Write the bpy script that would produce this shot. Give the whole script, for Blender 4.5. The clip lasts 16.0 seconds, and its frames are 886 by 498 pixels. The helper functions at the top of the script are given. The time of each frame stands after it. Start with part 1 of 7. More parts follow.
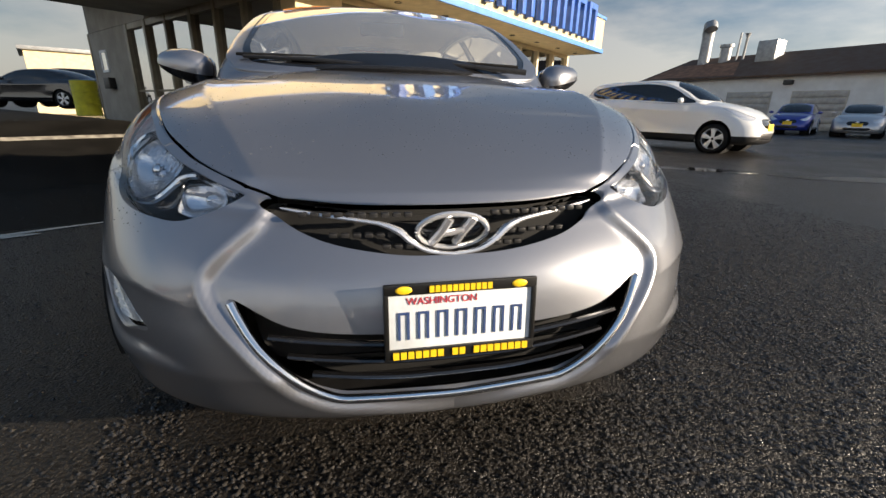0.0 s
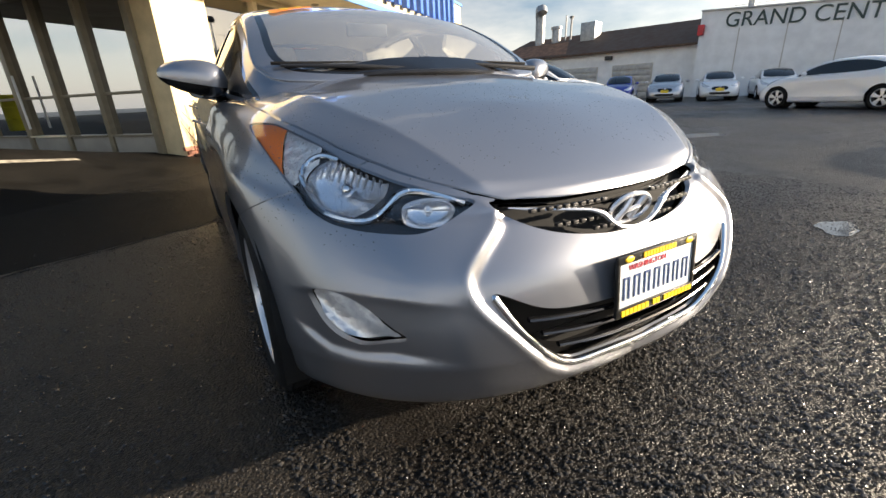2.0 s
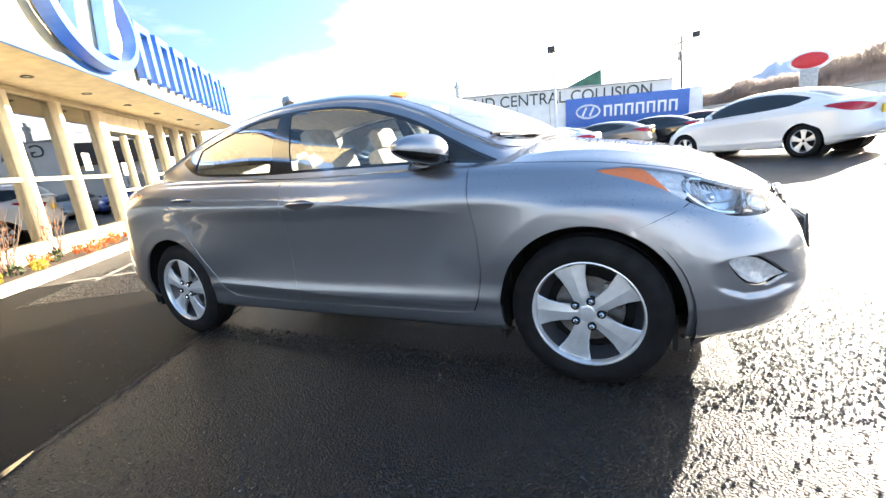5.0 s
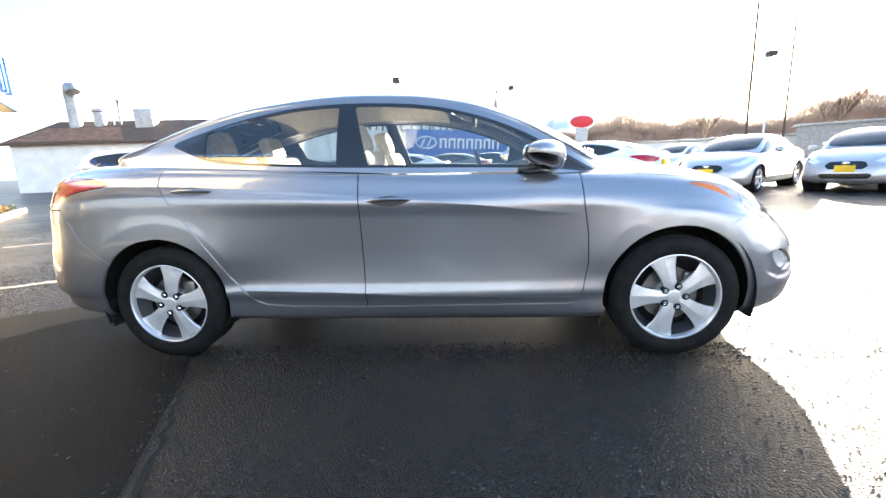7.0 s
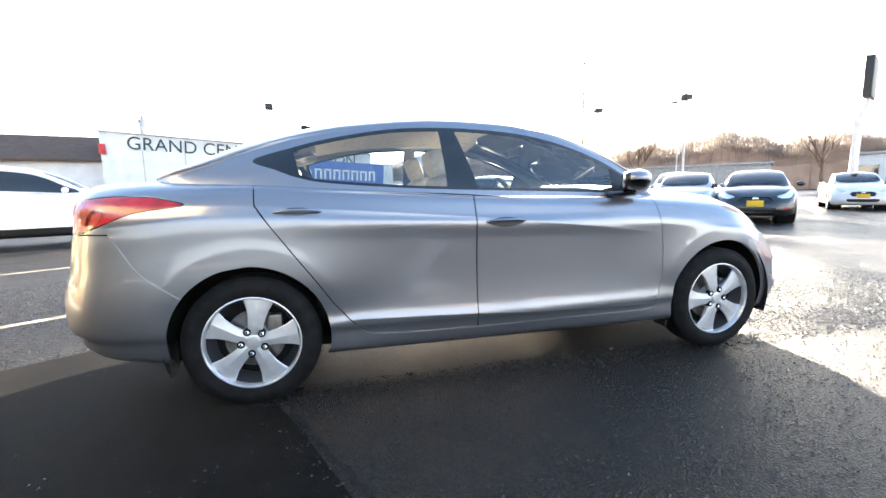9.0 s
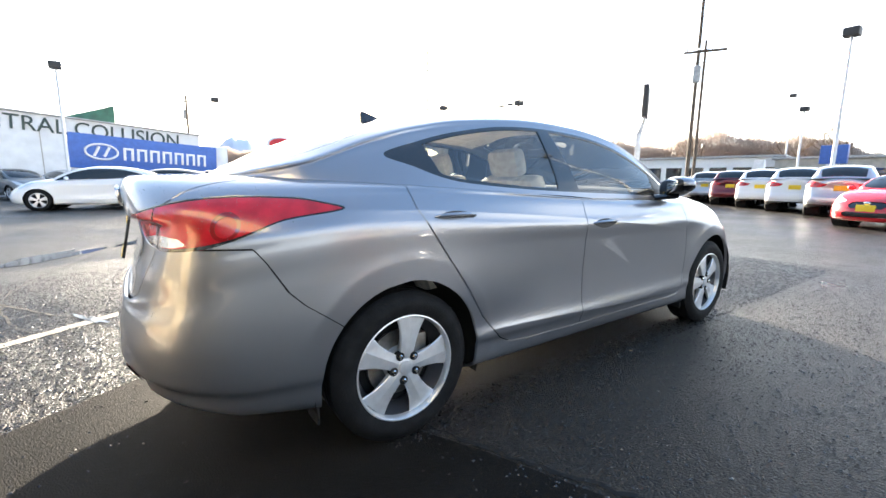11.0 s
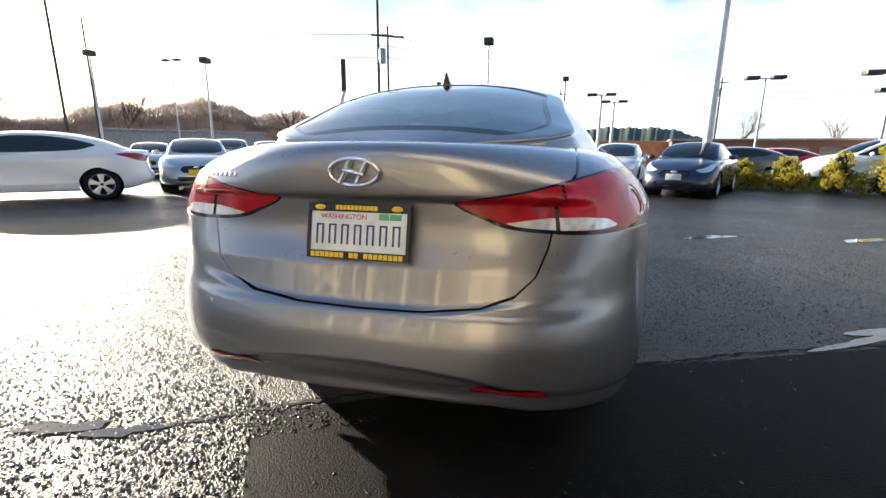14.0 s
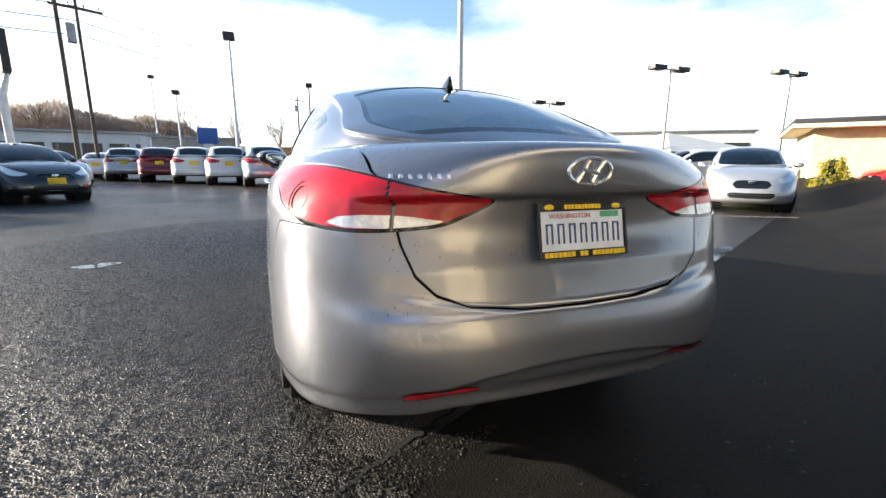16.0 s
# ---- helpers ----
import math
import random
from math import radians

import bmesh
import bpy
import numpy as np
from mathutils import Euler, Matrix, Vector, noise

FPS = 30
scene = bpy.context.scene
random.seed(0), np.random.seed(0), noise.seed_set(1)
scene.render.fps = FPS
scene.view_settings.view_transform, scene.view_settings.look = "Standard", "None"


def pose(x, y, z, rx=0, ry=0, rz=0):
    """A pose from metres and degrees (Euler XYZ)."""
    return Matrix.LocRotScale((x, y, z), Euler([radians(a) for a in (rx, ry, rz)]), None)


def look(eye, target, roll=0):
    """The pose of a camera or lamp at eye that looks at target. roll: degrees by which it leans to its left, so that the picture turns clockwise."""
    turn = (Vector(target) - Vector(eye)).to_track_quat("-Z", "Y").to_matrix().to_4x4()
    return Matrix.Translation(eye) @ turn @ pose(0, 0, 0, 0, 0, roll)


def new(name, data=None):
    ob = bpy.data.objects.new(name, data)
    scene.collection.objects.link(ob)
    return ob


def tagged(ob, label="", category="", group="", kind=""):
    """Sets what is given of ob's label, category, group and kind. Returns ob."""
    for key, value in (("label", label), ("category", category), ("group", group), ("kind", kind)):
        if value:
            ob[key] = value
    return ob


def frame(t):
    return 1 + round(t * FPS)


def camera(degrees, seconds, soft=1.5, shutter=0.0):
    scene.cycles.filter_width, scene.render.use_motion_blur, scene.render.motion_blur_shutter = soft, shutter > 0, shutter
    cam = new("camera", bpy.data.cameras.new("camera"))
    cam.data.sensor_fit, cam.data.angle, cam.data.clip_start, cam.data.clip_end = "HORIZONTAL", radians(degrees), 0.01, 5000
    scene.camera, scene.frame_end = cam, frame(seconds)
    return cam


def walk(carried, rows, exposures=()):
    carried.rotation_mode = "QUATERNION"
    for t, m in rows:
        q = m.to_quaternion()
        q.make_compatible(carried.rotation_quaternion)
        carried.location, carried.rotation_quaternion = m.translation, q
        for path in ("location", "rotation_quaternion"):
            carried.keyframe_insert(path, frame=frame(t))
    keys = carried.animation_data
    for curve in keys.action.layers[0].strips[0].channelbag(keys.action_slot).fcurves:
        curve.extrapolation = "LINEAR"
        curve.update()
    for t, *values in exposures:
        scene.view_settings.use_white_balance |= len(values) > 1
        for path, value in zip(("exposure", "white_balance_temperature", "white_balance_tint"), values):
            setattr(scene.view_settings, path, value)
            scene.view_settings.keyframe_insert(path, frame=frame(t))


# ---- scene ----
cam = camera(92.2, 16.0)

PATH = [
    (0, (-0.208, -2.941, 0.889), (0.203, -1.087, 0.261), 1.2),
    (0.5, (-0.361, -2.891, 0.902), (0.182, -1.088, 0.23), 1.6),
    (1, (-0.579, -2.861, 0.926), (0.177, -1.131, 0.266), 0.4),
    (1.5, (-0.791, -2.85, 0.95), (0.045, -1.169, 0.259), -1.9),
    (2, (-0.963, -2.791, 0.944), (-0.038, -1.155, 0.259), -2.6),
    (2.5, (-1.13, -2.696, 0.956), (-0.074, -1.12, 0.323), -2.5),
    (3, (-1.463, -2.595, 0.985), (-0.205, -1.186, 0.328), -5.4),
    (3.5, (-1.757, -2.406, 0.977), (-0.404, -1.054, 0.394), -6.5),
    (4, (-2.016, -2.181, 1.001), (-0.501, -0.978, 0.491), -5.2),
    (4.5, (-2.321, -1.948, 1.014), (-0.681, -0.916, 0.52), -6.9),
    (5, (-2.535, -1.643, 1.021), (-0.821, -0.71, 0.585), -7.3),
    (5.2, (-2.587, -1.549, 1.021), (-0.828, -0.698, 0.591), -5.7),
    (7.3, (-3.022, -0.164, 1.028), (-1.061, -0.07, 0.648), -2.6),
    (7.5, (-3.025, -0.037, 1.019), (-1.059, 0.019, 0.655), -2.8),
    (8, (-2.988, 0.337, 1.021), (-1.015, 0.254, 0.701), -3.5),
    (8.5, (-2.976, 0.628, 1.017), (-1.013, 0.363, 0.737), -1.0),
    (8.7, (-2.995, 0.744, 1.013), (-1.045, 0.395, 0.742), -0.9),
    (10.8, (-2.347, 2.092, 1.065), (-0.706, 0.997, 0.737), 0.1),
    (11, (-2.279, 2.197, 1.074), (-0.679, 1.04, 0.756), 0.5),
    (11.5, (-2.08, 2.498, 1.083), (-0.666, 1.134, 0.71), -0.7),
    (12, (-1.812, 2.74, 1.056), (-0.523, 1.266, 0.651), -0.3),
    (12.5, (-1.504, 2.91, 1.058), (-0.349, 1.326, 0.663), 2.4),
    (13, (-1.186, 3.126, 1.057), (-0.278, 1.395, 0.632), 2.1),
    (13.5, (-0.839, 3.24, 1.058), (-0.112, 1.432, 0.604), -0.3),
    (14, (-0.515, 3.349, 1.051), (-0.066, 1.449, 0.616), 0.5),
    (14.5, (-0.183, 3.41, 1.032), (-0.014, 1.467, 0.588), 0.5),
    (15, (0.173, 3.368, 1.047), (0.116, 1.413, 0.627), -0.5),
    (15.5, (0.505, 3.35, 1.041), (0.098, 1.43, 0.658), 0.6),
    (16, (0.821, 3.257, 1.021), (0.139, 1.419, 0.625), 0.4),
]

EXPOSURE = [(0, 1.0, 7200, 12), (1.5, 1.4, 7250, 12), (3, 1.75, 6900, 10), (4, 2.05, 6350, 9), (5, 2.9, 6500, 10), (8, 3.35, 6900, 11), (11, 3.0, 6850, 10), (12.5, 2.55, 6800, 10), (14, 1.85, 6600, 10), (16, 1.85, 6450, 10)]
walk(cam, [(t, look(eye, aim, roll)) for t, eye, aim, roll in PATH], EXPOSURE)

# ---- sky and sun ----
SUN_AZ, SUN_EL = -27.0, 14.0
world = bpy.data.worlds.new("sky")
scene.world = world
world.use_nodes = True
wn, wl = world.node_tree.nodes, world.node_tree.links
wn.clear()
sky = wn.new("ShaderNodeTexSky")
sky.sky_type, sky.sun_disc = "NISHITA", False
sky.sun_elevation, sky.sun_rotation = radians(SUN_EL), radians(90 - SUN_AZ)
sky.air_density, sky.dust_density = 1.0, 1.6
co, mapping = wn.new("ShaderNodeTexCoord"), wn.new("ShaderNodeMapping")
mapping.inputs["Scale"].default_value = (1.0, 1.0, 3.2)
cloud = wn.new("ShaderNodeTexNoise")
cloud.inputs["Scale"].default_value, cloud.inputs["Detail"].default_value, cloud.inputs["Roughness"].default_value = 2.1, 9, 0.55
ramp = wn.new("ShaderNodeValToRGB")
ramp.color_ramp.elements[0].position, ramp.color_ramp.elements[1].position = 0.42, 0.60
mix = wn.new("ShaderNodeMix")
mix.data_type = "RGBA"
bright = wn.new("ShaderNodeMix")
bright.data_type, bright.blend_type = "RGBA", "ADD"
bright.inputs["Factor"].default_value = 1.0
bright.inputs["B"].default_value = (6.4, 6.7, 7.2, 1)
half_sky = wn.new("ShaderNodeMix")
half_sky.data_type, half_sky.blend_type = "RGBA", "MULTIPLY"
half_sky.inputs["Factor"].default_value = 1.0
half_sky.inputs["B"].default_value = (0.6, 0.6, 0.6, 1)
back = wn.new("ShaderNodeBackground")
back.inputs["Strength"].default_value = 0.05
zenith, dim = wn.new("ShaderNodeMapRange"), wn.new("ShaderNodeMix")
for key, value in zip(("From Min", "From Max", "To Min", "To Max"), (0.05, 0.9, 1.08, 0.74)):
    zenith.inputs[key].default_value = value
dim.data_type, dim.blend_type = "RGBA", "MULTIPLY"
dim.inputs["Factor"].default_value = 1.0
wout = wn.new("ShaderNodeOutputWorld")
wl.new(co.outputs["Generated"], mapping.inputs["Vector"])
wl.new(mapping.outputs["Vector"], cloud.inputs["Vector"])
split_way, low_sky, haze = wn.new("ShaderNodeSeparateXYZ"), wn.new("ShaderNodeMapRange"), wn.new("ShaderNodeMath")
low_sky.interpolation_type = "SMOOTHSTEP"
for key, value in zip(("From Min", "From Max", "To Min", "To Max"), (0.0, 0.70, 0.13, -0.21)):
    low_sky.inputs[key].default_value = value
haze.operation = "ADD"
wl.new(co.outputs["Generated"], split_way.inputs["Vector"])
wl.new(split_way.outputs["Z"], low_sky.inputs["Value"])
wl.new(low_sky.outputs["Result"], haze.inputs[0])
wl.new(cloud.outputs["Fac"], haze.inputs[1])
wl.new(haze.outputs["Value"], ramp.inputs["Fac"])
wl.new(ramp.outputs["Color"], mix.inputs["Factor"])
wl.new(sky.outputs["Color"], half_sky.inputs["A"])
wl.new(half_sky.outputs["Result"], bright.inputs["A"])
thin = wn.new("ShaderNodeMix")
thin.data_type, thin.blend_type = "RGBA", "ADD"
thin.inputs["Factor"].default_value = 1.0
thin.inputs["B"].default_value = (0.7, 1.5, 2.9, 1)
wl.new(sky.outputs["Color"], thin.inputs["A"])
wl.new(thin.outputs["Result"], mix.inputs["A"])
wl.new(bright.outputs["Result"], mix.inputs["B"])
wl.new(split_way.outputs["Z"], zenith.inputs["Value"])
wl.new(mix.outputs["Result"], dim.inputs["A"])
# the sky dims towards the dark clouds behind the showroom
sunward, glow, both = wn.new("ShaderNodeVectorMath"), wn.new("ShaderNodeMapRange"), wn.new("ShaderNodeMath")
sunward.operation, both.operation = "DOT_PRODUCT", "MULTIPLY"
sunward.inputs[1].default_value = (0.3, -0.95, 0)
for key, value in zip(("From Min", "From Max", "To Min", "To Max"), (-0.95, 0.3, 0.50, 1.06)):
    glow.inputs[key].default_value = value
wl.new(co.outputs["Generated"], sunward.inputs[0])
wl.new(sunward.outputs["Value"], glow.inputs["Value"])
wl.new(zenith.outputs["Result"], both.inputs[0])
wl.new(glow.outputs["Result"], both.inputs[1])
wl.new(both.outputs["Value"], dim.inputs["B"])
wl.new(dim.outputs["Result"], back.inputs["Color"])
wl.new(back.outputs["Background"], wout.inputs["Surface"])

sun = new("sun", bpy.data.lights.new("sun", "SUN"))
sun.data.energy, sun.data.angle, sun.data.color = 5.0, radians(0.7), (1.0, 0.90, 0.76)
SUN_WAY = Vector((math.cos(radians(SUN_AZ)) * math.cos(radians(SUN_EL)), math.sin(radians(SUN_AZ)) * math.cos(radians(SUN_EL)), math.sin(radians(SUN_EL))))
sun.matrix_world = look(SUN_WAY * 50, (0, 0, 0))
tagged(sun, kind="structure")


# ---- materials ----
def material(name, color, rough=0.5, metal=0.0, coat=0.0, spec=0.5, vary=0.0, scale=6.0, bump=0.0, bump_scale=60.0, flakes=0.0, dirt=None, vary_rough=0.0):
    m = bpy.data.materials.new(name)
    m.use_nodes = True
    n, l = m.node_tree.nodes, m.node_tree.links
    p = n["Principled BSDF"]
    p.inputs["Base Color"].default_value = (*color, 1)
    p.inputs["Roughness"].default_value, p.inputs["Metallic"].default_value = rough, metal
    p.inputs["Coat Weight"].default_value, p.inputs["Coat Roughness"].default_value = coat, 0.03
    p.inputs["Specular IOR Level"].default_value = spec
    tc = n.new("ShaderNodeTexCoord")
    if vary or dirt or vary_rough:
        a = n.new("ShaderNodeTexNoise")
        a.inputs["Scale"].default_value, a.inputs["Detail"].default_value = scale, 8
        l.new(tc.outputs["Object"], a.inputs["Vector"])
        r = n.new("ShaderNodeValToRGB")
        low = tuple(c * (1 - vary) for c in color) if dirt is None else dirt
        high = tuple(min(1, c * (1 + vary)) for c in color)
        r.color_ramp.elements[0].position, r.color_ramp.elements[1].position = 0.36, 0.66
        r.color_ramp.elements[0].color, r.color_ramp.elements[1].color = (*low, 1), (*high, 1)
        l.new(a.outputs["Fac"], r.inputs["Fac"])
        l.new(r.outputs["Color"], p.inputs["Base Color"])
        if vary_rough:
            mr = n.new("ShaderNodeMapRange")
            mr.inputs["To Min"].default_value, mr.inputs["To Max"].default_value = max(0.02, rough - vary_rough), rough + vary_rough
            l.new(a.outputs["Fac"], mr.inputs["Value"])
            l.new(mr.outputs["Result"], p.inputs["Roughness"])
    if bump:
        b, bn = n.new("ShaderNodeBump"), n.new("ShaderNodeTexNoise")
        bn.inputs["Scale"].default_value, bn.inputs["Detail"].default_value = bump_scale, 6
        b.inputs["Strength"].default_value, b.inputs["Distance"].default_value = bump, 0.01
        l.new(tc.outputs["Object"], bn.inputs["Vector"])
        l.new(bn.outputs["Fac"], b.inputs["Height"])
        l.new(b.outputs["Normal"], p.inputs["Normal"])
    if flakes:
        b, v = n.new("ShaderNodeBump"), n.new("ShaderNodeTexVoronoi")
        v.inputs["Scale"].default_value = 1400
        b.inputs["Strength"].default_value, b.inputs["Distance"].default_value = flakes, 0.001
        l.new(tc.outputs["Object"], v.inputs["Vector"])
        l.new(v.outputs["Color"], b.inputs["Height"])
        l.new(b.outputs["Normal"], p.inputs["Normal"])
    return m


def glass(name, tint, gloss=0.0, edge=1.45, film=0.0):
    """A window pane: tinted clear glass with a mirror-like sheen by the angle."""
    m = bpy.data.materials.new(name)
    m.use_nodes = True
    n, l = m.node_tree.nodes, m.node_tree.links
    n.remove(n["Principled BSDF"])
    t, g, mx, f = n.new("ShaderNodeBsdfTransparent"), n.new("ShaderNodeBsdfGlossy"), n.new("ShaderNodeMixShader"), n.new("ShaderNodeFresnel")
    t.inputs["Color"].default_value = (*tint, 1)
    g.inputs["Roughness"].default_value = 0.015
    f.inputs["IOR"].default_value = edge
    ad = n.new("ShaderNodeMath")
    ad.operation, ad.use_clamp = "ADD", True
    ad.inputs[1].default_value = gloss
    l.new(f.outputs["Fac"], ad.inputs[0])
    l.new(ad.outputs["Value"], mx.inputs["Fac"])
    l.new(t.outputs["BSDF"], mx.inputs[1])
    l.new(g.outputs["BSDF"], mx.inputs[2])
    out = mx.outputs["Shader"]
    if film:
        # a thin diffuse film of fine rain, whitened to stand in for sky sheen
        wet, over = n.new("ShaderNodeBsdfDiffuse"), n.new("ShaderNodeMixShader")
        wet.inputs["Color"].default_value = (0.8, 0.82, 0.84, 1)
        over.inputs["Fac"].default_value = film
        l.new(out, over.inputs[1])
        l.new(wet.outputs["BSDF"], over.inputs[2])
        out = over.outputs["Shader"]
    l.new(out, n["Material Output"].inputs["Surface"])
    return m


def wet_asphalt():
    m = bpy.data.materials.new("wet_asphalt")
    m.use_nodes = True
    n, l = m.node_tree.nodes, m.node_tree.links
    p = n["Principled BSDF"]
    tc = n.new("ShaderNodeTexCoord")

    def tex(kind, scale, **more):
        x = n.new(kind)
        x.inputs["Scale"].default_value = scale
        for k, v in more.items():
            x.inputs[k].default_value = v
        l.new(tc.outputs["Object"], x.inputs["Vector"])
        return x

    def rng(src, a, b, c, d):
        x = n.new("ShaderNodeMapRange")
        for k, v in zip(("From Min", "From Max", "To Min", "To Max"), (a, b, c, d)):
            x.inputs[k].default_value = v
        l.new(src, x.inputs["Value"])
        return x.outputs["Result"]

    stones = tex("ShaderNodeTexVoronoi", 105.0)
    fine = tex("ShaderNodeTexNoise", 190.0, Detail=5)
    broad = tex("ShaderNodeTexNoise", 0.55, Detail=7, Roughness=0.6)
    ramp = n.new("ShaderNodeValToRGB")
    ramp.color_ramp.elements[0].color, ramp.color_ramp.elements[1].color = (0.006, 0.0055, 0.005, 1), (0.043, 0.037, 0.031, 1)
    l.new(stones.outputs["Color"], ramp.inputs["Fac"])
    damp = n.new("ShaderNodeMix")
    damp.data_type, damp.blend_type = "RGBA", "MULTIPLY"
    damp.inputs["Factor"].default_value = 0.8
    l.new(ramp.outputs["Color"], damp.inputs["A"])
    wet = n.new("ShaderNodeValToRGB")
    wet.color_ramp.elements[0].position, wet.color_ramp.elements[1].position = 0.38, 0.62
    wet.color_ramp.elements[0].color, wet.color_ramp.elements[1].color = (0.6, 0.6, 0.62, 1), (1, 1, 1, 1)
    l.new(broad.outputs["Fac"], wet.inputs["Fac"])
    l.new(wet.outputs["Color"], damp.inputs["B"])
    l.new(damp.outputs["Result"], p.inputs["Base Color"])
    l.new(rng(broad.outputs["Fac"], 0.3, 0.7, 0.26, 0.43), p.inputs["Roughness"])
    p.inputs["Specular IOR Level"].default_value = 0.23
    height = n.new("ShaderNodeMath")
    height.operation = "MULTIPLY_ADD"
    height.inputs[1].default_value = -0.9
    l.new(stones.outputs["Distance"], height.inputs[0])
    l.new(fine.outputs["Fac"], height.inputs[2])
    b = n.new("ShaderNodeBump")
    b.inputs["Distance"].default_value = 0.0075
    l.new(rng(broad.outputs["Fac"], 0.28, 0.5, 0.6, 1.0), b.inputs["Strength"])
    l.new(height.outputs["Value"], b.inputs["Height"])
    l.new(b.outputs["Normal"], p.inputs["Normal"])
    return m


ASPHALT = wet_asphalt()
WATER = material("puddle_water", (0.02, 0.022, 0.025), 0.04, spec=0.6, bump=0.05, bump_scale=25)
PAINT = material("grey_metallic_paint", (0.280, 0.290, 0.322), 0.31, 0.80, 1.0, flakes=0.06)
PAINT.node_tree.nodes["Principled BSDF"].inputs["Coat IOR"].default_value = 1.52
# the shade in the handle hollows, put into a dark colour
PAINT_SHADE = material("handle_hollow_shade", (0.035, 0.035, 0.038), 0.4)
LAMP_SILVER = material("lamp_silver_trim", (0.72, 0.74, 0.78), 0.22, 0.8, bump=0.2, bump_scale=120)
BADGE = material("satin_badge_chrome", (0.80, 0.81, 0.84), 0.24, 0.72, 0.6)
CHROME = material("chrome", (0.82, 0.83, 0.85), 0.08, 1.0)
ALLOY = material("silver_alloy", (0.70, 0.71, 0.73), 0.33, 0.55, 0.6, vary=0.06, scale=30)
ALLOY_SHADE = material("shaded_alloy", (0.10, 0.10, 0.11), 0.45, 0.7)
BLACK = material("black_plastic", (0.012, 0.012, 0.013), 0.45, vary=0.3, scale=40, bump=0.05, bump_scale=300)
GLOSS_BLACK = material("gloss_black", (0.008, 0.008, 0.009), 0.12, coat=0.6)
# near-black that carries the shade of gaps and hollows as colour
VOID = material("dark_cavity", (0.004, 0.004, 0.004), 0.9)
RUBBER = material("tyre_rubber", (0.009, 0.009, 0.0095), 0.72, spec=0.2, vary=0.35, scale=14, bump=0.25, bump_scale=120)
IRON = material("brake_iron", (0.22, 0.21, 0.20), 0.4, 0.9, vary=0.3, scale=20)
RED_LENS = material("red_lens", (0.42, 0.006, 0.016), 0.2, coat=0.45, vary=0.2, scale=18, bump=0.06, bump_scale=180)
RAIN = material("rain_water", (0.20, 0.20, 0.21), 0.05, 0.6, 0.6)
DARK_RED = material("dark_red_lens", (0.22, 0.004, 0.008), 0.12, coat=1.0)
CLEAR_LENS = material("clear_reflector_lens", (0.86, 0.87, 0.90), 0.16, 0.5, 1.0, vary=0.2, scale=40, bump=0.3, bump_scale=70)
REFLECTOR = material("lamp_reflector", (0.84, 0.86, 0.90), 0.14, 0.8, bump=0.25, bump_scale=45)
LAMP_GREY = material("dark_lamp_housing", (0.045, 0.047, 0.052), 0.25, 0.3)
CORNER_LENS = material("pale_corner_lens", (0.92, 0.88, 0.86), 0.20, 0.5, 1.0, vary=0.15, scale=40, bump=1.0, bump_scale=55)
AMBER = material("amber_lens", (0.90, 0.22, 0.03), 0.25, coat=1.0, bump=0.2, bump_scale=150)
LAMP_COVER = glass("headlight_cover", (0.96, 0.97, 0.98), 0.0, 1.33)
CAR_GLASS = glass("car_glass", (0.72, 0.78, 0.77), 0.09)
WIND_GLASS = glass("windscreen_glass", (0.74, 0.80, 0.79), 0.36, film=0.14)
SHADE_GLASS = glass("dark_car_glass", (0.24, 0.33, 0.40), 0.36)
LOT_GLASS = glass("lot_car_glass", (0.16, 0.19, 0.20), 0.06)
MIRROR = material("mirror_glass", (0.85, 0.87, 0.9), 0.02, 1.0)
FABRIC = material("beige_seat_fabric", (0.52, 0.48, 0.42), 0.9, vary=0.15, scale=30, bump=0.3, bump_scale=400)
DASH = material("dark_dash_plastic", (0.035, 0.035, 0.038), 0.7, vary=0.2, scale=30)
PLATE_WHITE = material("plate_white", (0.72, 0.76, 0.79), 0.4, vary=0.12, scale=14)
PLATE_BLUE = material("plate_blue_ink", (0.03, 0.06, 0.16), 0.5)
PLATE_RED = material("plate_red_ink", (0.5, 0.04, 0.06), 0.5)
PLATE_FRAME = material("plate_frame_black", (0.01, 0.01, 0.01), 0.3)
YELLOW = material("plate_yellow", (0.85, 0.55, 0.02), 0.45, vary=0.06, scale=60)
GREEN_TAB = material("green_tab", (0.10, 0.42, 0.22), 0.5)
STICKER = material("orange_sticker", (0.90, 0.28, 0.02), 0.5)


# ---- mesh helpers ----
def part(name, geo, mat, parent=None, label="", smooth=True, at=None):
    """Links geometry (an object of Geo, or (verts, faces, normals or None)) as one mesh object."""
    v, f, nrm = (geo.v, geo.f, None) if isinstance(geo, Geo) else geo
    me = bpy.data.meshes.new(name)
    me.from_pydata([tuple(map(float, p)) for p in v], [], [tuple(int(i) for i in q) for q in f])
    if smooth:
        me.polygons.foreach_set("use_smooth", [True] * len(me.polygons))
        if nrm is None:
            me.set_sharp_from_angle(angle=radians(38))
    me.update()
    if smooth and nrm is not None and len(nrm):
        me.normals_split_custom_set_from_vertices([tuple(map(float, q)) for q in nrm])
    for m in mat if isinstance(mat, (list, tuple)) else (mat,):
        me.materials.append(m)
    ob = new(name, me)
    if at is not None:
        ob.matrix_basis = at
    if parent is not None:
        ob.parent = parent
    if label:
        ob["label"] = label
    return ob


def thing(name, label, category, at=None, group="", kind=""):
    ob = new(name)
    ob.empty_display_size = 0.1
    if at is not None:
        ob.matrix_basis = at
    return tagged(ob, label, category, group, kind)


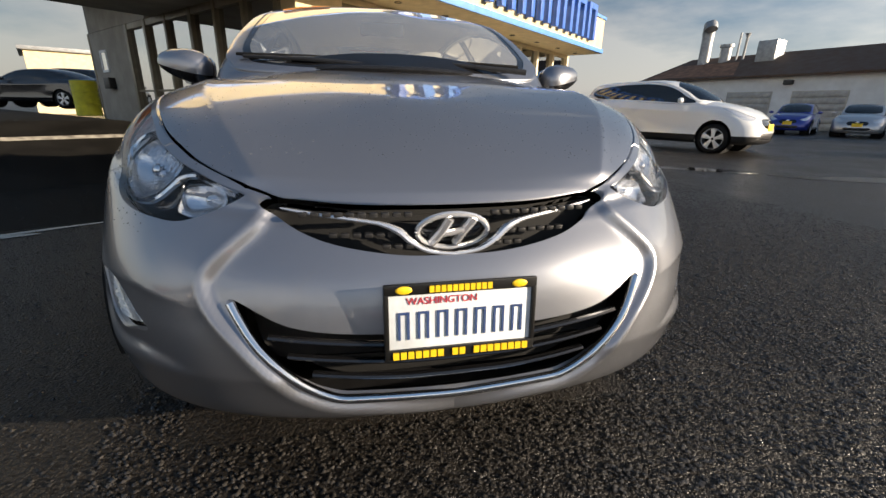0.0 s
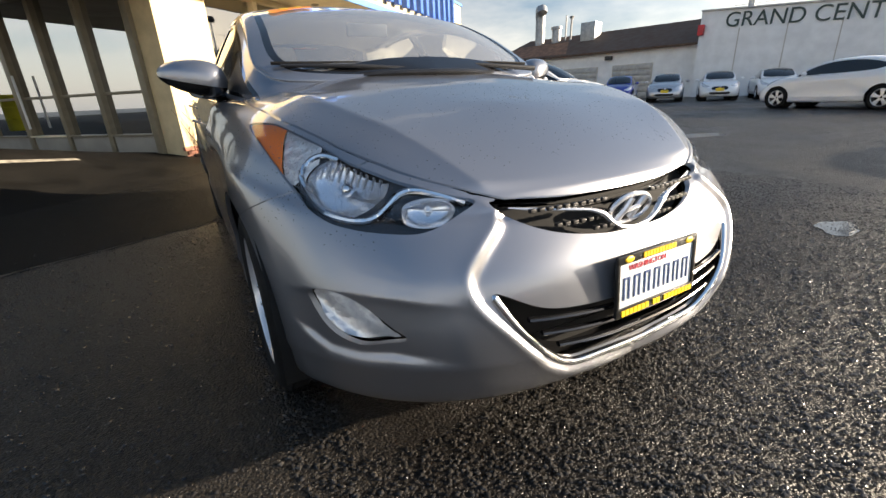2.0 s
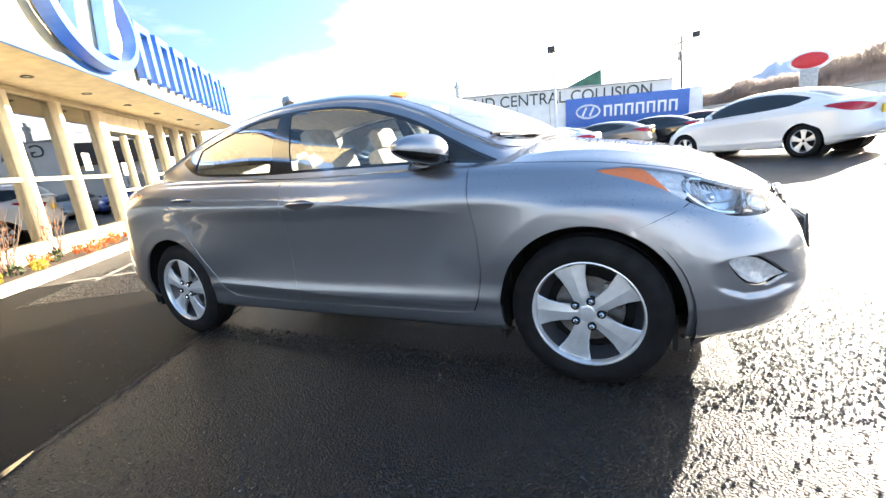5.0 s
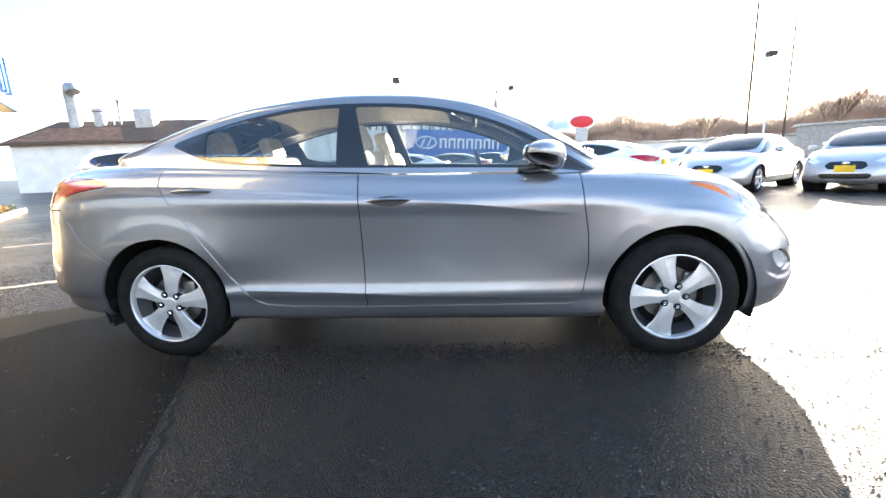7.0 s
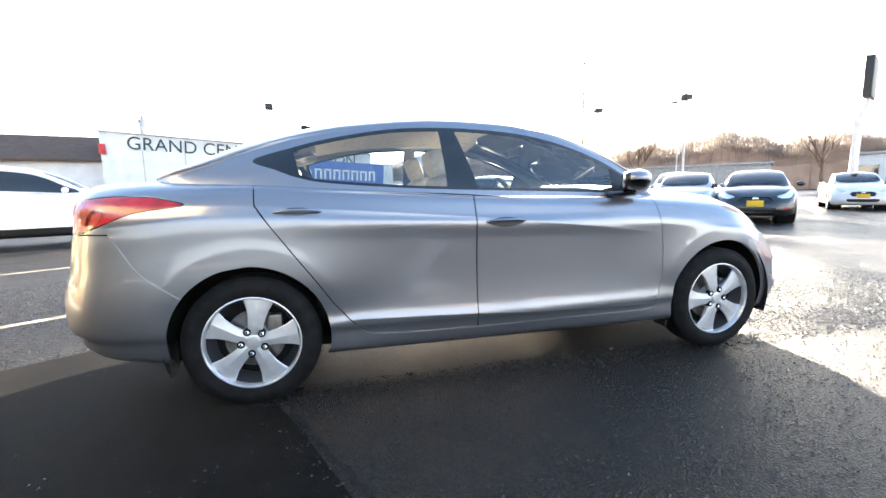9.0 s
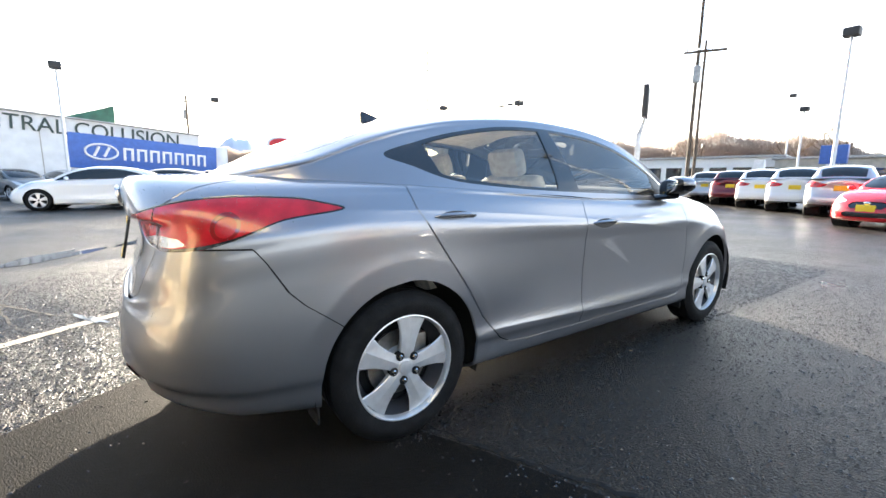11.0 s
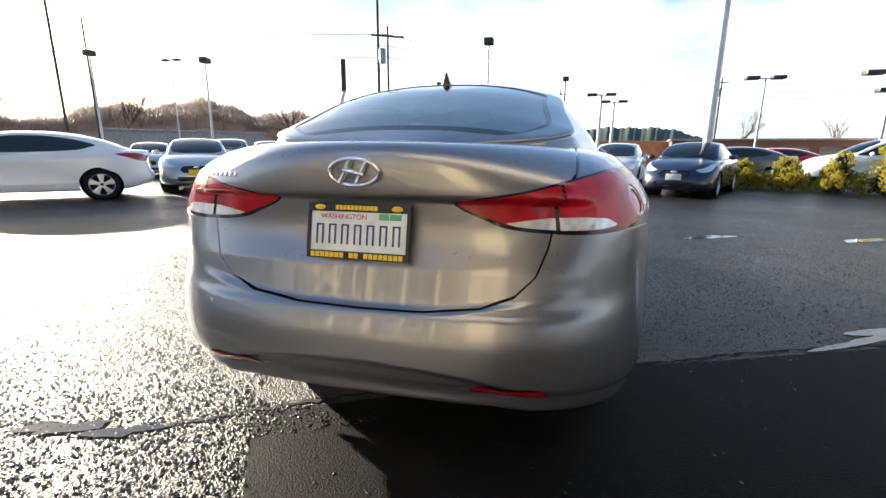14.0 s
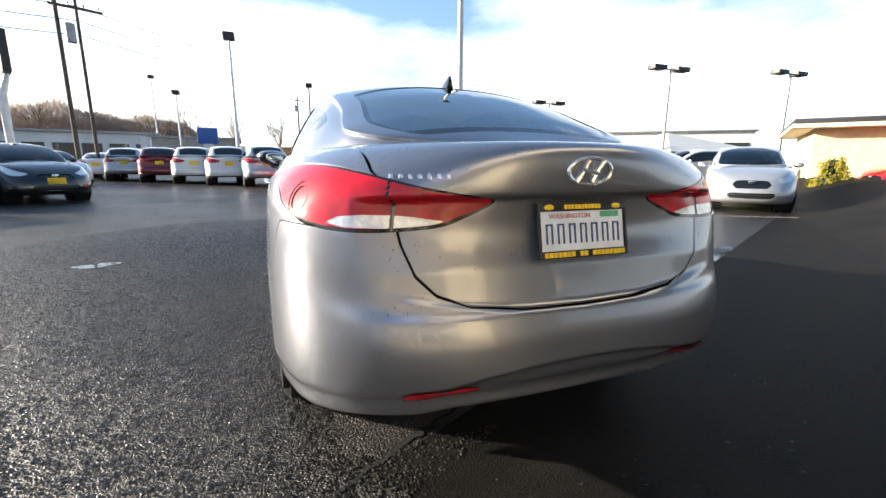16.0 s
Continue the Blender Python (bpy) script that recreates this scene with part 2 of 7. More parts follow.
class Geo:
    def __init__(self):
        self.v, self.f = [], []

    def add(self, v, f, m=None):
        k = len(self.v)
        self.v += [tuple(m @ Vector(p)) if m is not None else tuple(p) for p in v]
        self.f += [tuple(i + k for i in q) for q in f]
        return self

    def box(self, cx, cy, cz, sx, sy, sz, bevel=0.0, m=None):
        if bevel <= 0:
            v = [(cx + a * sx / 2, cy + b * sy / 2, cz + c * sz / 2) for c in (-1, 1) for b in (-1, 1) for a in (-1, 1)]
            return self.add(v, [(0, 2, 3, 1), (4, 5, 7, 6), (0, 1, 5, 4), (2, 6, 7, 3), (0, 4, 6, 2), (1, 3, 7, 5)], m)
        bm = bmesh.new()
        bmesh.ops.create_cube(bm, size=1, matrix=Matrix.Translation((cx, cy, cz)) @ Matrix.Diagonal((sx, sy, sz, 1)))
        bmesh.ops.bevel(bm, geom=bm.edges[:], offset=min(bevel, 0.45 * min(sx, sy, sz)), segments=2, affect="EDGES", profile=0.6)
        bm.verts.index_update()
        self.add([p.co[:] for p in bm.verts], [[p.index for p in q.verts] for q in bm.faces], m)
        bm.free()
        return self

    def tube(self, pts, r, n=8, caps=True, flat=1.0):
        """A round bar along points; r one radius or one a point; flat squeezes it in its second direction."""
        pts = [Vector(p) for p in pts]
        rs = r if isinstance(r, (list, tuple)) else [r] * len(pts)
        k = len(self.v)
        for i, p in enumerate(pts):
            way = (pts[min(i + 1, len(pts) - 1)] - pts[max(i - 1, 0)]).normalized()
            side = way.cross(Vector((0, 0, 1)))
            if side.length < 0.05:
                side = way.cross(Vector((0, 1, 0)))
            side.normalize()
            up = side.cross(way)
            for j in range(n):
                a = 2 * math.pi * j / n
                self.v.append(tuple(p + side * math.cos(a) * rs[i] + up * math.sin(a) * rs[i] * flat))
        for i in range(len(pts) - 1):
            for j in range(n):
                a, b = k + i * n + j, k + i * n + (j + 1) % n
                self.f.append((a, a + n, b + n, b))
        if caps:
            self.f.append(tuple(k + j for j in range(n)))
            self.f.append(tuple(k + (len(pts) - 1) * n + j for j in reversed(range(n))))
        return self

    def lathe(self, prof, n=48, axis="x", m=None, closed=False):
        """Turns a profile of (along, radius) round an axis."""
        k, v, f = 0, [], []
        for a, r in prof:
            for j in range(n):
                t = 2 * math.pi * j / n
                c, s = r * math.cos(t), r * math.sin(t)
                v.append((a, c, s) if axis == "x" else (c, s, a))
        rows = len(prof)
        for i in range(rows if closed else rows - 1):
            for j in range(n):
                a, b = i * n + j, i * n + (j + 1) % n
                c, d = ((i + 1) % rows) * n + j, ((i + 1) % rows) * n + (j + 1) % n
                f.append((a, b, d, c))
        return self.add(v, f, m)

    def prism(self, poly, a, b, m=None):
        """A flat outline of (x, y), pulled from z = a to z = b."""
        n = len(poly)
        v = [(x, y, a) for x, y in poly] + [(x, y, b) for x, y in poly]
        f = [tuple(reversed(range(n))), tuple(range(n, 2 * n))] + [(i, (i + 1) % n, n + (i + 1) % n, n + i) for i in range(n)]
        return self.add(v, f, m)

    def ball(self, c, r, nu=16, nv=10, power=1.0, m=None):
        v, f = [], []
        e = lambda x: math.copysign(abs(x) ** power, x)
        for i in range(nv + 1):
            a = math.pi * i / nv - math.pi / 2
            for j in range(nu):
                b = 2 * math.pi * j / nu
                v.append((c[0] + r[0] * e(math.cos(a)) * e(math.cos(b)), c[1] + r[1] * e(math.cos(a)) * e(math.sin(b)), c[2] + r[2] * e(math.sin(a))))
        for i in range(nv):
            for j in range(nu):
                f.append((i * nu + j, i * nu + (j + 1) % nu, (i + 1) * nu + (j + 1) % nu, (i + 1) * nu + j))
        return self.add(v, f, m)


def curve(keys):
    """A smooth function through (place, value) keys, without overshoot."""
    xs, ys = np.array([k[0] for k in keys], float), np.array([k[1] for k in keys], float)
    if len(xs) == 1:
        return lambda t: np.full_like(np.asarray(t, float), ys[0])
    h, d = np.diff(xs), np.diff(ys) / np.diff(xs)
    s = np.zeros(len(xs))
    s[0], s[-1] = d[0], d[-1]
    for i in range(1, len(xs) - 1):
        if d[i - 1] * d[i] > 0:
            a, b = 2 * h[i] + h[i - 1], h[i] + 2 * h[i - 1]
            s[i] = (a + b) / (a / d[i - 1] + b / d[i])

    def at(t):
        t = np.clip(np.asarray(t, float), xs[0], xs[-1])
        i = np.clip(np.searchsorted(xs, t, "right") - 1, 0, len(xs) - 2)
        u = (t - xs[i]) / h[i]
        return (1 + 2 * u) * (1 - u) ** 2 * ys[i] + u * (1 - u) ** 2 * h[i] * s[i] + u * u * (3 - 2 * u) * ys[i + 1] + u * u * (u - 1) * h[i] * s[i + 1]

    return at


def through_points(rows, count):
    """Catmull-Rom across a list of equal rows of points: count rows."""
    p = np.array(rows, float)
    p = np.concatenate([2 * p[:1] - p[1:2], p, 2 * p[-1:] - p[-2:-1]])
    out = []
    for t in np.linspace(0, len(rows) - 1, count):
        i = min(int(t), len(rows) - 2)
        u = t - i
        a, b, c, d = p[i], p[i + 1], p[i + 2], p[i + 3]
        out.append(0.5 * (2 * b + (c - a) * u + (2 * a - 5 * b + 4 * c - d) * u**2 + (3 * b - a - 3 * c + d) * u**3))
    return np.array(out)


def smooth_loop(pts, n=8, closed=True):
    """A denser outline through points."""
    p = [Vector(q) for q in pts]
    k, out = len(p), []
    for i in range(k if closed else k - 1):
        if closed:
            a, b, c, d = p[i - 1], p[i], p[(i + 1) % k], p[(i + 2) % k]
        else:
            a, b, c, d = p[max(i - 1, 0)], p[i], p[i + 1], p[min(i + 2, k - 1)]
        for j in range(n):
            u = j / n
            out.append(0.5 * (2 * b + (c - a) * u + (2 * a - 5 * b + 4 * c - d) * u**2 + (3 * b - a - 3 * c + d) * u**3))
    if not closed:
        out.append(p[-1])
    return [tuple(q) for q in out]


def outline_field(px, py, poly):
    """Signed distance of points to a closed outline: below zero inside."""
    px, py = np.asarray(px, float), np.asarray(py, float)
    best, inside = np.full(px.shape, 1e9), np.zeros(px.shape, bool)
    q = np.array(poly, float)
    for (ax, ay), (bx, by) in zip(q, np.roll(q, -1, 0)):
        dx, dy = bx - ax, by - ay
        t = np.clip(((px - ax) * dx + (py - ay) * dy) / max(dx * dx + dy * dy, 1e-12), 0, 1)
        best = np.minimum(best, (px - ax - t * dx) ** 2 + (py - ay - t * dy) ** 2)
        if ay != by:
            inside ^= ((ay > py) != (by > py)) & (px < (bx - ax) * (py - ay) / (by - ay) + ax)
    best = np.sqrt(best)
    return np.where(inside, -best, best)


class Shell:
    """A sheet with normals that can be cut along the zero line of a field."""

    def __init__(self, v, f, n):
        self.v, self.f, self.n = np.asarray(v, float).reshape(-1, 3), list(f), np.asarray(n, float).reshape(-1, 3)

    @classmethod
    def grid(cls, p):
        """p: rows x columns x 3."""
        r, c = p.shape[:2]
        du, dv = np.gradient(p, axis=0), np.gradient(p, axis=1)
        n = np.cross(dv, du)
        n /= np.linalg.norm(n, axis=-1, keepdims=True) + 1e-12
        f = [(i * c + j, i * c + j + 1, (i + 1) * c + j + 1, (i + 1) * c + j) for i in range(r - 1) for j in range(c - 1)]
        return cls(p.reshape(-1, 3), f, n.reshape(-1, 3))

    def outward(self, centre=(0, 0, 0.6)):
        """Turns faces and normals away from the middle."""
        if np.sum((self.v - np.array(centre)) * self.n) < 0:
            self.n = -self.n
        q = self.f[len(self.f) // 2]
        a, b, c = self.v[q[0]], self.v[q[1]], self.v[q[2]]
        if np.dot(np.cross(b - a, c - a), self.n[q[0]]) < 0:
            self.f = [tuple(reversed(q)) for q in self.f]
        return self

    def cut(self, field):
        """(inside, outside) of field < 0."""
        v, n, cache = list(self.v), list(self.n), {}
        d = np.where(np.abs(field) < 1e-7, 1e-7, field)
        ins, out = [], []

        def between(a, b):
            key = (a, b) if a < b else (b, a)
            if key not in cache:
                t = d[key[0]] / (d[key[0]] - d[key[1]])
                v.append(self.v[key[0]] * (1 - t) + self.v[key[1]] * t)
                m = self.n[key[0]] * (1 - t) + self.n[key[1]] * t
                n.append(m / (np.linalg.norm(m) + 1e-12))
                cache[key] = len(v) - 1
            return cache[key]

        for q in self.f:
            s = [d[i] < 0 for i in q]
            if all(s):
                ins.append(q)
            elif not any(s):
                out.append(q)
            else:
                a, b = [], []
                for k, i in enumerate(q):
                    j = q[(k + 1) % len(q)]
                    (a if s[k] else b).append(i)
                    if s[k] != s[(k + 1) % len(q)]:
                        e = between(i, j)
                        a.append(e)
                        b.append(e)
                if len(a) > 2:
                    ins.append(tuple(a))
                if len(b) > 2:
                    out.append(tuple(b))
        v, n = np.array(v), np.array(n)
        return Shell(v, ins, n).compact(), Shell(v, out, n).compact()

    def compact(self):
        used = sorted({i for q in self.f for i in q})
        at = {i: k for k, i in enumerate(used)}
        return Shell(self.v[used] if used else np.zeros((0, 3)), [tuple(at[i] for i in q) for q in self.f], self.n[used] if used else np.zeros((0, 3)))

    def mirrored(self):
        k = np.array([-1, 1, 1])
        return Shell(self.v * k, [tuple(reversed(q)) for q in self.f], self.n * k)

    def joined(self, other):
        k = len(self.v)
        return Shell(np.concatenate([self.v, other.v]), self.f + [tuple(i + k for i in q) for q in other.f], np.concatenate([self.n, other.n]))

    def both(self):
        return self.joined(self.mirrored())

    def moved(self, depth):
        return Shell(self.v + self.n * depth, self.f, self.n)

    def lipped(self, depth=0.012, skip_middle=True):
        """Folds the free edges inwards."""
        count = {}
        for q in self.f:
            for a, b in zip(q, q[1:] + q[:1]):
                count[(min(a, b), max(a, b))] = count.get((min(a, b), max(a, b)), 0) + 1
        v, n, f, made = list(self.v), list(self.n), list(self.f), {}

        def low(i):
            if i not in made:
                v.append(self.v[i] - self.n[i] * depth)
                n.append(self.n[i])
                made[i] = len(v) - 1
            return made[i]

        for q in self.f:
            for a, b in zip(q, q[1:] + q[:1]):
                if count[(min(a, b), max(a, b))] == 1 and not (skip_middle and abs(self.v[a][0]) < 1e-4 and abs(self.v[b][0]) < 1e-4):
                    f.append((b, a, low(a), low(b)))
        return Shell(v, f, n)

    def islands(self):
        """The pieces that hang together, largest first."""
        root = list(range(len(self.v)))

        def find(i):
            while root[i] != i:
                root[i] = root[root[i]]
                i = root[i]
            return i

        for q in self.f:
            for i in q[1:]:
                root[find(i)] = find(q[0])
        sets = {}
        for q in self.f:
            sets.setdefault(find(q[0]), []).append(q)
        return [Shell(self.v, f, self.n).compact() for f in sorted(sets.values(), key=len, reverse=True)]

    def geo(self):
        return self.v, self.f, self.n


# ---- cars ----
def rail(front, rear, wide, high, nf, nm, nr):
    """One line round half of a car body at one level, from the middle of the nose to the middle of the tail.
    front: (y at the middle, y where the corner ends, roundness); wide, high: keys along y."""
    w, z = curve(wide), curve(high)
    a = np.linspace(0, math.pi / 2, nf)
    y0 = front[1] - (front[1] - front[0]) * np.cos(a) ** (2 / front[2])
    x0 = np.sin(a) ** (2 / front[2])
    y1 = np.linspace(front[1], rear[1], nm + 2)[1:-1]
    b = np.linspace(math.pi / 2, 0, nr)
    y2 = rear[1] + (rear[0] - rear[1]) * np.cos(b) ** (2 / rear[2])
    x2 = np.sin(b) ** (2 / rear[2])
    y = np.concatenate([y0, y1, y2])
    x = np.concatenate([x0, np.ones(nm), x2]) * w(y)
    return np.stack([x, y, z(y)], -1)


def sedan_rails(nf, nm, nr):
    F, R = -1.30, 1.35
    rows = [
        ((-2.09, F, 2.7), (2.17, R, 3.0), [(-2.1, .79), (0, .79), (2.2, .80)], [(-2.1, .20), (-1.6, .19), (1.6, .21), (2.2, .325)]),
        ((-2.165, F, 2.75), (2.245, R, 3.3), [(-2.1, .86), (-1.35, .868), (0, .845), (1.35, .868), (2.2, .87)], [(-2.2, .255), (-1.6, .235), (0, .23), (1.6, .26), (2.27, .350)]),
        ((-2.195, F, 2.8), (2.252, R, 3.5), [(-2.1, .88), (-1.35, .885), (-.9, .874), (0, .872), (.9, .874), (1.35, .885), (2.2, .885)], [(-2.2, .345), (-1.6, .33), (0, .325), (1.6, .345), (2.26, .385)]),
        ((-2.20, F, 2.8), (2.285, R, 3.6), [(-2.1, .882), (-1.35, .890), (-.9, .882), (0, .8805), (.9, .883), (1.35, .892), (2.2, .895)], [(-2.2, .39), (-1.6, .37), (0, .365), (1.6, .385), (2.29, .42)]),
        ((-2.188, F, 2.8), (2.286, R, 3.7), [(-2.1, .88), (-1.35, .892), (-.9, .875), (0, .8725), (.9, .875), (1.35, .893), (2.2, .895)], [(-2.2, .47), (-1.6, .45), (0, .43), (1.6, .46), (2.29, .52)]),
        ((-2.160, F, 2.75), (2.268, R, 3.8), [(-2.1, .865), (-1.35, .895), (-.6, .872), (.4, .870), (1.35, .896), (2.2, .885)], [(-2.16, .565), (-1.6, .56), (0, .57), (1.6, .60), (2.0, .60), (2.29, .590)]),
        ((-2.105, F, 2.55), (2.247, R, 3.8), [(-2.1, .84), (-1.35, .886), (-.6, .880), (.4, .878), (1.35, .889), (2.2, .88)], [(-2.11, .645), (-1.8, .68), (-1.4, .73), (0, .75), (1.4, .78), (1.9, .74), (2.15, .66), (2.23, .632)]),
        ((-2.085, F, 2.45), (2.222, R, 3.9), [(-2.1, .82), (-1.35, .868), (-.8, .884), (.4, .885), (1.35, .884), (2.2, .878)], [(-2.09, .668), (-1.85, .705), (-1.4, .785), (-.9, .815), (0, .83), (.8, .862), (1.4, .885), (2.0, .82), (2.215, .73)]),
        ((-2.065, F, 2.42), (2.207, R, 3.9), [(-2.1, .80), (-1.35, .835), (-.6, .868), (.4, .868), (1.35, .866), (2.2, .868)], [(-2.07, .693), (-1.9, .735), (-1.4, .845), (-.9, .875), (0, .88), (.8, .91), (1.4, .938), (2.0, .90), (2.205, .83)]),
        ((-1.985, F, 2.2), (2.236, R, 3.4), [(-2.1, .74), (-1.8, .755), (-1.35, .78), (-.6, .835), (.4, .838), (1.2, .818), (1.6, .80), (2.2, .785)], [(-1.99, .755), (-1.75, .84), (-1.35, .905), (-.8, .936), (0, .960), (.8, 1.0), (1.4, 1.02), (2.0, 1.005), (2.235, .962)]),
        ((-1.87, F, 2.1), (2.228, R, 2.6), [(-2.1, .56), (-1.7, .60), (-1.35, .65), (-.6, .765), (.4, .79), (1.2, .745), (1.7, .67), (2.2, .63)], [(-1.87, .825), (-1.65, .895), (-1.35, .945), (-1.05, .958), (-.8, .960), (0, .975), (.8, 1.025), (1.4, 1.06), (1.8, 1.075), (2.228, 1.068)]),
        ((-1.70, F, 2.0), (2.13, R, 2.2), [(-2.1, .30), (-1.35, .36), (0, .40), (1.6, .36), (2.2, .36)], [(-1.70, .90), (-1.35, .972), (-1.0, 1.02), (-.7, 1.01), (0, .98), (1.4, 1.06), (1.8, 1.09), (2.13, 1.088)]),
        ((-1.60, F, 2.0), (2.0, R, 2.0), [(-2.1, .0), (2.2, .0)], [(-1.60, .925), (-1.35, .98), (-1.0, 1.03), (-.7, 1.015), (0, .98), (1.4, 1.06), (1.8, 1.095), (2.0, 1.094)]),
    ]
    return [rail(f, r, w, z, nf, nm, nr) for f, r, w, z in rows]


SEDAN_TOP = dict(
    ends=(-1.13, 1.93),
    belt=[(-1.13, .92), (-1.0, .938), (-.7, .965), (0, .982), (.9, 1.02), (1.3, 1.045), (1.65, 1.035), (1.93, 1.01)],
    belt_x=[(-1.13, .68), (-1.0, .715), (-.7, .785), (0, .805), (.9, .79), (1.3, .755), (1.65, .66), (1.93, .45)],
    rail_z=[(-1.13, .99), (-1.0, 1.012), (-.85, 1.088), (-.6, 1.222), (-.3, 1.33), (0, 1.378), (.35, 1.393), (.85, 1.358), (1.1, 1.312), (1.35, 1.243), (1.65, 1.135), (1.93, 1.07)],
    rail_x=[(-1.13, .06), (-1.06, .45), (-.97, .63), (-.85, .676), (-.6, .652), (-.3, .622), (0, .60), (.5, .59), (1.0, .575), (1.35, .575), (1.65, .60), (1.80, .5), (1.93, .06)],
    top_z=[(-1.13, 1.035), (-.92, 1.165), (-.57, 1.318), (-.23, 1.413), (.11, 1.457), (.45, 1.463), (.925, 1.425), (1.3, 1.352), (1.65, 1.226), (1.85, 1.125), (1.93, 1.085)],
)
SUV_TOP = dict(
    ends=(-1.10, 2.20),
    belt=[(-1.1, .95), (0, .985), (1.0, 1.03), (2.2, 1.08)],
    belt_x=[(-1.1, .76), (0, .815), (1.2, .80), (2.2, .74)],
    rail_z=[(-1.1, .99), (-.85, 1.02), (-.6, 1.16), (-.3, 1.30), (0, 1.39), (.5, 1.43), (1.3, 1.41), (1.85, 1.36), (2.0, 1.27), (2.2, 1.06)],
    rail_x=[(-1.1, .06), (-.95, .60), (-.85, .70), (-.5, .665), (0, .63), (1.2, .61), (1.9, .58), (2.1, .57), (2.2, .56)],
    top_z=[(-1.1, 1.03), (-.9, 1.15), (-.55, 1.32), (-.2, 1.43), (.3, 1.485), (1.3, 1.47), (1.9, 1.405), (2.05, 1.30), (2.2, 1.07)],
)


def cabin(spec, rows, cols):
    """Side and top sheets of half a car's cabin."""
    y = np.linspace(*spec["ends"], rows)
    b, bx, rz, rx, tz = (curve(spec[k])(y) for k in ("belt", "belt_x", "rail_z", "rail_x", "top_z"))
    rz = np.maximum(rz, b + 0.004)
    tz = np.maximum(tz, rz + 0.012)
    tall = (rz - b)[:, None]
    bx = np.maximum(bx, rx + 0.03)
    st = lambda x, z: np.stack([x, y, z], -1)
    keys = [st(bx, b), st(bx + (rx - bx) * .34 + .014 * tall[:, 0] / .4, b + .36 * (rz - b)), st(bx + (rx - bx) * .70 + .012 * tall[:, 0] / .4, b + .70 * (rz - b)),
            st(rx + .012 * tall[:, 0] / .4, b + .93 * (rz - b)), st(rx - .03 * tall[:, 0] / .4, rz + .30 * np.minimum(tz - rz, .05)), st(rx * .66, rz + .68 * (tz - rz)), st(rx * .33, rz + .93 * (tz - rz)), st(rx * 0, tz)]
    p = through_points(keys, cols * 7 + 1)
    cut = int(cols * 3.5)
    return p[: cut + 1], p[cut:]


def circle_field(v, cy, cz, r):
    return np.hypot(v[:, 1] - cy, v[:, 2] - cz) - r


def tyre_profile(r, rim, w):
    """(along the axle, radius), from the inner to the outer bead; the outside is at +w/2."""
    h = w / 2
    return [(-h + .03, rim), (-h + .006, rim + .012), (-h - .004, rim + .4 * (r - rim)), (-h + .004, r - .028), (-h + .022, r - .008), (-.07, r), (-.066, r - .008), (-.058, r - .008), (-.054, r),
            (-.012, r + .001), (-.008, r - .008), (.008, r - .008), (.012, r + .001), (.054, r), (.058, r - .008), (.066, r - .008), (.07, r), (h - .022, r - .008), (h - .004, r - .028), (h + .004, rim + .4 * (r - rim)), (h - .004, rim + .014), (h - .008, rim), (h - .03, rim - .004)]


def five_spoke(rim, twin=False):
    """The spokes of a wheel whose face looks along +x, with the centre at the origin."""
    g = Geo()
    for k in range(5):
        a = 2 * math.pi * k / 5 + math.pi / 2
        c, s = math.cos(a), math.sin(a)
        keys = [(.030, .034, .050, .034), (.070, .034, .053, .036), (.115, .040, .052, .030), (.155, .050, .050, .024), (rim - .004, .072, .046, .020)]
        v, f = [], []
        for r, hw, x, th in keys:
            for q, dx in ((-hw, -.007), (-hw * .92, -.003), (-hw * .10, .0028), (hw * .90, -.0008), (hw, -.006), (hw * .8, -th), (-hw * .8, -th)):
                v.append((x + dx, r * c - q * s, r * s + q * c))
        for i in range(len(keys) - 1):
            for j in range(7):
                p, q = i * 7 + j, i * 7 + (j + 1) % 7
                f.append((p, p + 7, q + 7, q))
        f += [tuple(range(7)), tuple(reversed(range(28, 35)))]
        g.add(v, f)
    return g


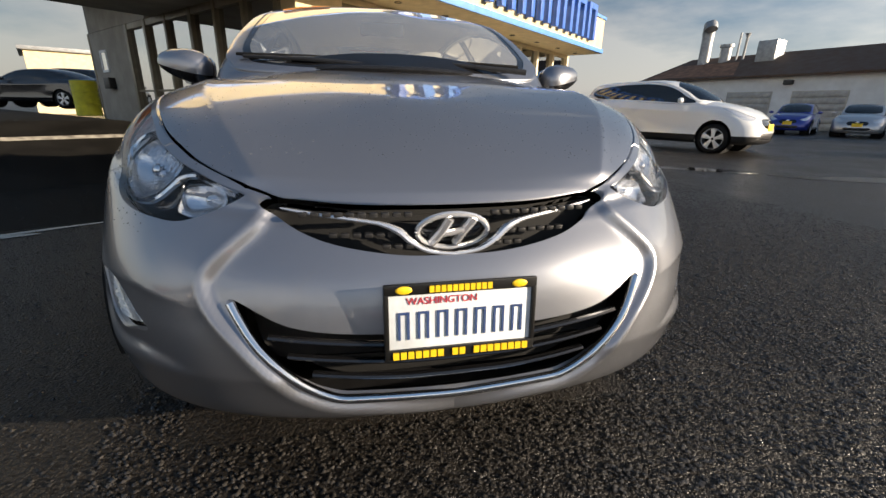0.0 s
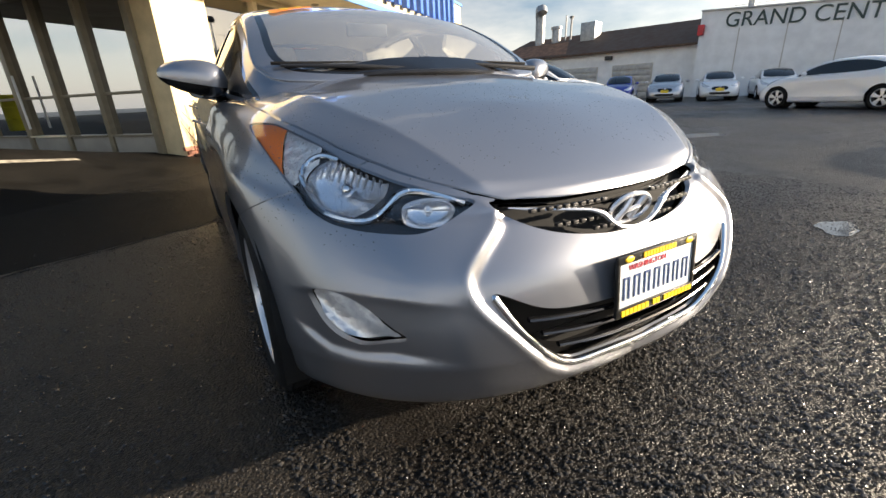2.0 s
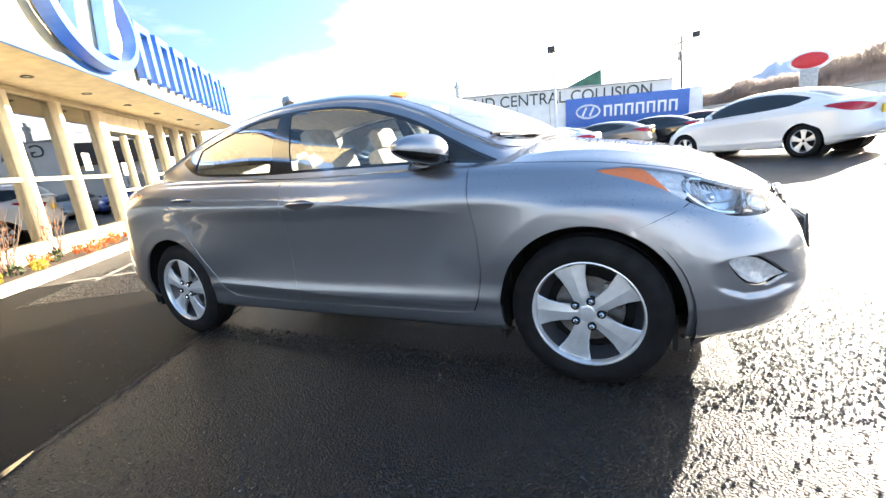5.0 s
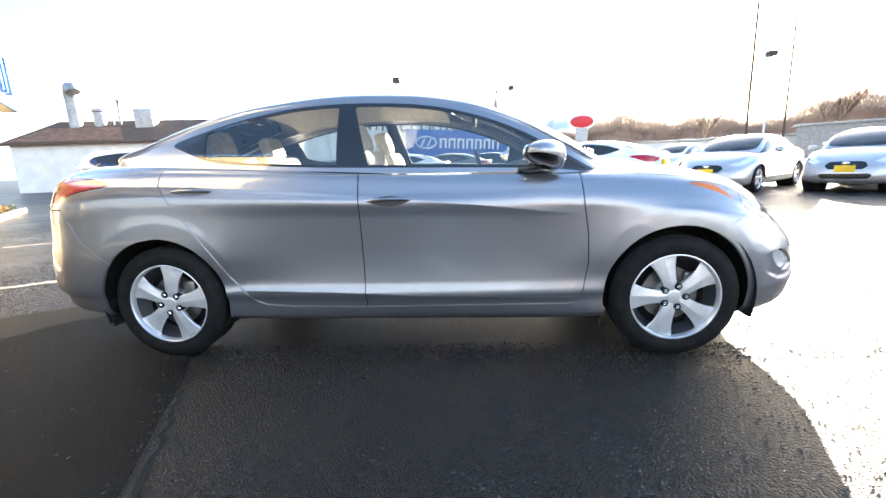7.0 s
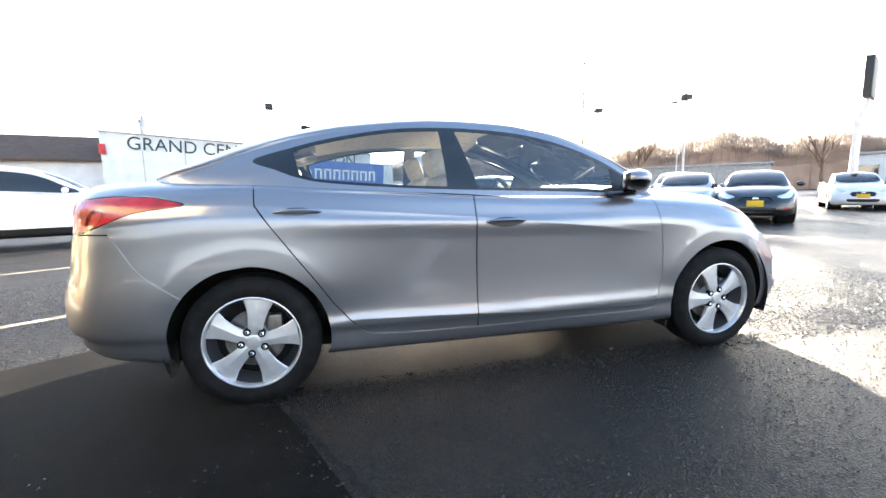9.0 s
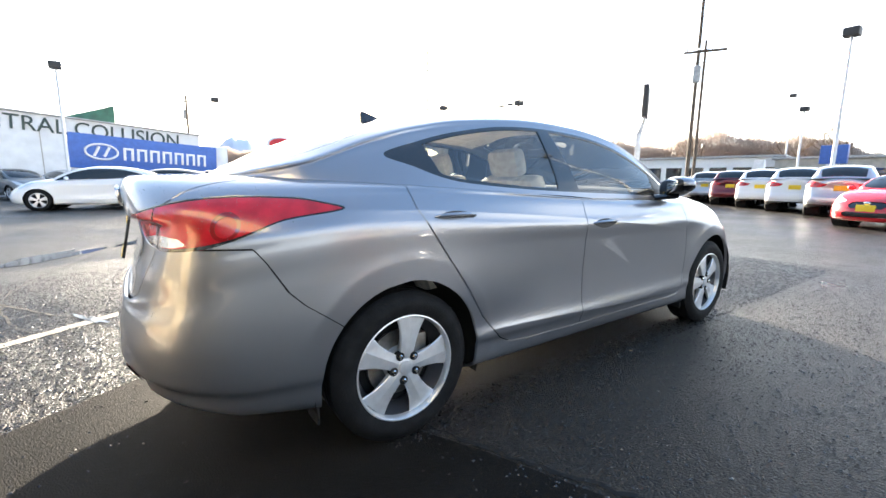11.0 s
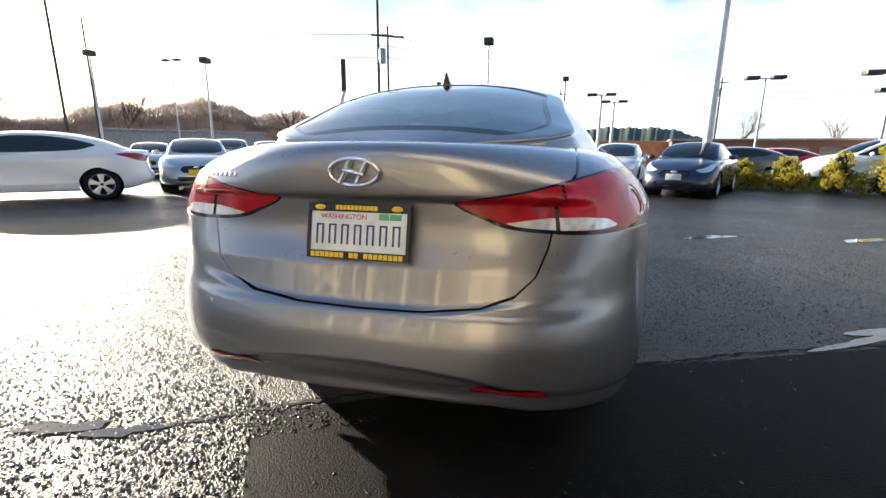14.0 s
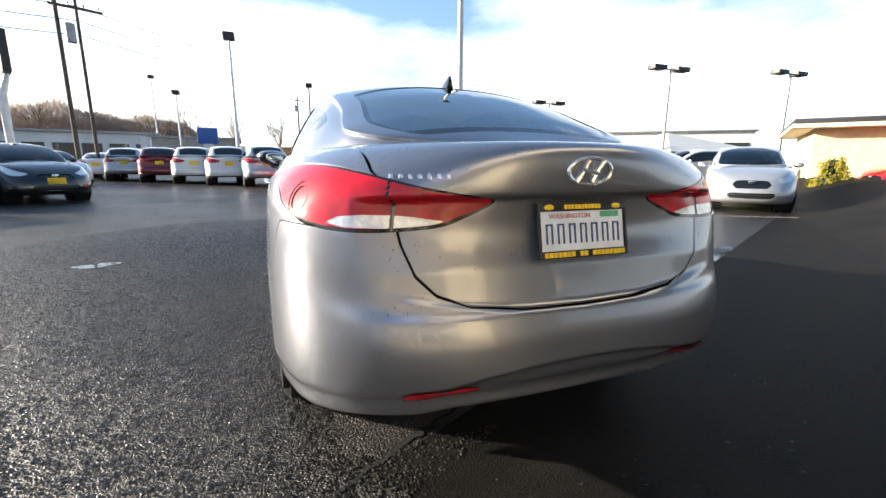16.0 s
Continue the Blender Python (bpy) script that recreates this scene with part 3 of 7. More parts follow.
def wheel(parent, x, y, r, rim, w, full=True, turn=0.0, name="wheel"):
    """tyre, rim, spokes, disc and nuts; the outside looks away from the car's middle."""
    side = 1 if x > 0 else -1
    at = Matrix.Translation((x, y, r)) @ Matrix.Rotation(0 if side > 0 else math.pi, 4, "Z") @ Matrix.Rotation(turn, 4, "X")
    n = 56 if full else 28
    t = part("wheel", Geo().lathe(tyre_profile(r, rim, w), n, m=None), RUBBER, parent, "black rubber tyre", at=at)
    h = w / 2
    barrel = Geo().lathe([(-h + .03, rim - .004), (-h + .03, rim - .02), (0, rim - .045), (h - .06, rim - .022), (h - .036, rim - .0135)], n)
    part("rim", Geo().lathe([(h - .036, rim - .013), (h - .026, rim - .011), (h - .012, rim - .009), (h - .006, rim - .004), (h - .008, rim + .002)], n), ALLOY, t, "silver alloy rim lip")
    # the barrel's shade is put into a darker copy of the alloy
    part("rim_barrel", barrel, ALLOY_SHADE, t, "rim barrel with its shade put into a dark colour")
    if full:
        m = Matrix.Translation((h - .075, 0, 0))
        sp = five_spoke(rim - .012)
        sp.v = [tuple(m @ Vector(p)) for p in sp.v]
        part("spokes", sp, ALLOY, t, smooth=False)
        part("hub", Geo().lathe([(-.04, .075), (h - .055, .072), (h - .032, .062), (h - .026, .040), (h - .022, .034), (h - .022, .0005)], 32), ALLOY, t)
        cap = Geo().lathe([(h - .024, .029), (h - .018, .027), (h - .016, .0005)], 24)
        part("cap", cap, ALLOY, t)
        for k in range(5):
            a = 2 * math.pi * (k + .5) / 5 + math.pi / 2
            spot = Matrix.Translation((0, .056 * math.cos(a), .056 * math.sin(a)))
            # a raised dark disc: the shade of the nut's recess as colour
            part("nut_shade_disc", Geo().lathe([(h - .045, .0180), (h - .0185, .0180), (h - .0178, .0170), (h - .0178, .0005)], 14, m=spot), VOID, t)
            part("nut", Geo().lathe([(h - .045, .0115), (h - .015, .0105), (h - .011, .006), (h - .011, .0005)], 6, m=spot), CHROME, t)
        part("brake_disc", Geo().lathe([(.0, .14), (.012, .14), (.012, .07), (.0, .07)], 40, closed=True), IRON, t)
        cal = Geo().box(.012, .095, .06, .05, .07, .11, .012, Matrix.Rotation(-turn, 4, "X"))
        part("brake_caliper", cal, IRON, t)
    else:
        g = five_spoke(rim - .012)
        g.v = [(p[0] + h - .075, p[1], p[2]) for p in g.v]
        part("spokes", g, ALLOY, t)
    # a near-black disc behind the spokes stands in for the shade there
    part("wheel_shade_disc", Geo().lathe([(-.02, rim - .03), (-.02, .0005)], 24), VOID, t)
    return t


def front_outline_q(v):
    """A coordinate that runs round the front corner."""
    return .6 * np.abs(v[:, 0]) + .8 * (v[:, 1] + 2.0)


def rear_outline_q(v):
    return .6 * np.abs(v[:, 0]) + .8 * (2.2 - v[:, 1])


HEADLIGHT = smooth_loop([(.255, .709), (.285, .684), (.318, .664), (.355, .654), (.41, .655), (.49, .662), (.565, .676), (.637, .706), (.708, .750), (.771, .794), (.85, .835), (.96, .883), (.86, .888), (.78, .873), (.70, .852), (.64, .833), (.567, .803), (.485, .776), (.428, .758), (.36, .740), (.30, .722)], 4)
FOGLAMP = smooth_loop([(.609, .524), (.543, .534), (.487, .524), (.435, .497), (.390, .464), (.352, .436), (.40, .424), (.46, .411), (.515, .420), (.558, .443), (.59, .480)], 4)
GRILLE = smooth_loop([(-.2, .693), (0, .694), (.2, .697), (.385, .708), (.365, .672), (.27, .628), (.13, .603), (0, .598), (-.2, .60)], 5)
INTAKE = smooth_loop([(-.2, .452), (0, .452), (.2, .456), (.34, .474), (.455, .524), (.405, .432), (.325, .352), (.258, .314), (.19, .305), (0, .297), (-.2, .305)], 5)
TAILLIGHT = smooth_loop([(.168, .922), (.235, .868), (.29, .845), (.40, .836), (.52, .842), (.615, .856), (.68, .876), (.75, .905), (.83, .940), (1.0, .972), (.90, 1.003), (.80, 1.016), (.62, 1.017), (.45, .995), (.28, .955)], 5)
REFLECTOR_BAR = smooth_loop([(.350, .386), (.52, .380), (.555, .392), (.525, .409), (.365, .413)], 3)
TRUNK = [(-.2, .612), (0, .612), (.2, .616), (.36, .634), (.45, .665), (.505, .72), (.535, .80), (.55, .88), (.575, .97), (.60, 1.0), (.62, 1.3), (-.2, 1.3)]
FRONT_DOOR = [(-.885, 1.3), (-.880, .94), (-.887, .81), (-.910, .66), (-.914, .50), (-.890, .37), (-.86, .304), (-.80, .296), (.10, .290), (.2285, .290), (.2375, 1.3)]
REAR_DOOR = [(.2380, 1.3), (.2290, .290), (.62, .298), (.78, .310), (.845, .340), (.90, .40), (.965, .475), (1.05, .605), (1.143, .735), (1.235, .865), (1.30, .965), (1.33, 1.3)]
WINDOW = smooth_loop([(-1.0, .945), (-.90, 1.005), (-.75, 1.092), (-.60, 1.176), (-.42, 1.25), (-.2, 1.312), (.02, 1.345), (.32, 1.360), (.63, 1.350), (.94, 1.300), (1.154, 1.244), (1.33, 1.182), (1.22, 1.133), (1.09, 1.085), (.92, 1.058), (.46, 1.026), (-.3, .998), (-.7, .980), (-.9, .958)], 5)


def hero_car():
    car = thing("sedan_car", "grey metallic four-door compact sedan, rain-beaded, parked on wet asphalt", "car")
    nf, nm, nr, cols = 150, 190, 96, 210
    body = Shell.grid(through_points(sedan_rails(nf, nm, nr), cols)).outward()
    bx_, by_, bz_ = body.v.T
    fade = lambda q, a, b: np.clip((q - a) / (b - a), 0, 1) ** 2 * (3 - 2 * np.clip((q - a) / (b - a), 0, 1))
    fold = lambda d, up, down: np.exp(-np.where(d > 0, d / up, -d / down))
    nose, tail_ = by_ < -1.4, by_ > 1.5
    # the middle of the nose lies a little behind its raised frame
    hexagon = smooth_loop([(-.2, .72), (.36, .72), (.385, .685), (.405, .658), (.45, .622), (.496, .578), (.506, .54), (.487, .495), (.44, .440), (.385, .376), (.32, .312), (.2, .272), (-.2, .264)], 6)
    fld = outline_field(bx_, bz_, hexagon)
    lift = (-.015 * fade(-fld, -.008, .020) + .0065 * np.exp(-np.where(fld > 0, fld / .020, (fld / .015) ** 2))) * nose * np.clip((.715 - bz_) / .03, 0, 1)
    # a scoop runs from each fog lamp towards the frame, with a lip under it
    qf_ = front_outline_q(body.v)
    scoop_top, scoop_low = np.interp(qf_, [.2, .27, .385, .487, .61, .70], [.505, .512, .527, .531, .526, .515]), np.interp(qf_, [.19, .30, .385, .47, .552, .643, .70], [.372, .397, .404, .397, .400, .433, .47])
    run = (scoop_top - bz_) / np.maximum(scoop_top - scoop_low, .01)
    deep = .010 * fade(qf_, .20, .40) * (1 - fade(qf_, .60, .68))
    lift += -deep * np.where(run < 1, np.clip(run, 0, 1) ** .7, np.exp(-((run - 1) / .14) ** 2)) * (run > 0) * nose
    lift += .004 * fold(scoop_top - bz_, .012, .05) * fade(qf_, .20, .36) * (1 - fade(qf_, .62, .70)) * nose
    lift += .0008 * np.exp(-((run - 1.22) / .14) ** 2) * fade(qf_, .14, .30) * (1 - fade(qf_, .56, .66)) * nose
    # two folds along the hood
    ridge = np.interp(by_, [-2.06, -1.97, -1.90, -1.80, -1.65, -1.50, -1.10], [.35, .402, .442, .495, .562, .608, .665])
    lift += .015 * fold(np.abs(bx_) - ridge, .06, .11) * fade(bz_, .71, .74) * (1 - fade(by_, -1.25, -1.0)) * (by_ < -.9)
    # the shoulder fold through the door handles, the fold over the sill, and the flared arches
    shoulder = np.interp(by_, [-1.1, -.85, -.60, -.37, -.09, .25, .64, .96, 1.22, 1.62], [.725, .757, .787, .815, .843, .877, .910, .933, .952, .966])
    on_side = np.abs(bx_) > .70
    lift += .009 * fold(bz_ - shoulder, .075, .050) * fade(by_, -1.0, -.55) * (1 - fade(by_, 1.50, 1.75)) * on_side
    low_fold = np.interp(by_, [-.9, -.67, -.37, -.07, .28, .5, .85], [.330, .332, .340, .349, .368, .378, .391])
    lift += .008 * fold(bz_ - low_fold, .055, .030) * fade(by_, -.96, -.75) * (1 - fade(by_, .80, 1.0)) * on_side
    for cy, rc in ((-1.35, .436), (1.35, .448)):
        rr_ = np.hypot(by_ - cy, bz_ - .325)
        lift += .0042 * np.where(rr_ < rc, 1, np.exp(-(rr_ - rc) / .05)) * on_side * (bz_ > .24)
    # the tail's upper edge overhangs the plate panel
    ledge = np.clip(1 - np.where(bz_ > .917, (bz_ - .917) / .014, (.917 - bz_) / .19), 0, 1)
    lift += -.032 * ledge * np.clip((.66 - np.abs(bx_)) / .12, 0, 1) * (by_ > 1.9)
    # the rear bumper stands out as a shelf that climbs round the corners
    shelf = np.interp(np.abs(bx_), [0, .25, .455, .60, .667, .745, .785, .83, .88], [.600, .607, .634, .662, .685, .728, .772, .835, .90])
    up_ = bz_ - shelf
    lift += (.0035 * fold(up_, .030, .10) - .012 * fade(up_, .0, .030) * np.exp(-np.maximum(up_, 0) / .09)) * tail_ * (1 - fade(np.abs(bx_), .38, .66))
    # the rear bumper's foot lies behind its lower edge
    brow_ = .458 - .046 * (bx_ / .5) ** 2 - .10 * np.maximum(np.abs(bx_) - .50, 0)
    inside_ = np.clip((.50 - np.abs(bx_)) / .10, 0, 1) * (by_ > 1.9)
    lift += (-.010 * fade(brow_ - bz_, -.002, .014) + .006 * fold(bz_ - brow_, .045, .006)) * inside_
    body.v = body.v + body.n * lift[:, None]
    body.v[:, 2] -= .026 * fade(by_, 1.75, 2.0) * np.clip((.44 - bz_) / .10, 0, 1)
    grid_n = Shell.grid(body.v.reshape(cols, -1, 3)).outward().n
    px, py, pz = body.v.T
    slope = np.stack([np.zeros_like(py), -np.interp(py, [-1.7, -1.45, -1.2, -1.0], [.24, .22, .16, .10]), np.ones_like(py)], 1)
    slope /= np.linalg.norm(slope, axis=1)[:, None]
    share = np.exp(-(px / .05) ** 2) * np.clip((py + 1.75) / .1, 0, 1) * np.clip((-.95 - py) / .15, 0, 1) * (pz > .85)
    grid_n = grid_n * (1 - share)[:, None] + slope * share[:, None]
    body.n = grid_n / np.linalg.norm(grid_n, axis=1)[:, None]
    clean = Shell(body.v, body.f, body.n)

    def cut_off(shell, field):
        return shell.cut(field(shell.v))

    # wheel openings
    for cy in (-1.35, 1.35):
        _, body = cut_off(body, lambda v: np.maximum(circle_field(v, cy, .325, .362), .55 - v[:, 0]))
    # the cabin's opening
    top = SEDAN_TOP
    bx, rx = curve(top["belt_x"]), curve(top["rail_x"])
    _, body = cut_off(body, lambda v: np.maximum(np.maximum(v[:, 0] - (bx(v[:, 1]) - .05), np.abs(v[:, 1] - .28) - 1.28), .93 - v[:, 2]))
    # lamps and openings of the nose
    lamp, body = cut_off(body, lambda v: np.maximum(outline_field(front_outline_q(v), v[:, 2], HEADLIGHT), v[:, 1] + 1.0))
    fog, body = cut_off(body, lambda v: np.maximum(outline_field(front_outline_q(v), v[:, 2], FOGLAMP), v[:, 1] + 1.2))
    grille, body = cut_off(body, lambda v: np.maximum(outline_field(v[:, 0], v[:, 2], GRILLE), v[:, 1] + 1.9))
    intake, body = cut_off(body, lambda v: np.maximum(outline_field(v[:, 0], v[:, 2], INTAKE), v[:, 1] + 1.9))
    # lamps of the tail
    tail, body = cut_off(body, lambda v: np.maximum(outline_field(rear_outline_q(v), v[:, 2], TAILLIGHT), 1.3 - v[:, 1]))
    refl, body = cut_off(body, lambda v: np.maximum(outline_field(v[:, 0], v[:, 2], REFLECTOR_BAR), 1.9 - v[:, 1]))
    gap = .0036

    def panel(shell, field):
        inner, rest = cut_off(shell, lambda v: field(v) + gap)
        _, rest = cut_off(rest, lambda v: field(v) - gap)
        return inner, rest

    side = lambda poly: (lambda v: np.maximum(outline_field(v[:, 1], v[:, 2], poly), .5 - v[:, 0]))
    fdoor, body = panel(body, side(FRONT_DOOR))
    rdoor, body = panel(body, side(REAR_DOOR))
    hood_edge = curve([(-2.2, .40), (-2.02, .405), (-1.985, .424), (-1.966, .450), (-1.926, .499), (-1.88, .547), (-1.838, .582), (-1.767, .632), (-1.692, .669), (-1.60, .704), (-1.485, .736), (-1.3, .757), (-1.1, .762), (-.75, .752)])
    hood_lead = curve([(0, -2.072), (.2, -2.060), (.36, -2.030), (.45, -2.0), (.8, -1.9)])
    hood, body = panel(body, lambda v: np.maximum(np.maximum(v[:, 0] - hood_edge(v[:, 1]), hood_lead(v[:, 0]) - v[:, 1]), np.maximum(v[:, 1] + .80, .690 + .035 * np.clip((v[:, 0] - .30) / .12, 0, 1) - v[:, 2])))
    gap = .0042
    trunk, body = panel(body, lambda v: np.maximum(np.maximum(outline_field(v[:, 0], v[:, 2], TRUNK), v[:, 0] - .62), 1.72 - v[:, 1]))
    gap = .0036
    fbump, body = panel(body, lambda v: np.maximum(v[:, 1] + np.interp(v[:, 2], [.2, .60, .655, .69, .73, .78, 1.1], [1.40, 1.40, 1.52, 1.61, 1.705, 1.80, 2.0]), -1.0 + 0 * v[:, 0]))
    rbump, body = panel(body, lambda v: np.maximum(np.interp(v[:, 2], [.2, .55, .585, .61, .65, .70, .75, .80, .86], [1.60, 1.62, 1.667, 1.70, 1.755, 1.805, 1.835, 1.865, 1.91]) - v[:, 1], v[:, 2] - .85))

    part("body_shell", body.lipped(.014).both().geo(), PAINT, car, "grey metallic painted body panels")
    part("hood", hood.lipped().both().geo(), PAINT, car)
    part("trunk_lid", trunk.lipped().both().geo(), PAINT, car)
    part("front_bumper", fbump.lipped(.016).both().geo(), PAINT, car)
    part("rear_bumper", rbump.lipped(.016).both().geo(), PAINT, car)
    for s in (1, -1):
        turn = (lambda q: q) if s > 0 else (lambda q: q.mirrored())
        d1 = part("front_door", turn(fdoor.lipped()).geo(), PAINT, car)
        d2 = part("rear_door", turn(rdoor.lipped()).geo(), PAINT, car)
        for d, y, z in ((d1, .075, .853), (d2, 1.115, .930)):
            i = int(np.argmin((clean.v[:, 1] - y) ** 2 + (clean.v[:, 2] - z) ** 2 + 9 * (clean.v[:, 0] < .6)))
            out = float(clean.v[i][0])
            edge_ = [(q, .026 * (1 - (q / .108) ** 2)) for q in np.linspace(-.108, .108, 13)]
            lens_ = edge_ + [(q, -h_) for q, h_ in edge_[-2:0:-1]]
            scoop = Geo().prism(lens_, -.006, .0025, Matrix(((0, 0, 1, 0), (1, 0, 0, 0), (0, 1, 0, 0), (0, 0, 0, 1))))
            # a flat dark plate on the door, coloured as the hollow's shade
            part("handle_recess_shade", scoop, PAINT_SHADE, d, at=Matrix.Translation((s * out, y, z - .006)) @ Matrix.Diagonal((s, 1, 1, 1)), smooth=False)
            bar = Geo().tube([(0, -.115, .0), (.012, -.09, .006), (.022, -.05, .010), (.026, 0, .011), (.022, .05, .010), (.012, .09, .006), (0, .115, .0)], [.003, .008, .011, .012, .011, .008, .003], 10, flat=.75)
            part("door_handle", bar, PAINT, d, at=Matrix.Translation((s * (out - .004), y, z - .004)) @ Matrix.Diagonal((s, 1, 1, 1)))

        # headlight: dark housing, reflector bowls, silver band, clear cover
        h = part("headlight", turn(lamp.moved(-.075)).geo(), GLOSS_BLACK, car, "clear headlight with silver band and amber corner")
        ql, zl = front_outline_q(lamp.v), lamp.v[:, 2]
        amb, rest = lamp.cut(.772 - ql + .50 * (zl - .84))
        ql, zl = front_outline_q(rest.v), rest.v[:, 2]
        bowl_a = lambda q_, z_: ((q_ - .556 + .25 * (z_ - .757)) / .110) ** 2 + ((z_ - .756 - .16 * (q_ - .556)) / .064) ** 2
        bowl_b = lambda q_, z_: ((q_ - .350) / .058) ** 2 + ((z_ - .699 - .05 * (q_ - .350)) / .029) ** 2
        main, rest = rest.cut(bowl_a(ql, zl) - 1)
        second, rest = rest.cut(bowl_b(front_outline_q(rest.v), rest.v[:, 2]) - 1)
        mid_edge = np.interp(front_outline_q(rest.v), [.2, .27, .34, .39, .421, .441, .468, .518, .595, .655, .676, .70, .9], [.711, .711, .730, .741, .735, .711, .690, .686, .704, .738, .765, .748, .84])
        silver, dark = rest.cut(mid_edge - rest.v[:, 2])

        def dished(sh, field, rim, deep):
            q_ = np.clip(1 - field(front_outline_q(sh.v), sh.v[:, 2]), 0, 1)
            return sh.v - sh.n * (rim + deep * np.sqrt(q_))[:, None], sh.f, None

        def on_lamp(q, z, deep):
            far = (front_outline_q(lamp.v) - q) ** 2 + (lamp.v[:, 2] - z) ** 2
            k = np.argsort(far)[:5]
            w = (1 / (far[k] + 1e-6))[:, None]
            p = ((lamp.v[k] - lamp.n[k] * deep) * w).sum(0) / w.sum()
            return (s * float(p[0]), float(p[1]), float(p[2]))

        part("amber_corner", turn(amb.moved(-.008)).geo(), AMBER, h, "amber corner lens")
        for k in range(10):
            q0 = .476 + .018 * k
            roof = .756 + .16 * (q0 - .556) + .064 * math.sqrt(max(.05, 1 - ((q0 - .556) / .110) ** 2))
            rib = [on_lamp(q0, float(z0), .030) for z0 in np.linspace(.764 + .2 * (q0 - .556), roof - .006, 4)]
            part("reflector_rib", Geo().tube(rib, .0036, 5), LAMP_SILVER, h)
        part("reflector_bowl", dished(turn(main), bowl_a, .016, .045), REFLECTOR, h)
        part("reflector_bowl", dished(turn(second), bowl_b, .016, .026), REFLECTOR, h)
        outer_s, inner_s = silver.cut(.43 - front_outline_q(silver.v))
        corner_s, outer_s = outer_s.cut(.640 - front_outline_q(outer_s.v) + .3 * (outer_s.v[:, 2] - .80))
        part("corner_reflector", turn(corner_s.moved(-.012)).geo(), CORNER_LENS, h, "pale clear corner lens")
        for sheet in outer_s.islands()[:2]:
            part("inner_surround", turn(sheet.moved(-.016)).geo(), LAMP_GREY, h)
        part("inner_corner", turn(inner_s.moved(-.016)).geo(), LAMP_GREY, h)
        part("dark_surround", turn(dark.moved(-.020)).geo(), GLOSS_BLACK, h)
        for q, z, r in ((.556, .757, .017), (.350, .699, .010)):
            i = int(np.argmin((front_outline_q(clean.v) - q) ** 2 + (clean.v[:, 2] - z) ** 2 + 9 * (clean.v[:, 1] > -1.2)))
            p = clean.v[i] - clean.n[i] * .038
            part("bulb", Geo().ball((s * p[0], p[1], p[2]), (r, r, r), 12, 8), CHROME, h)
        pts = [on_lamp(q, z, .012) for q, z in ((.59, .812), (.640, .820), (.672, .806), (.681, .776), (.655, .738), (.595, .704), (.518, .686), (.468, .690), (.441, .711), (.421, .736), (.39, .743), (.34, .732), (.275, .712))]
        part("silver_band", Geo().tube(smooth_loop(pts, 5, False), .0085, 8), CHROME, h)
        cover = part("lens_cover", turn(lamp.moved(-.001)).geo(), LAMP_COVER, h, "clear plastic cover")
        cover.visible_shadow = False

        # fog lamp in its dark corner
        fo = part("fog_lamp", turn(fog.moved(-.028)).geo(), BLACK, car, "leaf-shaped clear fog lamp")
        bright, _ = fog.cut(outline_field(front_outline_q(fog.v), fog.v[:, 2], FOGLAMP) + .009)
        bowl_f = lambda q_, z_: ((q_ - .495) / .11) ** 2 + ((z_ - .474 - .45 * (q_ - .495)) / .050) ** 2
        part("fog_reflector", dished(turn(bright), bowl_f, .008, .016), CLEAR_LENS, fo)
        cov = part("fog_cover", turn(bright.moved(-.003)).geo(), LAMP_COVER, fo)
        cov.visible_shadow = False

        # tail lamp: red, clear strip low down, dark split line
        qz = rear_outline_q(tail.v)
        tl = part("tail_lamp", turn(tail.moved(-.03)).geo(), DARK_RED, car, "red tail lamp with clear lower strip")
        edge = outline_field(qz, tail.v[:, 2], TAILLIGHT)
        red, border = tail.cut(edge + .006 + .005 * np.clip((.90 - tail.v[:, 2]) / .03, 0, 1))
        qr = rear_outline_q(red.v)
        split, red = red.cut(np.abs(qr - .378) - .0045)
        qr = rear_outline_q(red.v)
        low = outline_field(qr, red.v[:, 2], [(.27, .864), (.30, .852), (.39, .847), (.48, .852), (.535, .862), (.50, .880), (.44, .884), (.38, .882), (.33, .876)])
        white, red = red.cut(low)
        ring = np.hypot(rear_outline_q(red.v) - .655, red.v[:, 2] - .922)
        bulb, red = red.cut(ring - .046)
        eye, halo = bulb.cut(np.hypot(rear_outline_q(bulb.v) - .655, bulb.v[:, 2] - .922) - .034)
        part("round_lens", turn(eye.moved(-.006)).geo(), RED_LENS, tl)
        part("round_rim", turn(halo.moved(-.003)).geo(), DARK_RED, tl)
        part("red_lens", turn(red.moved(-.001)).geo(), RED_LENS, tl)
        part("lens_split", turn(split.moved(-.003)).geo(), GLOSS_BLACK, tl)
        part("lens_border", turn(border.moved(-.003)).geo(), GLOSS_BLACK, tl)
        part("clear_strip", turn(white.moved(-.002)).geo(), CLEAR_LENS, tl, "clear reversing lamp strip")
        part("rear_reflector", turn(refl.moved(.006)).geo(), RED_LENS, car, "red bumper reflector")
        part("reflector_slot", turn(refl.moved(-.012)).geo(), VOID, car)

        # wheel housings and mud flaps
        for cy in (-1.35, 1.35):
            g = Geo()
            v, f = [], []
            for i in range(25):
                a = math.pi * (i / 24) * 1.20 - .10 * math.pi
                for x in (.52, .868):
                    v.append((s * x, cy + .385 * math.cos(a), .325 + .385 * math.sin(a)))
            for i in range(24):
                f.append((2 * i, 2 * i + 1, 2 * i + 3, 2 * i + 2))
            k = len(v)
            for i in range(25):
                a = math.pi * (i / 24) * 1.20 - .10 * math.pi
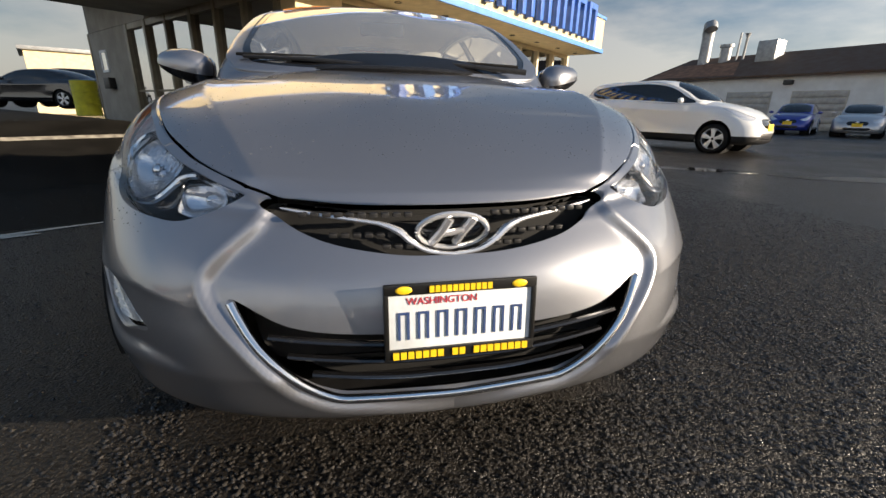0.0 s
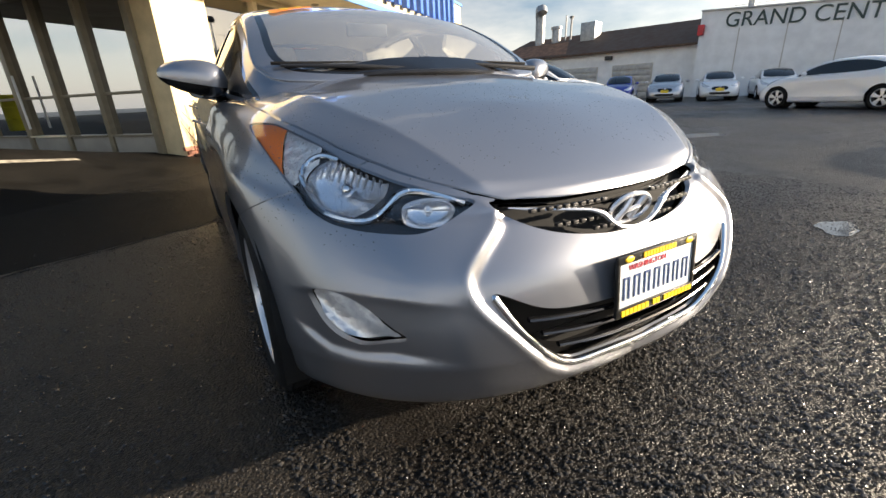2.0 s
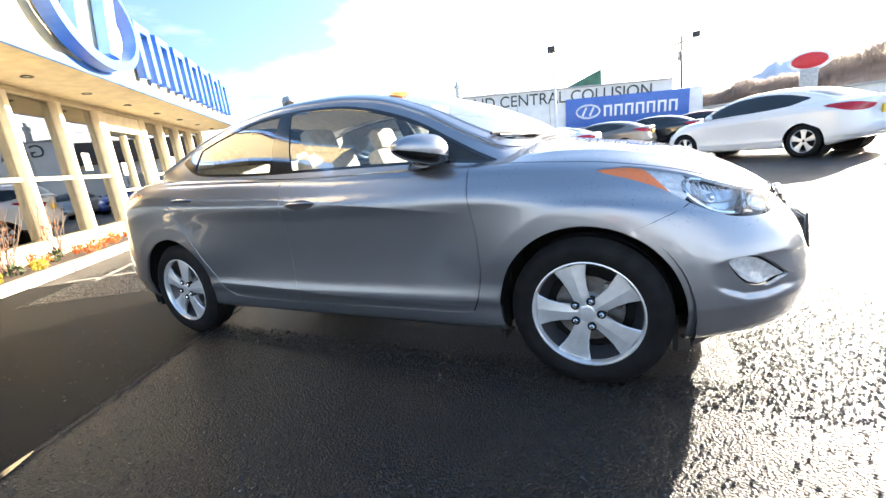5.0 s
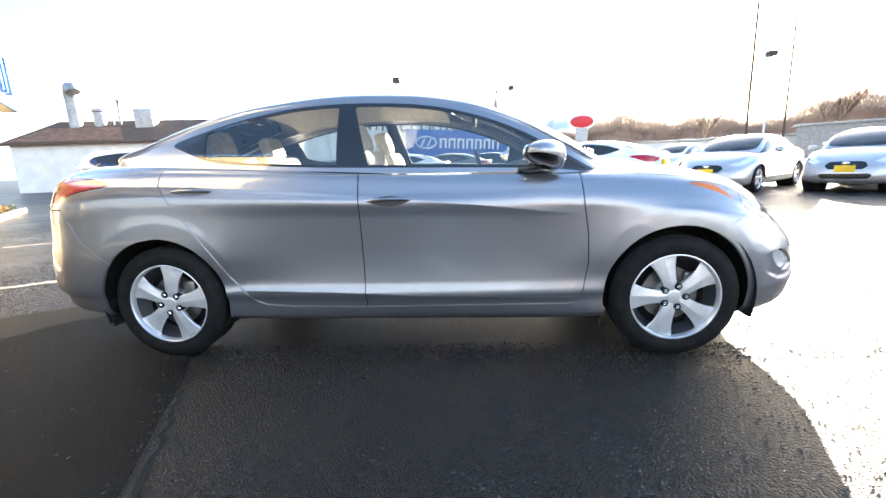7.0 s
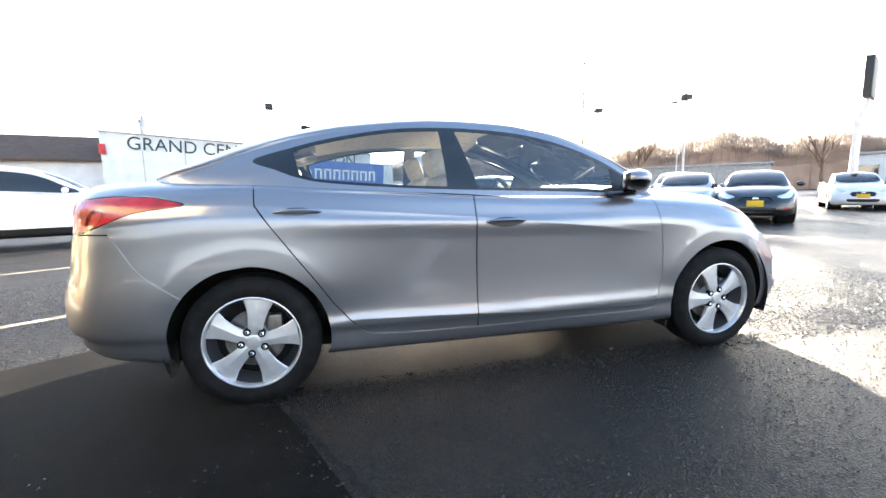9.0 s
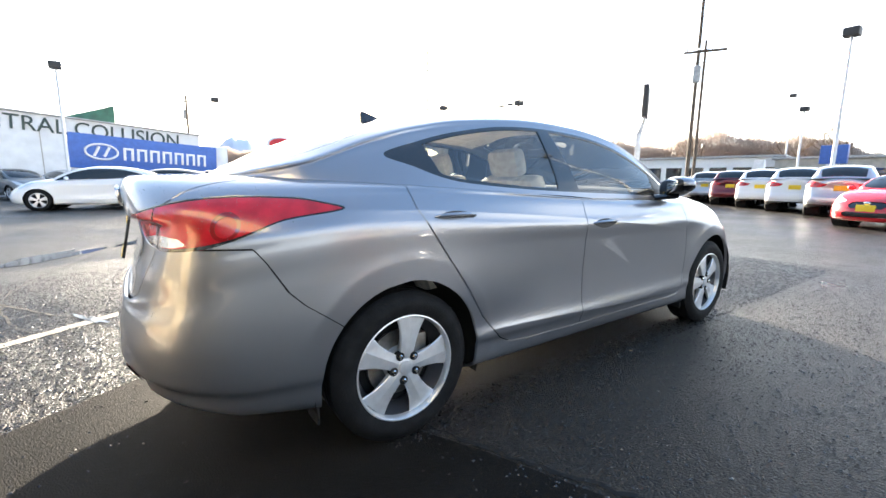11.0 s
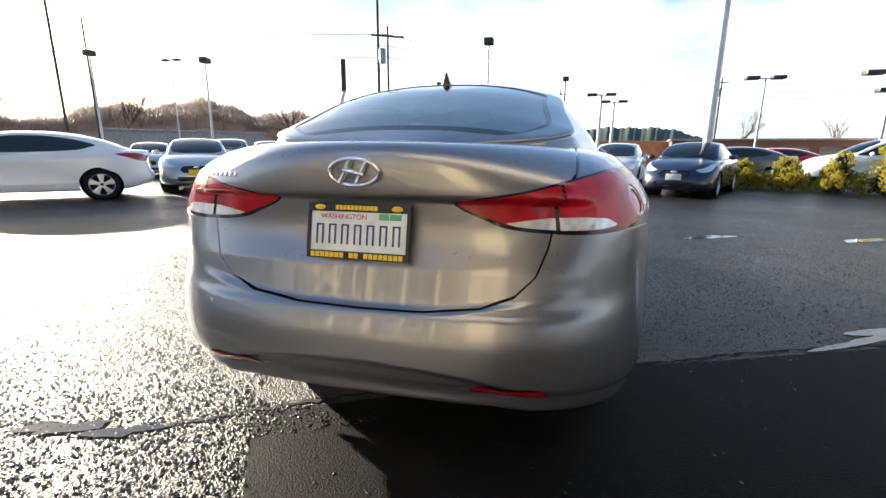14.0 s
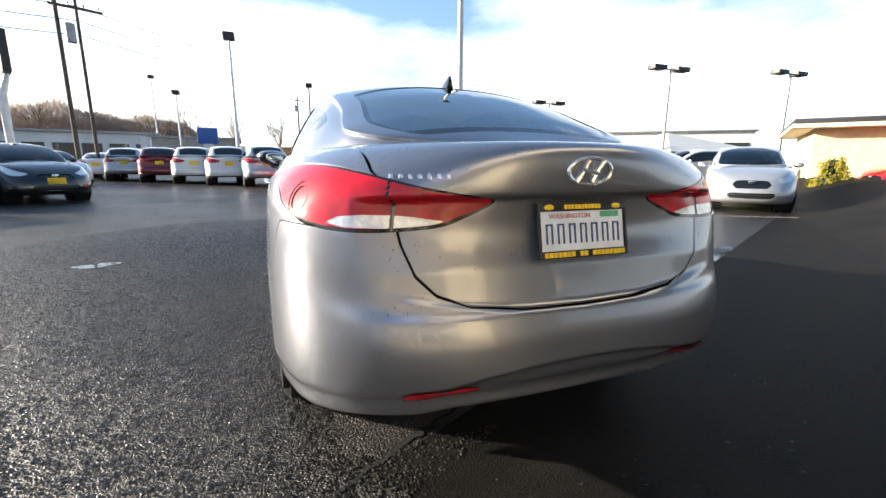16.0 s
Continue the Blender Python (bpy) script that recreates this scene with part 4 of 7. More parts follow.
                v.append((s * .52, cy + .385 * math.cos(a), .325 + .385 * math.sin(a)))
            f.append(tuple(range(k, k + 25)))
            g.add(v, f)
            part("wheel_housing", g, VOID, car, "black wheel housing")
        part("mud_flap", Geo().box(s * .80, -.985, .245, .10, .012, .16, .005), BLACK, car)
        part("mud_flap", Geo().box(s * .79, 1.715, .255, .11, .012, .15, .005), BLACK, car)
        for cy, turn_a in ((-1.35, .314), (1.35, -.175)):
            wheel(car, s * .775, cy, .316, .222, .198, True, turn_a)

    # near-black underlay, added to paint the shade in the panel gaps
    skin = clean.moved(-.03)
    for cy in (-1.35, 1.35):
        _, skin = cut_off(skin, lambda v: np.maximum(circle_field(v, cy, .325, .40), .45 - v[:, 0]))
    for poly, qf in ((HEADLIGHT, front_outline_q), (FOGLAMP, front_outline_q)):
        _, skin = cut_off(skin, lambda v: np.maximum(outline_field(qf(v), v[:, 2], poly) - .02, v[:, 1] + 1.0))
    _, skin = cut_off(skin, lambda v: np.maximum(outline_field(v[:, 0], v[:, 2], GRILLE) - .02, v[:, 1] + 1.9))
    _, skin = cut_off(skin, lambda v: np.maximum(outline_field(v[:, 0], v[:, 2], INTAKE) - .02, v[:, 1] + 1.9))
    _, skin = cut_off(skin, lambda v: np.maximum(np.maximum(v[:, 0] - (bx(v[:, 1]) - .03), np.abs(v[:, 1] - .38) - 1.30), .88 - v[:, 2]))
    part("gap_shade_skin", skin.both().geo(), VOID, car, "near-black sheet for the shade in the panel gaps")
    under = Geo().box(0, 0, .225, 1.30, 3.3, .05)
    part("underbody", under, VOID, car)
    # unseen strip and tray, added to stop sunlight leaking under the nose
    dam = Geo()
    bow = [(x, -1.98 + .62 * x * x) for x in np.linspace(-.70, .70, 15)]
    dam.prism(bow + [(x, y + .02) for x, y in reversed(bow)], .11, .27)
    tray = [(x, -2.07 + .30 * x * x) for x in np.linspace(-.66, .66, 13)]
    part("sun_stop_tray", Geo().prism(tray + [(.66, -1.62), (-.66, -1.62)], .232, .246), BLACK, car)
    part("sun_stop_strip", dam, BLACK, car, "black strip added under the front bumper to stop sunlight")

    # nose: grille, lower intake, chrome
    g = part("upper_grille", grille.moved(-.045).both().geo(), VOID, car, "black grille with mesh and chrome wing")
    for row, z in enumerate((.618, .640, .678)):
        reach = .36 - .05 * abs(z - .69) / .03
        for k in range(-15, 16):
            x = k * .0235 + (.012 if row % 2 else 0)
            if .09 < abs(x) < reach - (.09 if z < .63 else .02):
                y = -2.102 + .30 * x * x + (.693 - z) * -.45
                part("mesh_bar", Geo().box(x, y + .022, z, .017, .012, .010, .003), BLACK, g)
    for s in (1, -1):
        pts = [(s * x, -2.096 + .32 * x * x + dy, z) for x, dy, z in ((.352, .030, .686), (.28, .016, .677), (.20, .002, .669), (.15, -.006, .662), (.115, -.012, .648), (.090, -.016, .626), (.052, -.020, .606), (0, -.022, .599))]
        part("chrome_wing", Geo().tube(smooth_loop(pts, 5, False), list(np.interp(range(36), [0, 4, 14, 20, 25, 30, 35], [.0025, .005, .006, .0105, .009, .006, .005])), 8, flat=.8), BADGE, g)
    i_ob = part("lower_grille", intake.moved(-.07).both().geo(), VOID, car, "black lower grille with horizontal slats")
    for z, half in ((.43, .38), (.392, .345), (.355, .30)):
        pts = [(x, -2.178 + .42 * x * x * abs(x) + .10 * x * x, z + .11 * max(0, abs(x) - .1) ** 1.3) for x in np.linspace(-half, half, 25)]
        part("slat", Geo().tube(pts, .0095, 8, flat=.6), GLOSS_BLACK, i_ob)
    chrome = []
    for x, z in smooth_loop([(.455, .520), (.408, .436), (.332, .353), (.265, .308), (.20, .298), (0, .288)], 6, False):
        far = (clean.v[:, 0] - x) ** 2 + (clean.v[:, 2] - z) ** 2 + 10 * (clean.v[:, 1] > -1.8)
        k = np.argsort(far)[:8]
        w = 1 / (far[k] + 1e-6)
        chrome.append((x, float((clean.v[k, 1] * w).sum() / w.sum()), z))
    loop = [(p[0], p[1] + .002, p[2]) for p in chrome] + [(-p[0], p[1] + .002, p[2]) for p in reversed(chrome[:-1])]
    part("chrome_strip", Geo().tube(smooth_loop(loop[::3], 4, False), [.004] + [.011] * (len(smooth_loop(loop[::3], 4, False)) - 2) + [.004], 10), CHROME, car, "bright chrome strip under the lower grille")

    def badge(name, y, z, out, lean, wide=.076, high=.041):
        e = thing_part(name, car, Matrix.Translation((0, y, z)) @ Matrix.Rotation(lean, 4, "X"))
        ring = [(wide * math.cos(a), 0, high * math.sin(a)) for a in np.linspace(0, 2 * math.pi, 41)]
        part("badge_ring", Geo().tube(ring, .0065, 8, False), BADGE, e)
        bar = Geo()
        for dx in (-.026, .026):
            bar.tube([(dx - .018 * out, 0, -.030), (dx * .9, -.002, 0), (dx + .018 * out, 0, .030)], [.010, .0095, .010], 8)
        bar.tube([(-.030, -.003 * out, -.006), (0, -.005 * out, 0), (.030, -.003 * out, .006)], .0075, 8)
        part("badge_bar", bar, BADGE, e)
        part("badge_back", Geo().ball((0, .012 * (1 if y < 0 else -1), 0), (wide, .008, high), 24, 8), GLOSS_BLACK if y < 0 else PAINT, e)
        return e

    def thing_part(name, parent, at):
        e = part(name, Geo().box(0, 0, 0, .004, .004, .004), VOID, parent, at=at)
        return e

    badge("front_badge", -2.094, .642, 1, .28)
    badge("rear_badge", 2.246, 1.000, -1, -.12, .073, .037)

    # number plates with their dealer frames
    def plate(name, y, z, lean, face):
        at = Matrix.Translation((0, y, z)) @ Matrix.Rotation(lean, 4, "X") @ Matrix.Rotation(0 if face < 0 else math.pi, 4, "Z")
        p = part(name, Geo().box(0, 0, 0, .304, .004, .152, .0015), PLATE_WHITE, car, "white number plate in a black dealer frame", at=at)
        fr = Geo().box(0, -.003, .0685, .314, .010, .023, .004).box(0, -.003, -.0685, .314, .010, .023, .004).box(-.152, -.003, 0, .010, .010, .12, .003).box(.152, -.003, 0, .010, .010, .12, .003)
        part("plate_frame", fr, PLATE_FRAME, p)
        for k in range(7):
            x = -.118 + k * .0392
            part("plate_bar", Geo().prism([(x - .0115, -.037), (x - .0065, -.037), (x - .0065, .016), (x + .0065, .016), (x + .0065, -.037), (x + .0115, -.037), (x + .0115, .021), (x - .0115, .021)], .0015, .0045, Matrix.Rotation(math.pi / 2, 4, "X")), PLATE_BLUE, p, "dark blue bars")
        for k in range(19):
            if k not in (7, 10):
                part("frame_bar", Geo().box(-.135 + k * .015, -.0095, -.0685, .0118, .003, .0145), YELLOW, p)
        for k in range(11):
            part("frame_bar", Geo().box(-.063 + k * .0118, -.0095, .0685, .0092, .003, .013), YELLOW, p)
        for s2 in (-1, 1):
            part("frame_oval", Geo().ball((s2 * .118, -.0085, .0685), (.017, .003, .0085), 16, 6), YELLOW, p)
        tx = bpy.data.curves.new("plate_state", "FONT")
        tx.body, tx.size, tx.align_x, tx.extrude = "WASHINGTON", .021, "CENTER", .0006
        o = new("plate_state", tx)
        o.data.materials.append(PLATE_RED)
        o.parent = p
        o.matrix_basis = Matrix.Translation((-.045 if face > 0 else -.04, -.0032, .036)) @ Matrix.Rotation(math.pi / 2, 4, "X")
        if face > 0:
            for tx_, tw in ((.078, .03), (.113, .034)):
                part("plate_tab", Geo().box(tx_, -.003, .045, tw, .002, .017), GREEN_TAB, p)

    plate("front_plate", -2.191, .487, -.07, -1)
    plate("rear_plate", 2.232, .830, .20, 1)
    br = Geo().box(0, -2.175, .487, .26, .016, .11, .004)
    part("plate_bracket", br, BLACK, car)
    for k in range(7):
        x = .415 + k * .0235
        i = int(np.argmin((clean.v[:, 0] - x) ** 2 + (clean.v[:, 2] - .985) ** 2 + 9 * (clean.v[:, 1] < 1.8)))
        p, nn = clean.v[i], Vector(clean.n[i])
        y = p[1] - (nn.x * (x - p[0]) + nn.z * (.985 - p[2])) / nn.y
        part("model_mark", Geo().box(0, 0, 0, .012, .005, .014, .002), BADGE, car, "small chrome bars", at=Matrix.Translation((x, y + .001, .985)) @ nn.to_track_quat("Y", "Z").to_matrix().to_4x4())

    # cabin
    sp, tp = cabin(top, 150, 10)
    sidep, topp = Shell.grid(sp).outward((0, .4, 1.1)), Shell.grid(tp).outward((0, .4, 1.1))
    fld = outline_field(sidep.v[:, 1], sidep.v[:, 2], WINDOW)
    dark, frame_s = sidep.cut(fld)
    part_frame = frame_s
    split = lambda v, a, b: (a + (v[:, 2] - 1.0) * b) - v[:, 1]
    d = outline_field(dark.v[:, 1], dark.v[:, 2], WINDOW)
    pane_front, rest = dark.cut(np.maximum(d + .014, -split(dark.v, .185, .28)))
    sail, pane_front = pane_front.cut(pane_front.v[:, 1] + .635 + .12 * (pane_front.v[:, 2] - 1.0))
    rd = outline_field(rest.v[:, 1], rest.v[:, 2], WINDOW)
    pane_rear, trim = rest.cut(np.maximum(np.maximum(rd + .014, split(rest.v, .360, .02)), rest.v[:, 1] - 1.10 - .25 * (rest.v[:, 2] - 1.1)))
    for s in (1, -1):
        turn = (lambda q: q) if s > 0 else (lambda q: q.mirrored())
        for nm_, sh in (("front_side_window", pane_front), ("rear_side_window", pane_rear)):
            ob = part(nm_, turn(sh.moved(-.006)).geo(), CAR_GLASS, car, "lightly tinted side window")
            ob.visible_shadow = False
        part("mirror_sail", turn(sail.moved(-.003)).geo(), BLACK, car, "black corner panel behind the mirror")
        part("window_trim", turn(trim.lipped(.010, False)).geo(), GLOSS_BLACK, car, "black window surround and pillar")
        part("door_frame", turn(part_frame.lipped(.012, False)).geo(), PAINT, car)
    # windscreen and rear window
    xr = curve(top["rail_x"])
    x, y = topp.v[:, 0], topp.v[:, 1]
    ws = np.maximum(y - (-.13 + .02 - .16 * (x / .55) ** 2 + .0), x - (xr(y) - .055))
    ws = np.maximum(ws, -1.2 - y)
    shield, topp = topp.cut(ws)
    x, y = topp.v[:, 0], topp.v[:, 1]
    rw = np.maximum(np.maximum((1.10 + .10 * (x / .5) ** 2) - y, x - (xr(y) - .075)), y - 1.83)
    rear, topp = topp.cut(rw)
    wx, wy = shield.v[:, 0], shield.v[:, 1]
    clearw, frit = shield.cut(np.maximum(np.maximum(wy + .135 + .16 * (wx / .55) ** 2, wx - (xr(wy) - .085)), -1.03 - wy))
    ob = part("windscreen", clearw.moved(-.004).both().geo(), WIND_GLASS, car, "rain-specked windscreen")
    ob.visible_shadow = False
    stick, _ = shield.cut(np.maximum(np.abs(wx - .385) - .115, np.abs(wy + .245 + .16 * (wx / .55) ** 2) - .05))
    yr_ob = part("windscreen_sticker", stick.moved(.003).mirrored().geo(), STICKER, car, "orange year sticker with yellow bars")
    for k in range(2):
        sx = .345 + k * .075
        bars, _ = stick.cut(np.maximum(np.abs(stick.v[:, 0] - sx) - .024, np.abs(stick.v[:, 1] + .245 + .16 * (stick.v[:, 0] / .55) ** 2) - .026))
        part("sticker_bar", bars.moved(.006).mirrored().geo(), YELLOW, yr_ob)
    part("windscreen_border", frit.moved(-.003).both().geo(), GLOSS_BLACK, car)
    rx_, ry = rear.v[:, 0], rear.v[:, 1]
    clearr, fritr = rear.cut(np.maximum(np.maximum(1.13 + .10 * (rx_ / .5) ** 2 - ry, rx_ - (xr(ry) - .095)), ry - 1.79))
    ob = part("rear_window", clearr.moved(-.004).both().geo(), SHADE_GLASS, car, "dark tinted rear window")
    ob.visible_shadow = False
    part("rear_window_border", fritr.moved(-.003).both().geo(), GLOSS_BLACK, car)
    part("roof", topp.lipped(.010).both().geo(), PAINT, car, "grey metallic roof and pillars")
    lining, _ = topp.cut(np.abs(topp.v[:, 1] - .45) - .62)
    part("headliner", lining.moved(-.035).both().geo(), FABRIC, car, "pale fabric headliner")
    fin = Geo()
    fin.add([(0, -.075, 0), (.024, .02, 0), (.020, .075, 0), (-.020, .075, 0), (-.024, .02, 0), (0, .045, .062), (.004, .07, .064), (-.004, .07, .064), (0, .078, .03)],
            [(0, 1, 5), (1, 6, 5), (1, 2, 6), (2, 8, 6), (8, 7, 6), (5, 6, 7), (0, 5, 4), (4, 5, 7), (4, 7, 3), (3, 7, 8), (2, 3, 8), (0, 4, 3, 2, 1)])
    part("antenna_fin", fin, GLOSS_BLACK, car, "dark shark-fin antenna", at=Matrix.Translation((0, 1.05, 1.398)) @ Matrix.Rotation(-.17, 4, "X"))
    part("brake_light", Geo().box(0, 1.19, 1.345, .30, .03, .016, .004), DARK_RED, car)
    # cowl and wipers
    cowl = Geo()
    pts = [(x, -1.115 + .30 * (x / .68) ** 2, 1.030 - .03 * (x / .68) ** 2) for x in np.linspace(-.68, .68, 25)]
    cowl.tube(pts, .030, 8, flat=.45)
    part("cowl", cowl, BLACK, car, "black cowl under the windscreen")
    for x0, x1 in ((-.05, -.60), (.55, .02)):
        w = part("wiper", Geo().tube([(x0, -1.085, 1.040), ((x0 + x1) / 2 - .02, -1.055, 1.060), (x1, -.99 + .05 * abs(x1), 1.070)], [.012, .009, .006], 8), BLACK, car, "black windscreen wiper")
        part("wiper_blade", Geo().tube([(x0 - .02, -1.04, 1.064), ((x0 + x1) / 2, -1.018, 1.074), (x1 - .03, -.962 + .05 * abs(x1), 1.080)], .007, 6), RUBBER, w)
    # mirrors
    for s in (1, -1):
        shape = lambda g: Geo().add([(x, y, (z if z > 0 else .82 * z) * (1 - 2.2 * s * x) + .10 * (s * x - .0)) for x, y, z in g.v], g.f)
        whole = shape(Geo().ball((0, 0, 0), (.132, .076, .070), 32, 18, .84))
        low = 8 * 32
        m = part("door_mirror", Geo().add(whole.v, whole.f[low:]), PAINT, car, "grey door mirror", at=Matrix.Translation((s * .895, -.700, 1.043)) @ Matrix.Rotation(s * .60, 4, "Z") @ Matrix.Rotation(s * -.08, 4, "Y"))
        part("mirror_base", Geo().add([(x * 1.01, y * 1.01, z * 1.01) for x, y, z in whole.v], whole.f[:low]), GLOSS_BLACK, m, "black lower mirror shell")
        part("mirror_foot", Geo().tube([(s * -.01, .0, -.052), (s * -.03, .07, -.062), (s * -.05, .14, -.07)], [.045, .040, .05], 10, flat=.5), GLOSS_BLACK, m)
        part("mirror_rim", shape(Geo().ball((0, .020, 0), (.124, .060, .063), 24, 12, .8)), BLACK, m)
        part("mirror_pane", shape(Geo().ball((0, .066, 0), (.106, .014, .052), 24, 8, .7)), MIRROR, m)
    # inside
    tub = Geo().box(0, .25, .42, 1.44, 2.5, .10).box(0, 1.62, .86, 1.30, .50, .36, .03)
    part("cabin_floor", tub, VOID, car)
    dash = Geo().tube([(-.68, -.72, .95), (-.3, -.78, .965), (.3, -.78, .97), (.68, -.72, .95)], .13, 12, flat=.55)
    part("dashboard", dash, DASH, car, "dark dashboard")
    part("parcel_shelf", Geo().box(0, 1.45, 1.035, 1.15, .42, .03, .01), DASH, car)
    for x, y, row in ((-.36, .22, 0), (.36, .22, 0), (-.36, 1.12, 1), (.36, 1.12, 1)):
        wide = .47 if row == 0 else .60
        b = part("seat", Geo().box(0, 0, 0, wide, .14, .58, .06), FABRIC, car, "beige fabric seat", at=Matrix.Translation((x, y, .83)) @ Matrix.Rotation(-.32, 4, "X"))
        part("seat_cushion", Geo().box(0, -.28, -.24, wide, .5, .16, .05), FABRIC, b)
        part("headrest", Geo().box(0, .0, .37, .25, .10, .17, .045), FABRIC, b)
    ringp = [(.37 + .18 * math.cos(a), -.42 + .06 * math.sin(a), .93 + .17 * math.sin(a)) for a in np.linspace(0, 2 * math.pi, 33)]
    sw = part("steering_wheel", Geo().tube(ringp, .016, 8, False), DASH, car)
    part("steering_hub", Geo().ball((.37, -.42, .93), (.07, .04, .06), 14, 8).tube([(.20, -.42, .93), (.54, -.42, .93)], .018, 6), DASH, sw)
    part("rear_view_mirror", Geo().box(0, -.36, 1.285, .23, .03, .065, .012), BLACK, car)
    # rain beads on the upper panels
    rr = np.random.RandomState(9)
    verts, faces = [], []
    pick = [i for i in range(len(clean.v)) if clean.n[i][2] > .25 and clean.v[i][2] > .62 and (-1.95 < clean.v[i][1] < -.85 or clean.v[i][1] > 1.75)]
    for i in rr.choice(pick, 3000):
        side_ = 1 if rr.rand() < .5 else -1
        p, nn = clean.v[i] + rr.uniform(-.012, .012, 3) * (1, 1, 0), clean.n[i]
        p = p - nn * float(np.dot(p - clean.v[i], nn))
        a = np.cross(nn, (0, 1, 0))
        a /= np.linalg.norm(a) + 1e-9
        c = np.cross(nn, a)
        r_ = rr.uniform(.0007, .0020)
        k0 = len(verts)
        ring_ = [p + r_ * (math.cos(q) * a + math.sin(q) * c) for q in np.linspace(0, 6.283, 7)[:-1]]
        mid_ = [p + .62 * r_ * (math.cos(q) * a + math.sin(q) * c) + nn * r_ * .45 for q in np.linspace(0, 6.283, 7)[:-1]]
        for w_ in ring_ + mid_ + [p + nn * r_ * .6]:
            verts.append((side_ * w_[0], w_[1], w_[2]))
        for q in range(6):
            e = (q + 1) % 6
            faces += [(k0 + q, k0 + e, k0 + 6 + e, k0 + 6 + q), (k0 + 6 + q, k0 + 6 + e, k0 + 12)]
    beads = part("rainwater", Geo().add(verts, faces), RAIN, car, "small clear rain beads")
    tagged(beads, "small clear rain beads", kind="stuff")
    return car


hero_car()


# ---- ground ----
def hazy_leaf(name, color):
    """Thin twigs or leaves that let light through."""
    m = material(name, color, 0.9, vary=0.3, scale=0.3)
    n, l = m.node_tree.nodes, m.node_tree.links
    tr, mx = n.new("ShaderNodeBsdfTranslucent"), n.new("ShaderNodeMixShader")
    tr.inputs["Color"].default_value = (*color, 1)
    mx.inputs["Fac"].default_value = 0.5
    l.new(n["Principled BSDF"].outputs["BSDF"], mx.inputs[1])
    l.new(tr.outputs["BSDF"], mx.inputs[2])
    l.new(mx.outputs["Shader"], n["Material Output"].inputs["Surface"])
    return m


CONCRETE = material("weathered_concrete", (0.32, 0.28, 0.22), 0.75, vary=0.22, scale=3.5, bump=0.3, bump_scale=90)
LINE = material("worn_white_line", (0.30, 0.27, 0.22), 0.6, vary=0.5, scale=9, bump=0.3, bump_scale=120)
CREAM = material("cream_stucco", (0.66, 0.54, 0.33), 0.8, vary=0.10, scale=4, bump=0.25, bump_scale=140)
CREAM_TRIM = material("cream_painted_metal", (0.78, 0.68, 0.48), 0.45, vary=0.08, scale=6)
BLUE_PAINT = material("blue_sign_paint", (0.035, 0.13, 0.47), 0.38, vary=0.10, scale=5)
SKY_BLUE = material("light_blue_trim", (0.10, 0.27, 0.68), 0.4, vary=0.08, scale=5)
WHITE_WALL = material("white_painted_wall", (0.78, 0.79, 0.80), 0.75, vary=0.07, scale=1.4, bump=0.2, bump_scale=60)
GREY_WALL = material("grey_wall", (0.45, 0.43, 0.39), 0.8, vary=0.12, scale=2, bump=0.2, bump_scale=80)
DARK_GREEN = material("dark_green_metal", (0.02, 0.10, 0.065), 0.5, vary=0.2, scale=3)
SIGN_WHITE = material("sign_white", (0.82, 0.83, 0.84), 0.5, vary=0.04, scale=5)
SIGN_DARK = material("sign_letters_dark", (0.03, 0.055, 0.05), 0.5)
SIGN_RED = material("sign_red", (0.55, 0.02, 0.03), 0.4, vary=0.1, scale=5)
ROOF_BROWN = material("brown_shingle_roof", (0.085, 0.06, 0.045), 0.85, vary=0.35, scale=2.2, bump=0.5, bump_scale=18, dirt=(0.10, 0.055, 0.035))
RUSTY_ROOF = material("rust_roof", (0.24, 0.12, 0.07), 0.85, vary=0.3, scale=2.5, bump=0.4, bump_scale=20)
STEEL = material("galvanised_steel", (0.36, 0.37, 0.38), 0.5, 0.7, vary=0.15, scale=4)
WOOD_POLE = material("weathered_pole_wood", (0.11, 0.085, 0.065), 0.85, vary=0.3, scale=5, bump=0.4, bump_scale=30)
WINDOW_GLASS = glass("shop_window_glass", (0.55, 0.60, 0.60), 0.30)
DARK_WINDOW = material("dark_window", (0.015, 0.018, 0.02), 0.06, coat=0.6)
ENTRANCE_FRAME = material("brown_anodised_frame", (0.22, 0.185, 0.125), 0.4, vary=0.12, scale=6)
ENTRANCE_GLASS = glass("entrance_glass", (0.16, 0.19, 0.20), 0.72)
SHOW_FLOOR = material("showroom_floor", (0.30, 0.28, 0.25), 0.35, vary=0.15, scale=3)
BRICK = material("red_brown_brick", (0.30, 0.13, 0.085), 0.85, vary=0.3, scale=7, bump=0.4, bump_scale=60)
SOIL = material("planter_soil", (0.075, 0.05, 0.032), 0.95, vary=0.4, scale=14, bump=0.8, bump_scale=45)
LEAF_RUST = hazy_leaf("rust_red_leaves", (0.46, 0.14, 0.04))
LEAF_GREEN = hazy_leaf("yellow_green_leaves", (0.42, 0.36, 0.05))
TAUPE_WALL = material("taupe_wall", (0.34, 0.315, 0.275), 0.8, vary=0.12, scale=2, bump=0.2, bump_scale=80)
LEAF_DARK = material("dark_green_leaves", (0.05, 0.065, 0.02), 0.7, vary=0.4, scale=10)
# distance haze is put into this paler twig colour
FAR_TWIG = hazy_leaf("hazy_far_woodland", (0.42, 0.36, 0.325))
# the ridge's pale blue is air haze mixed into its colour
FAR_BLUE = material("hazy_blue_mountain", (0.60, 0.62, 0.68), 0.95, vary=0.15, scale=0.01)
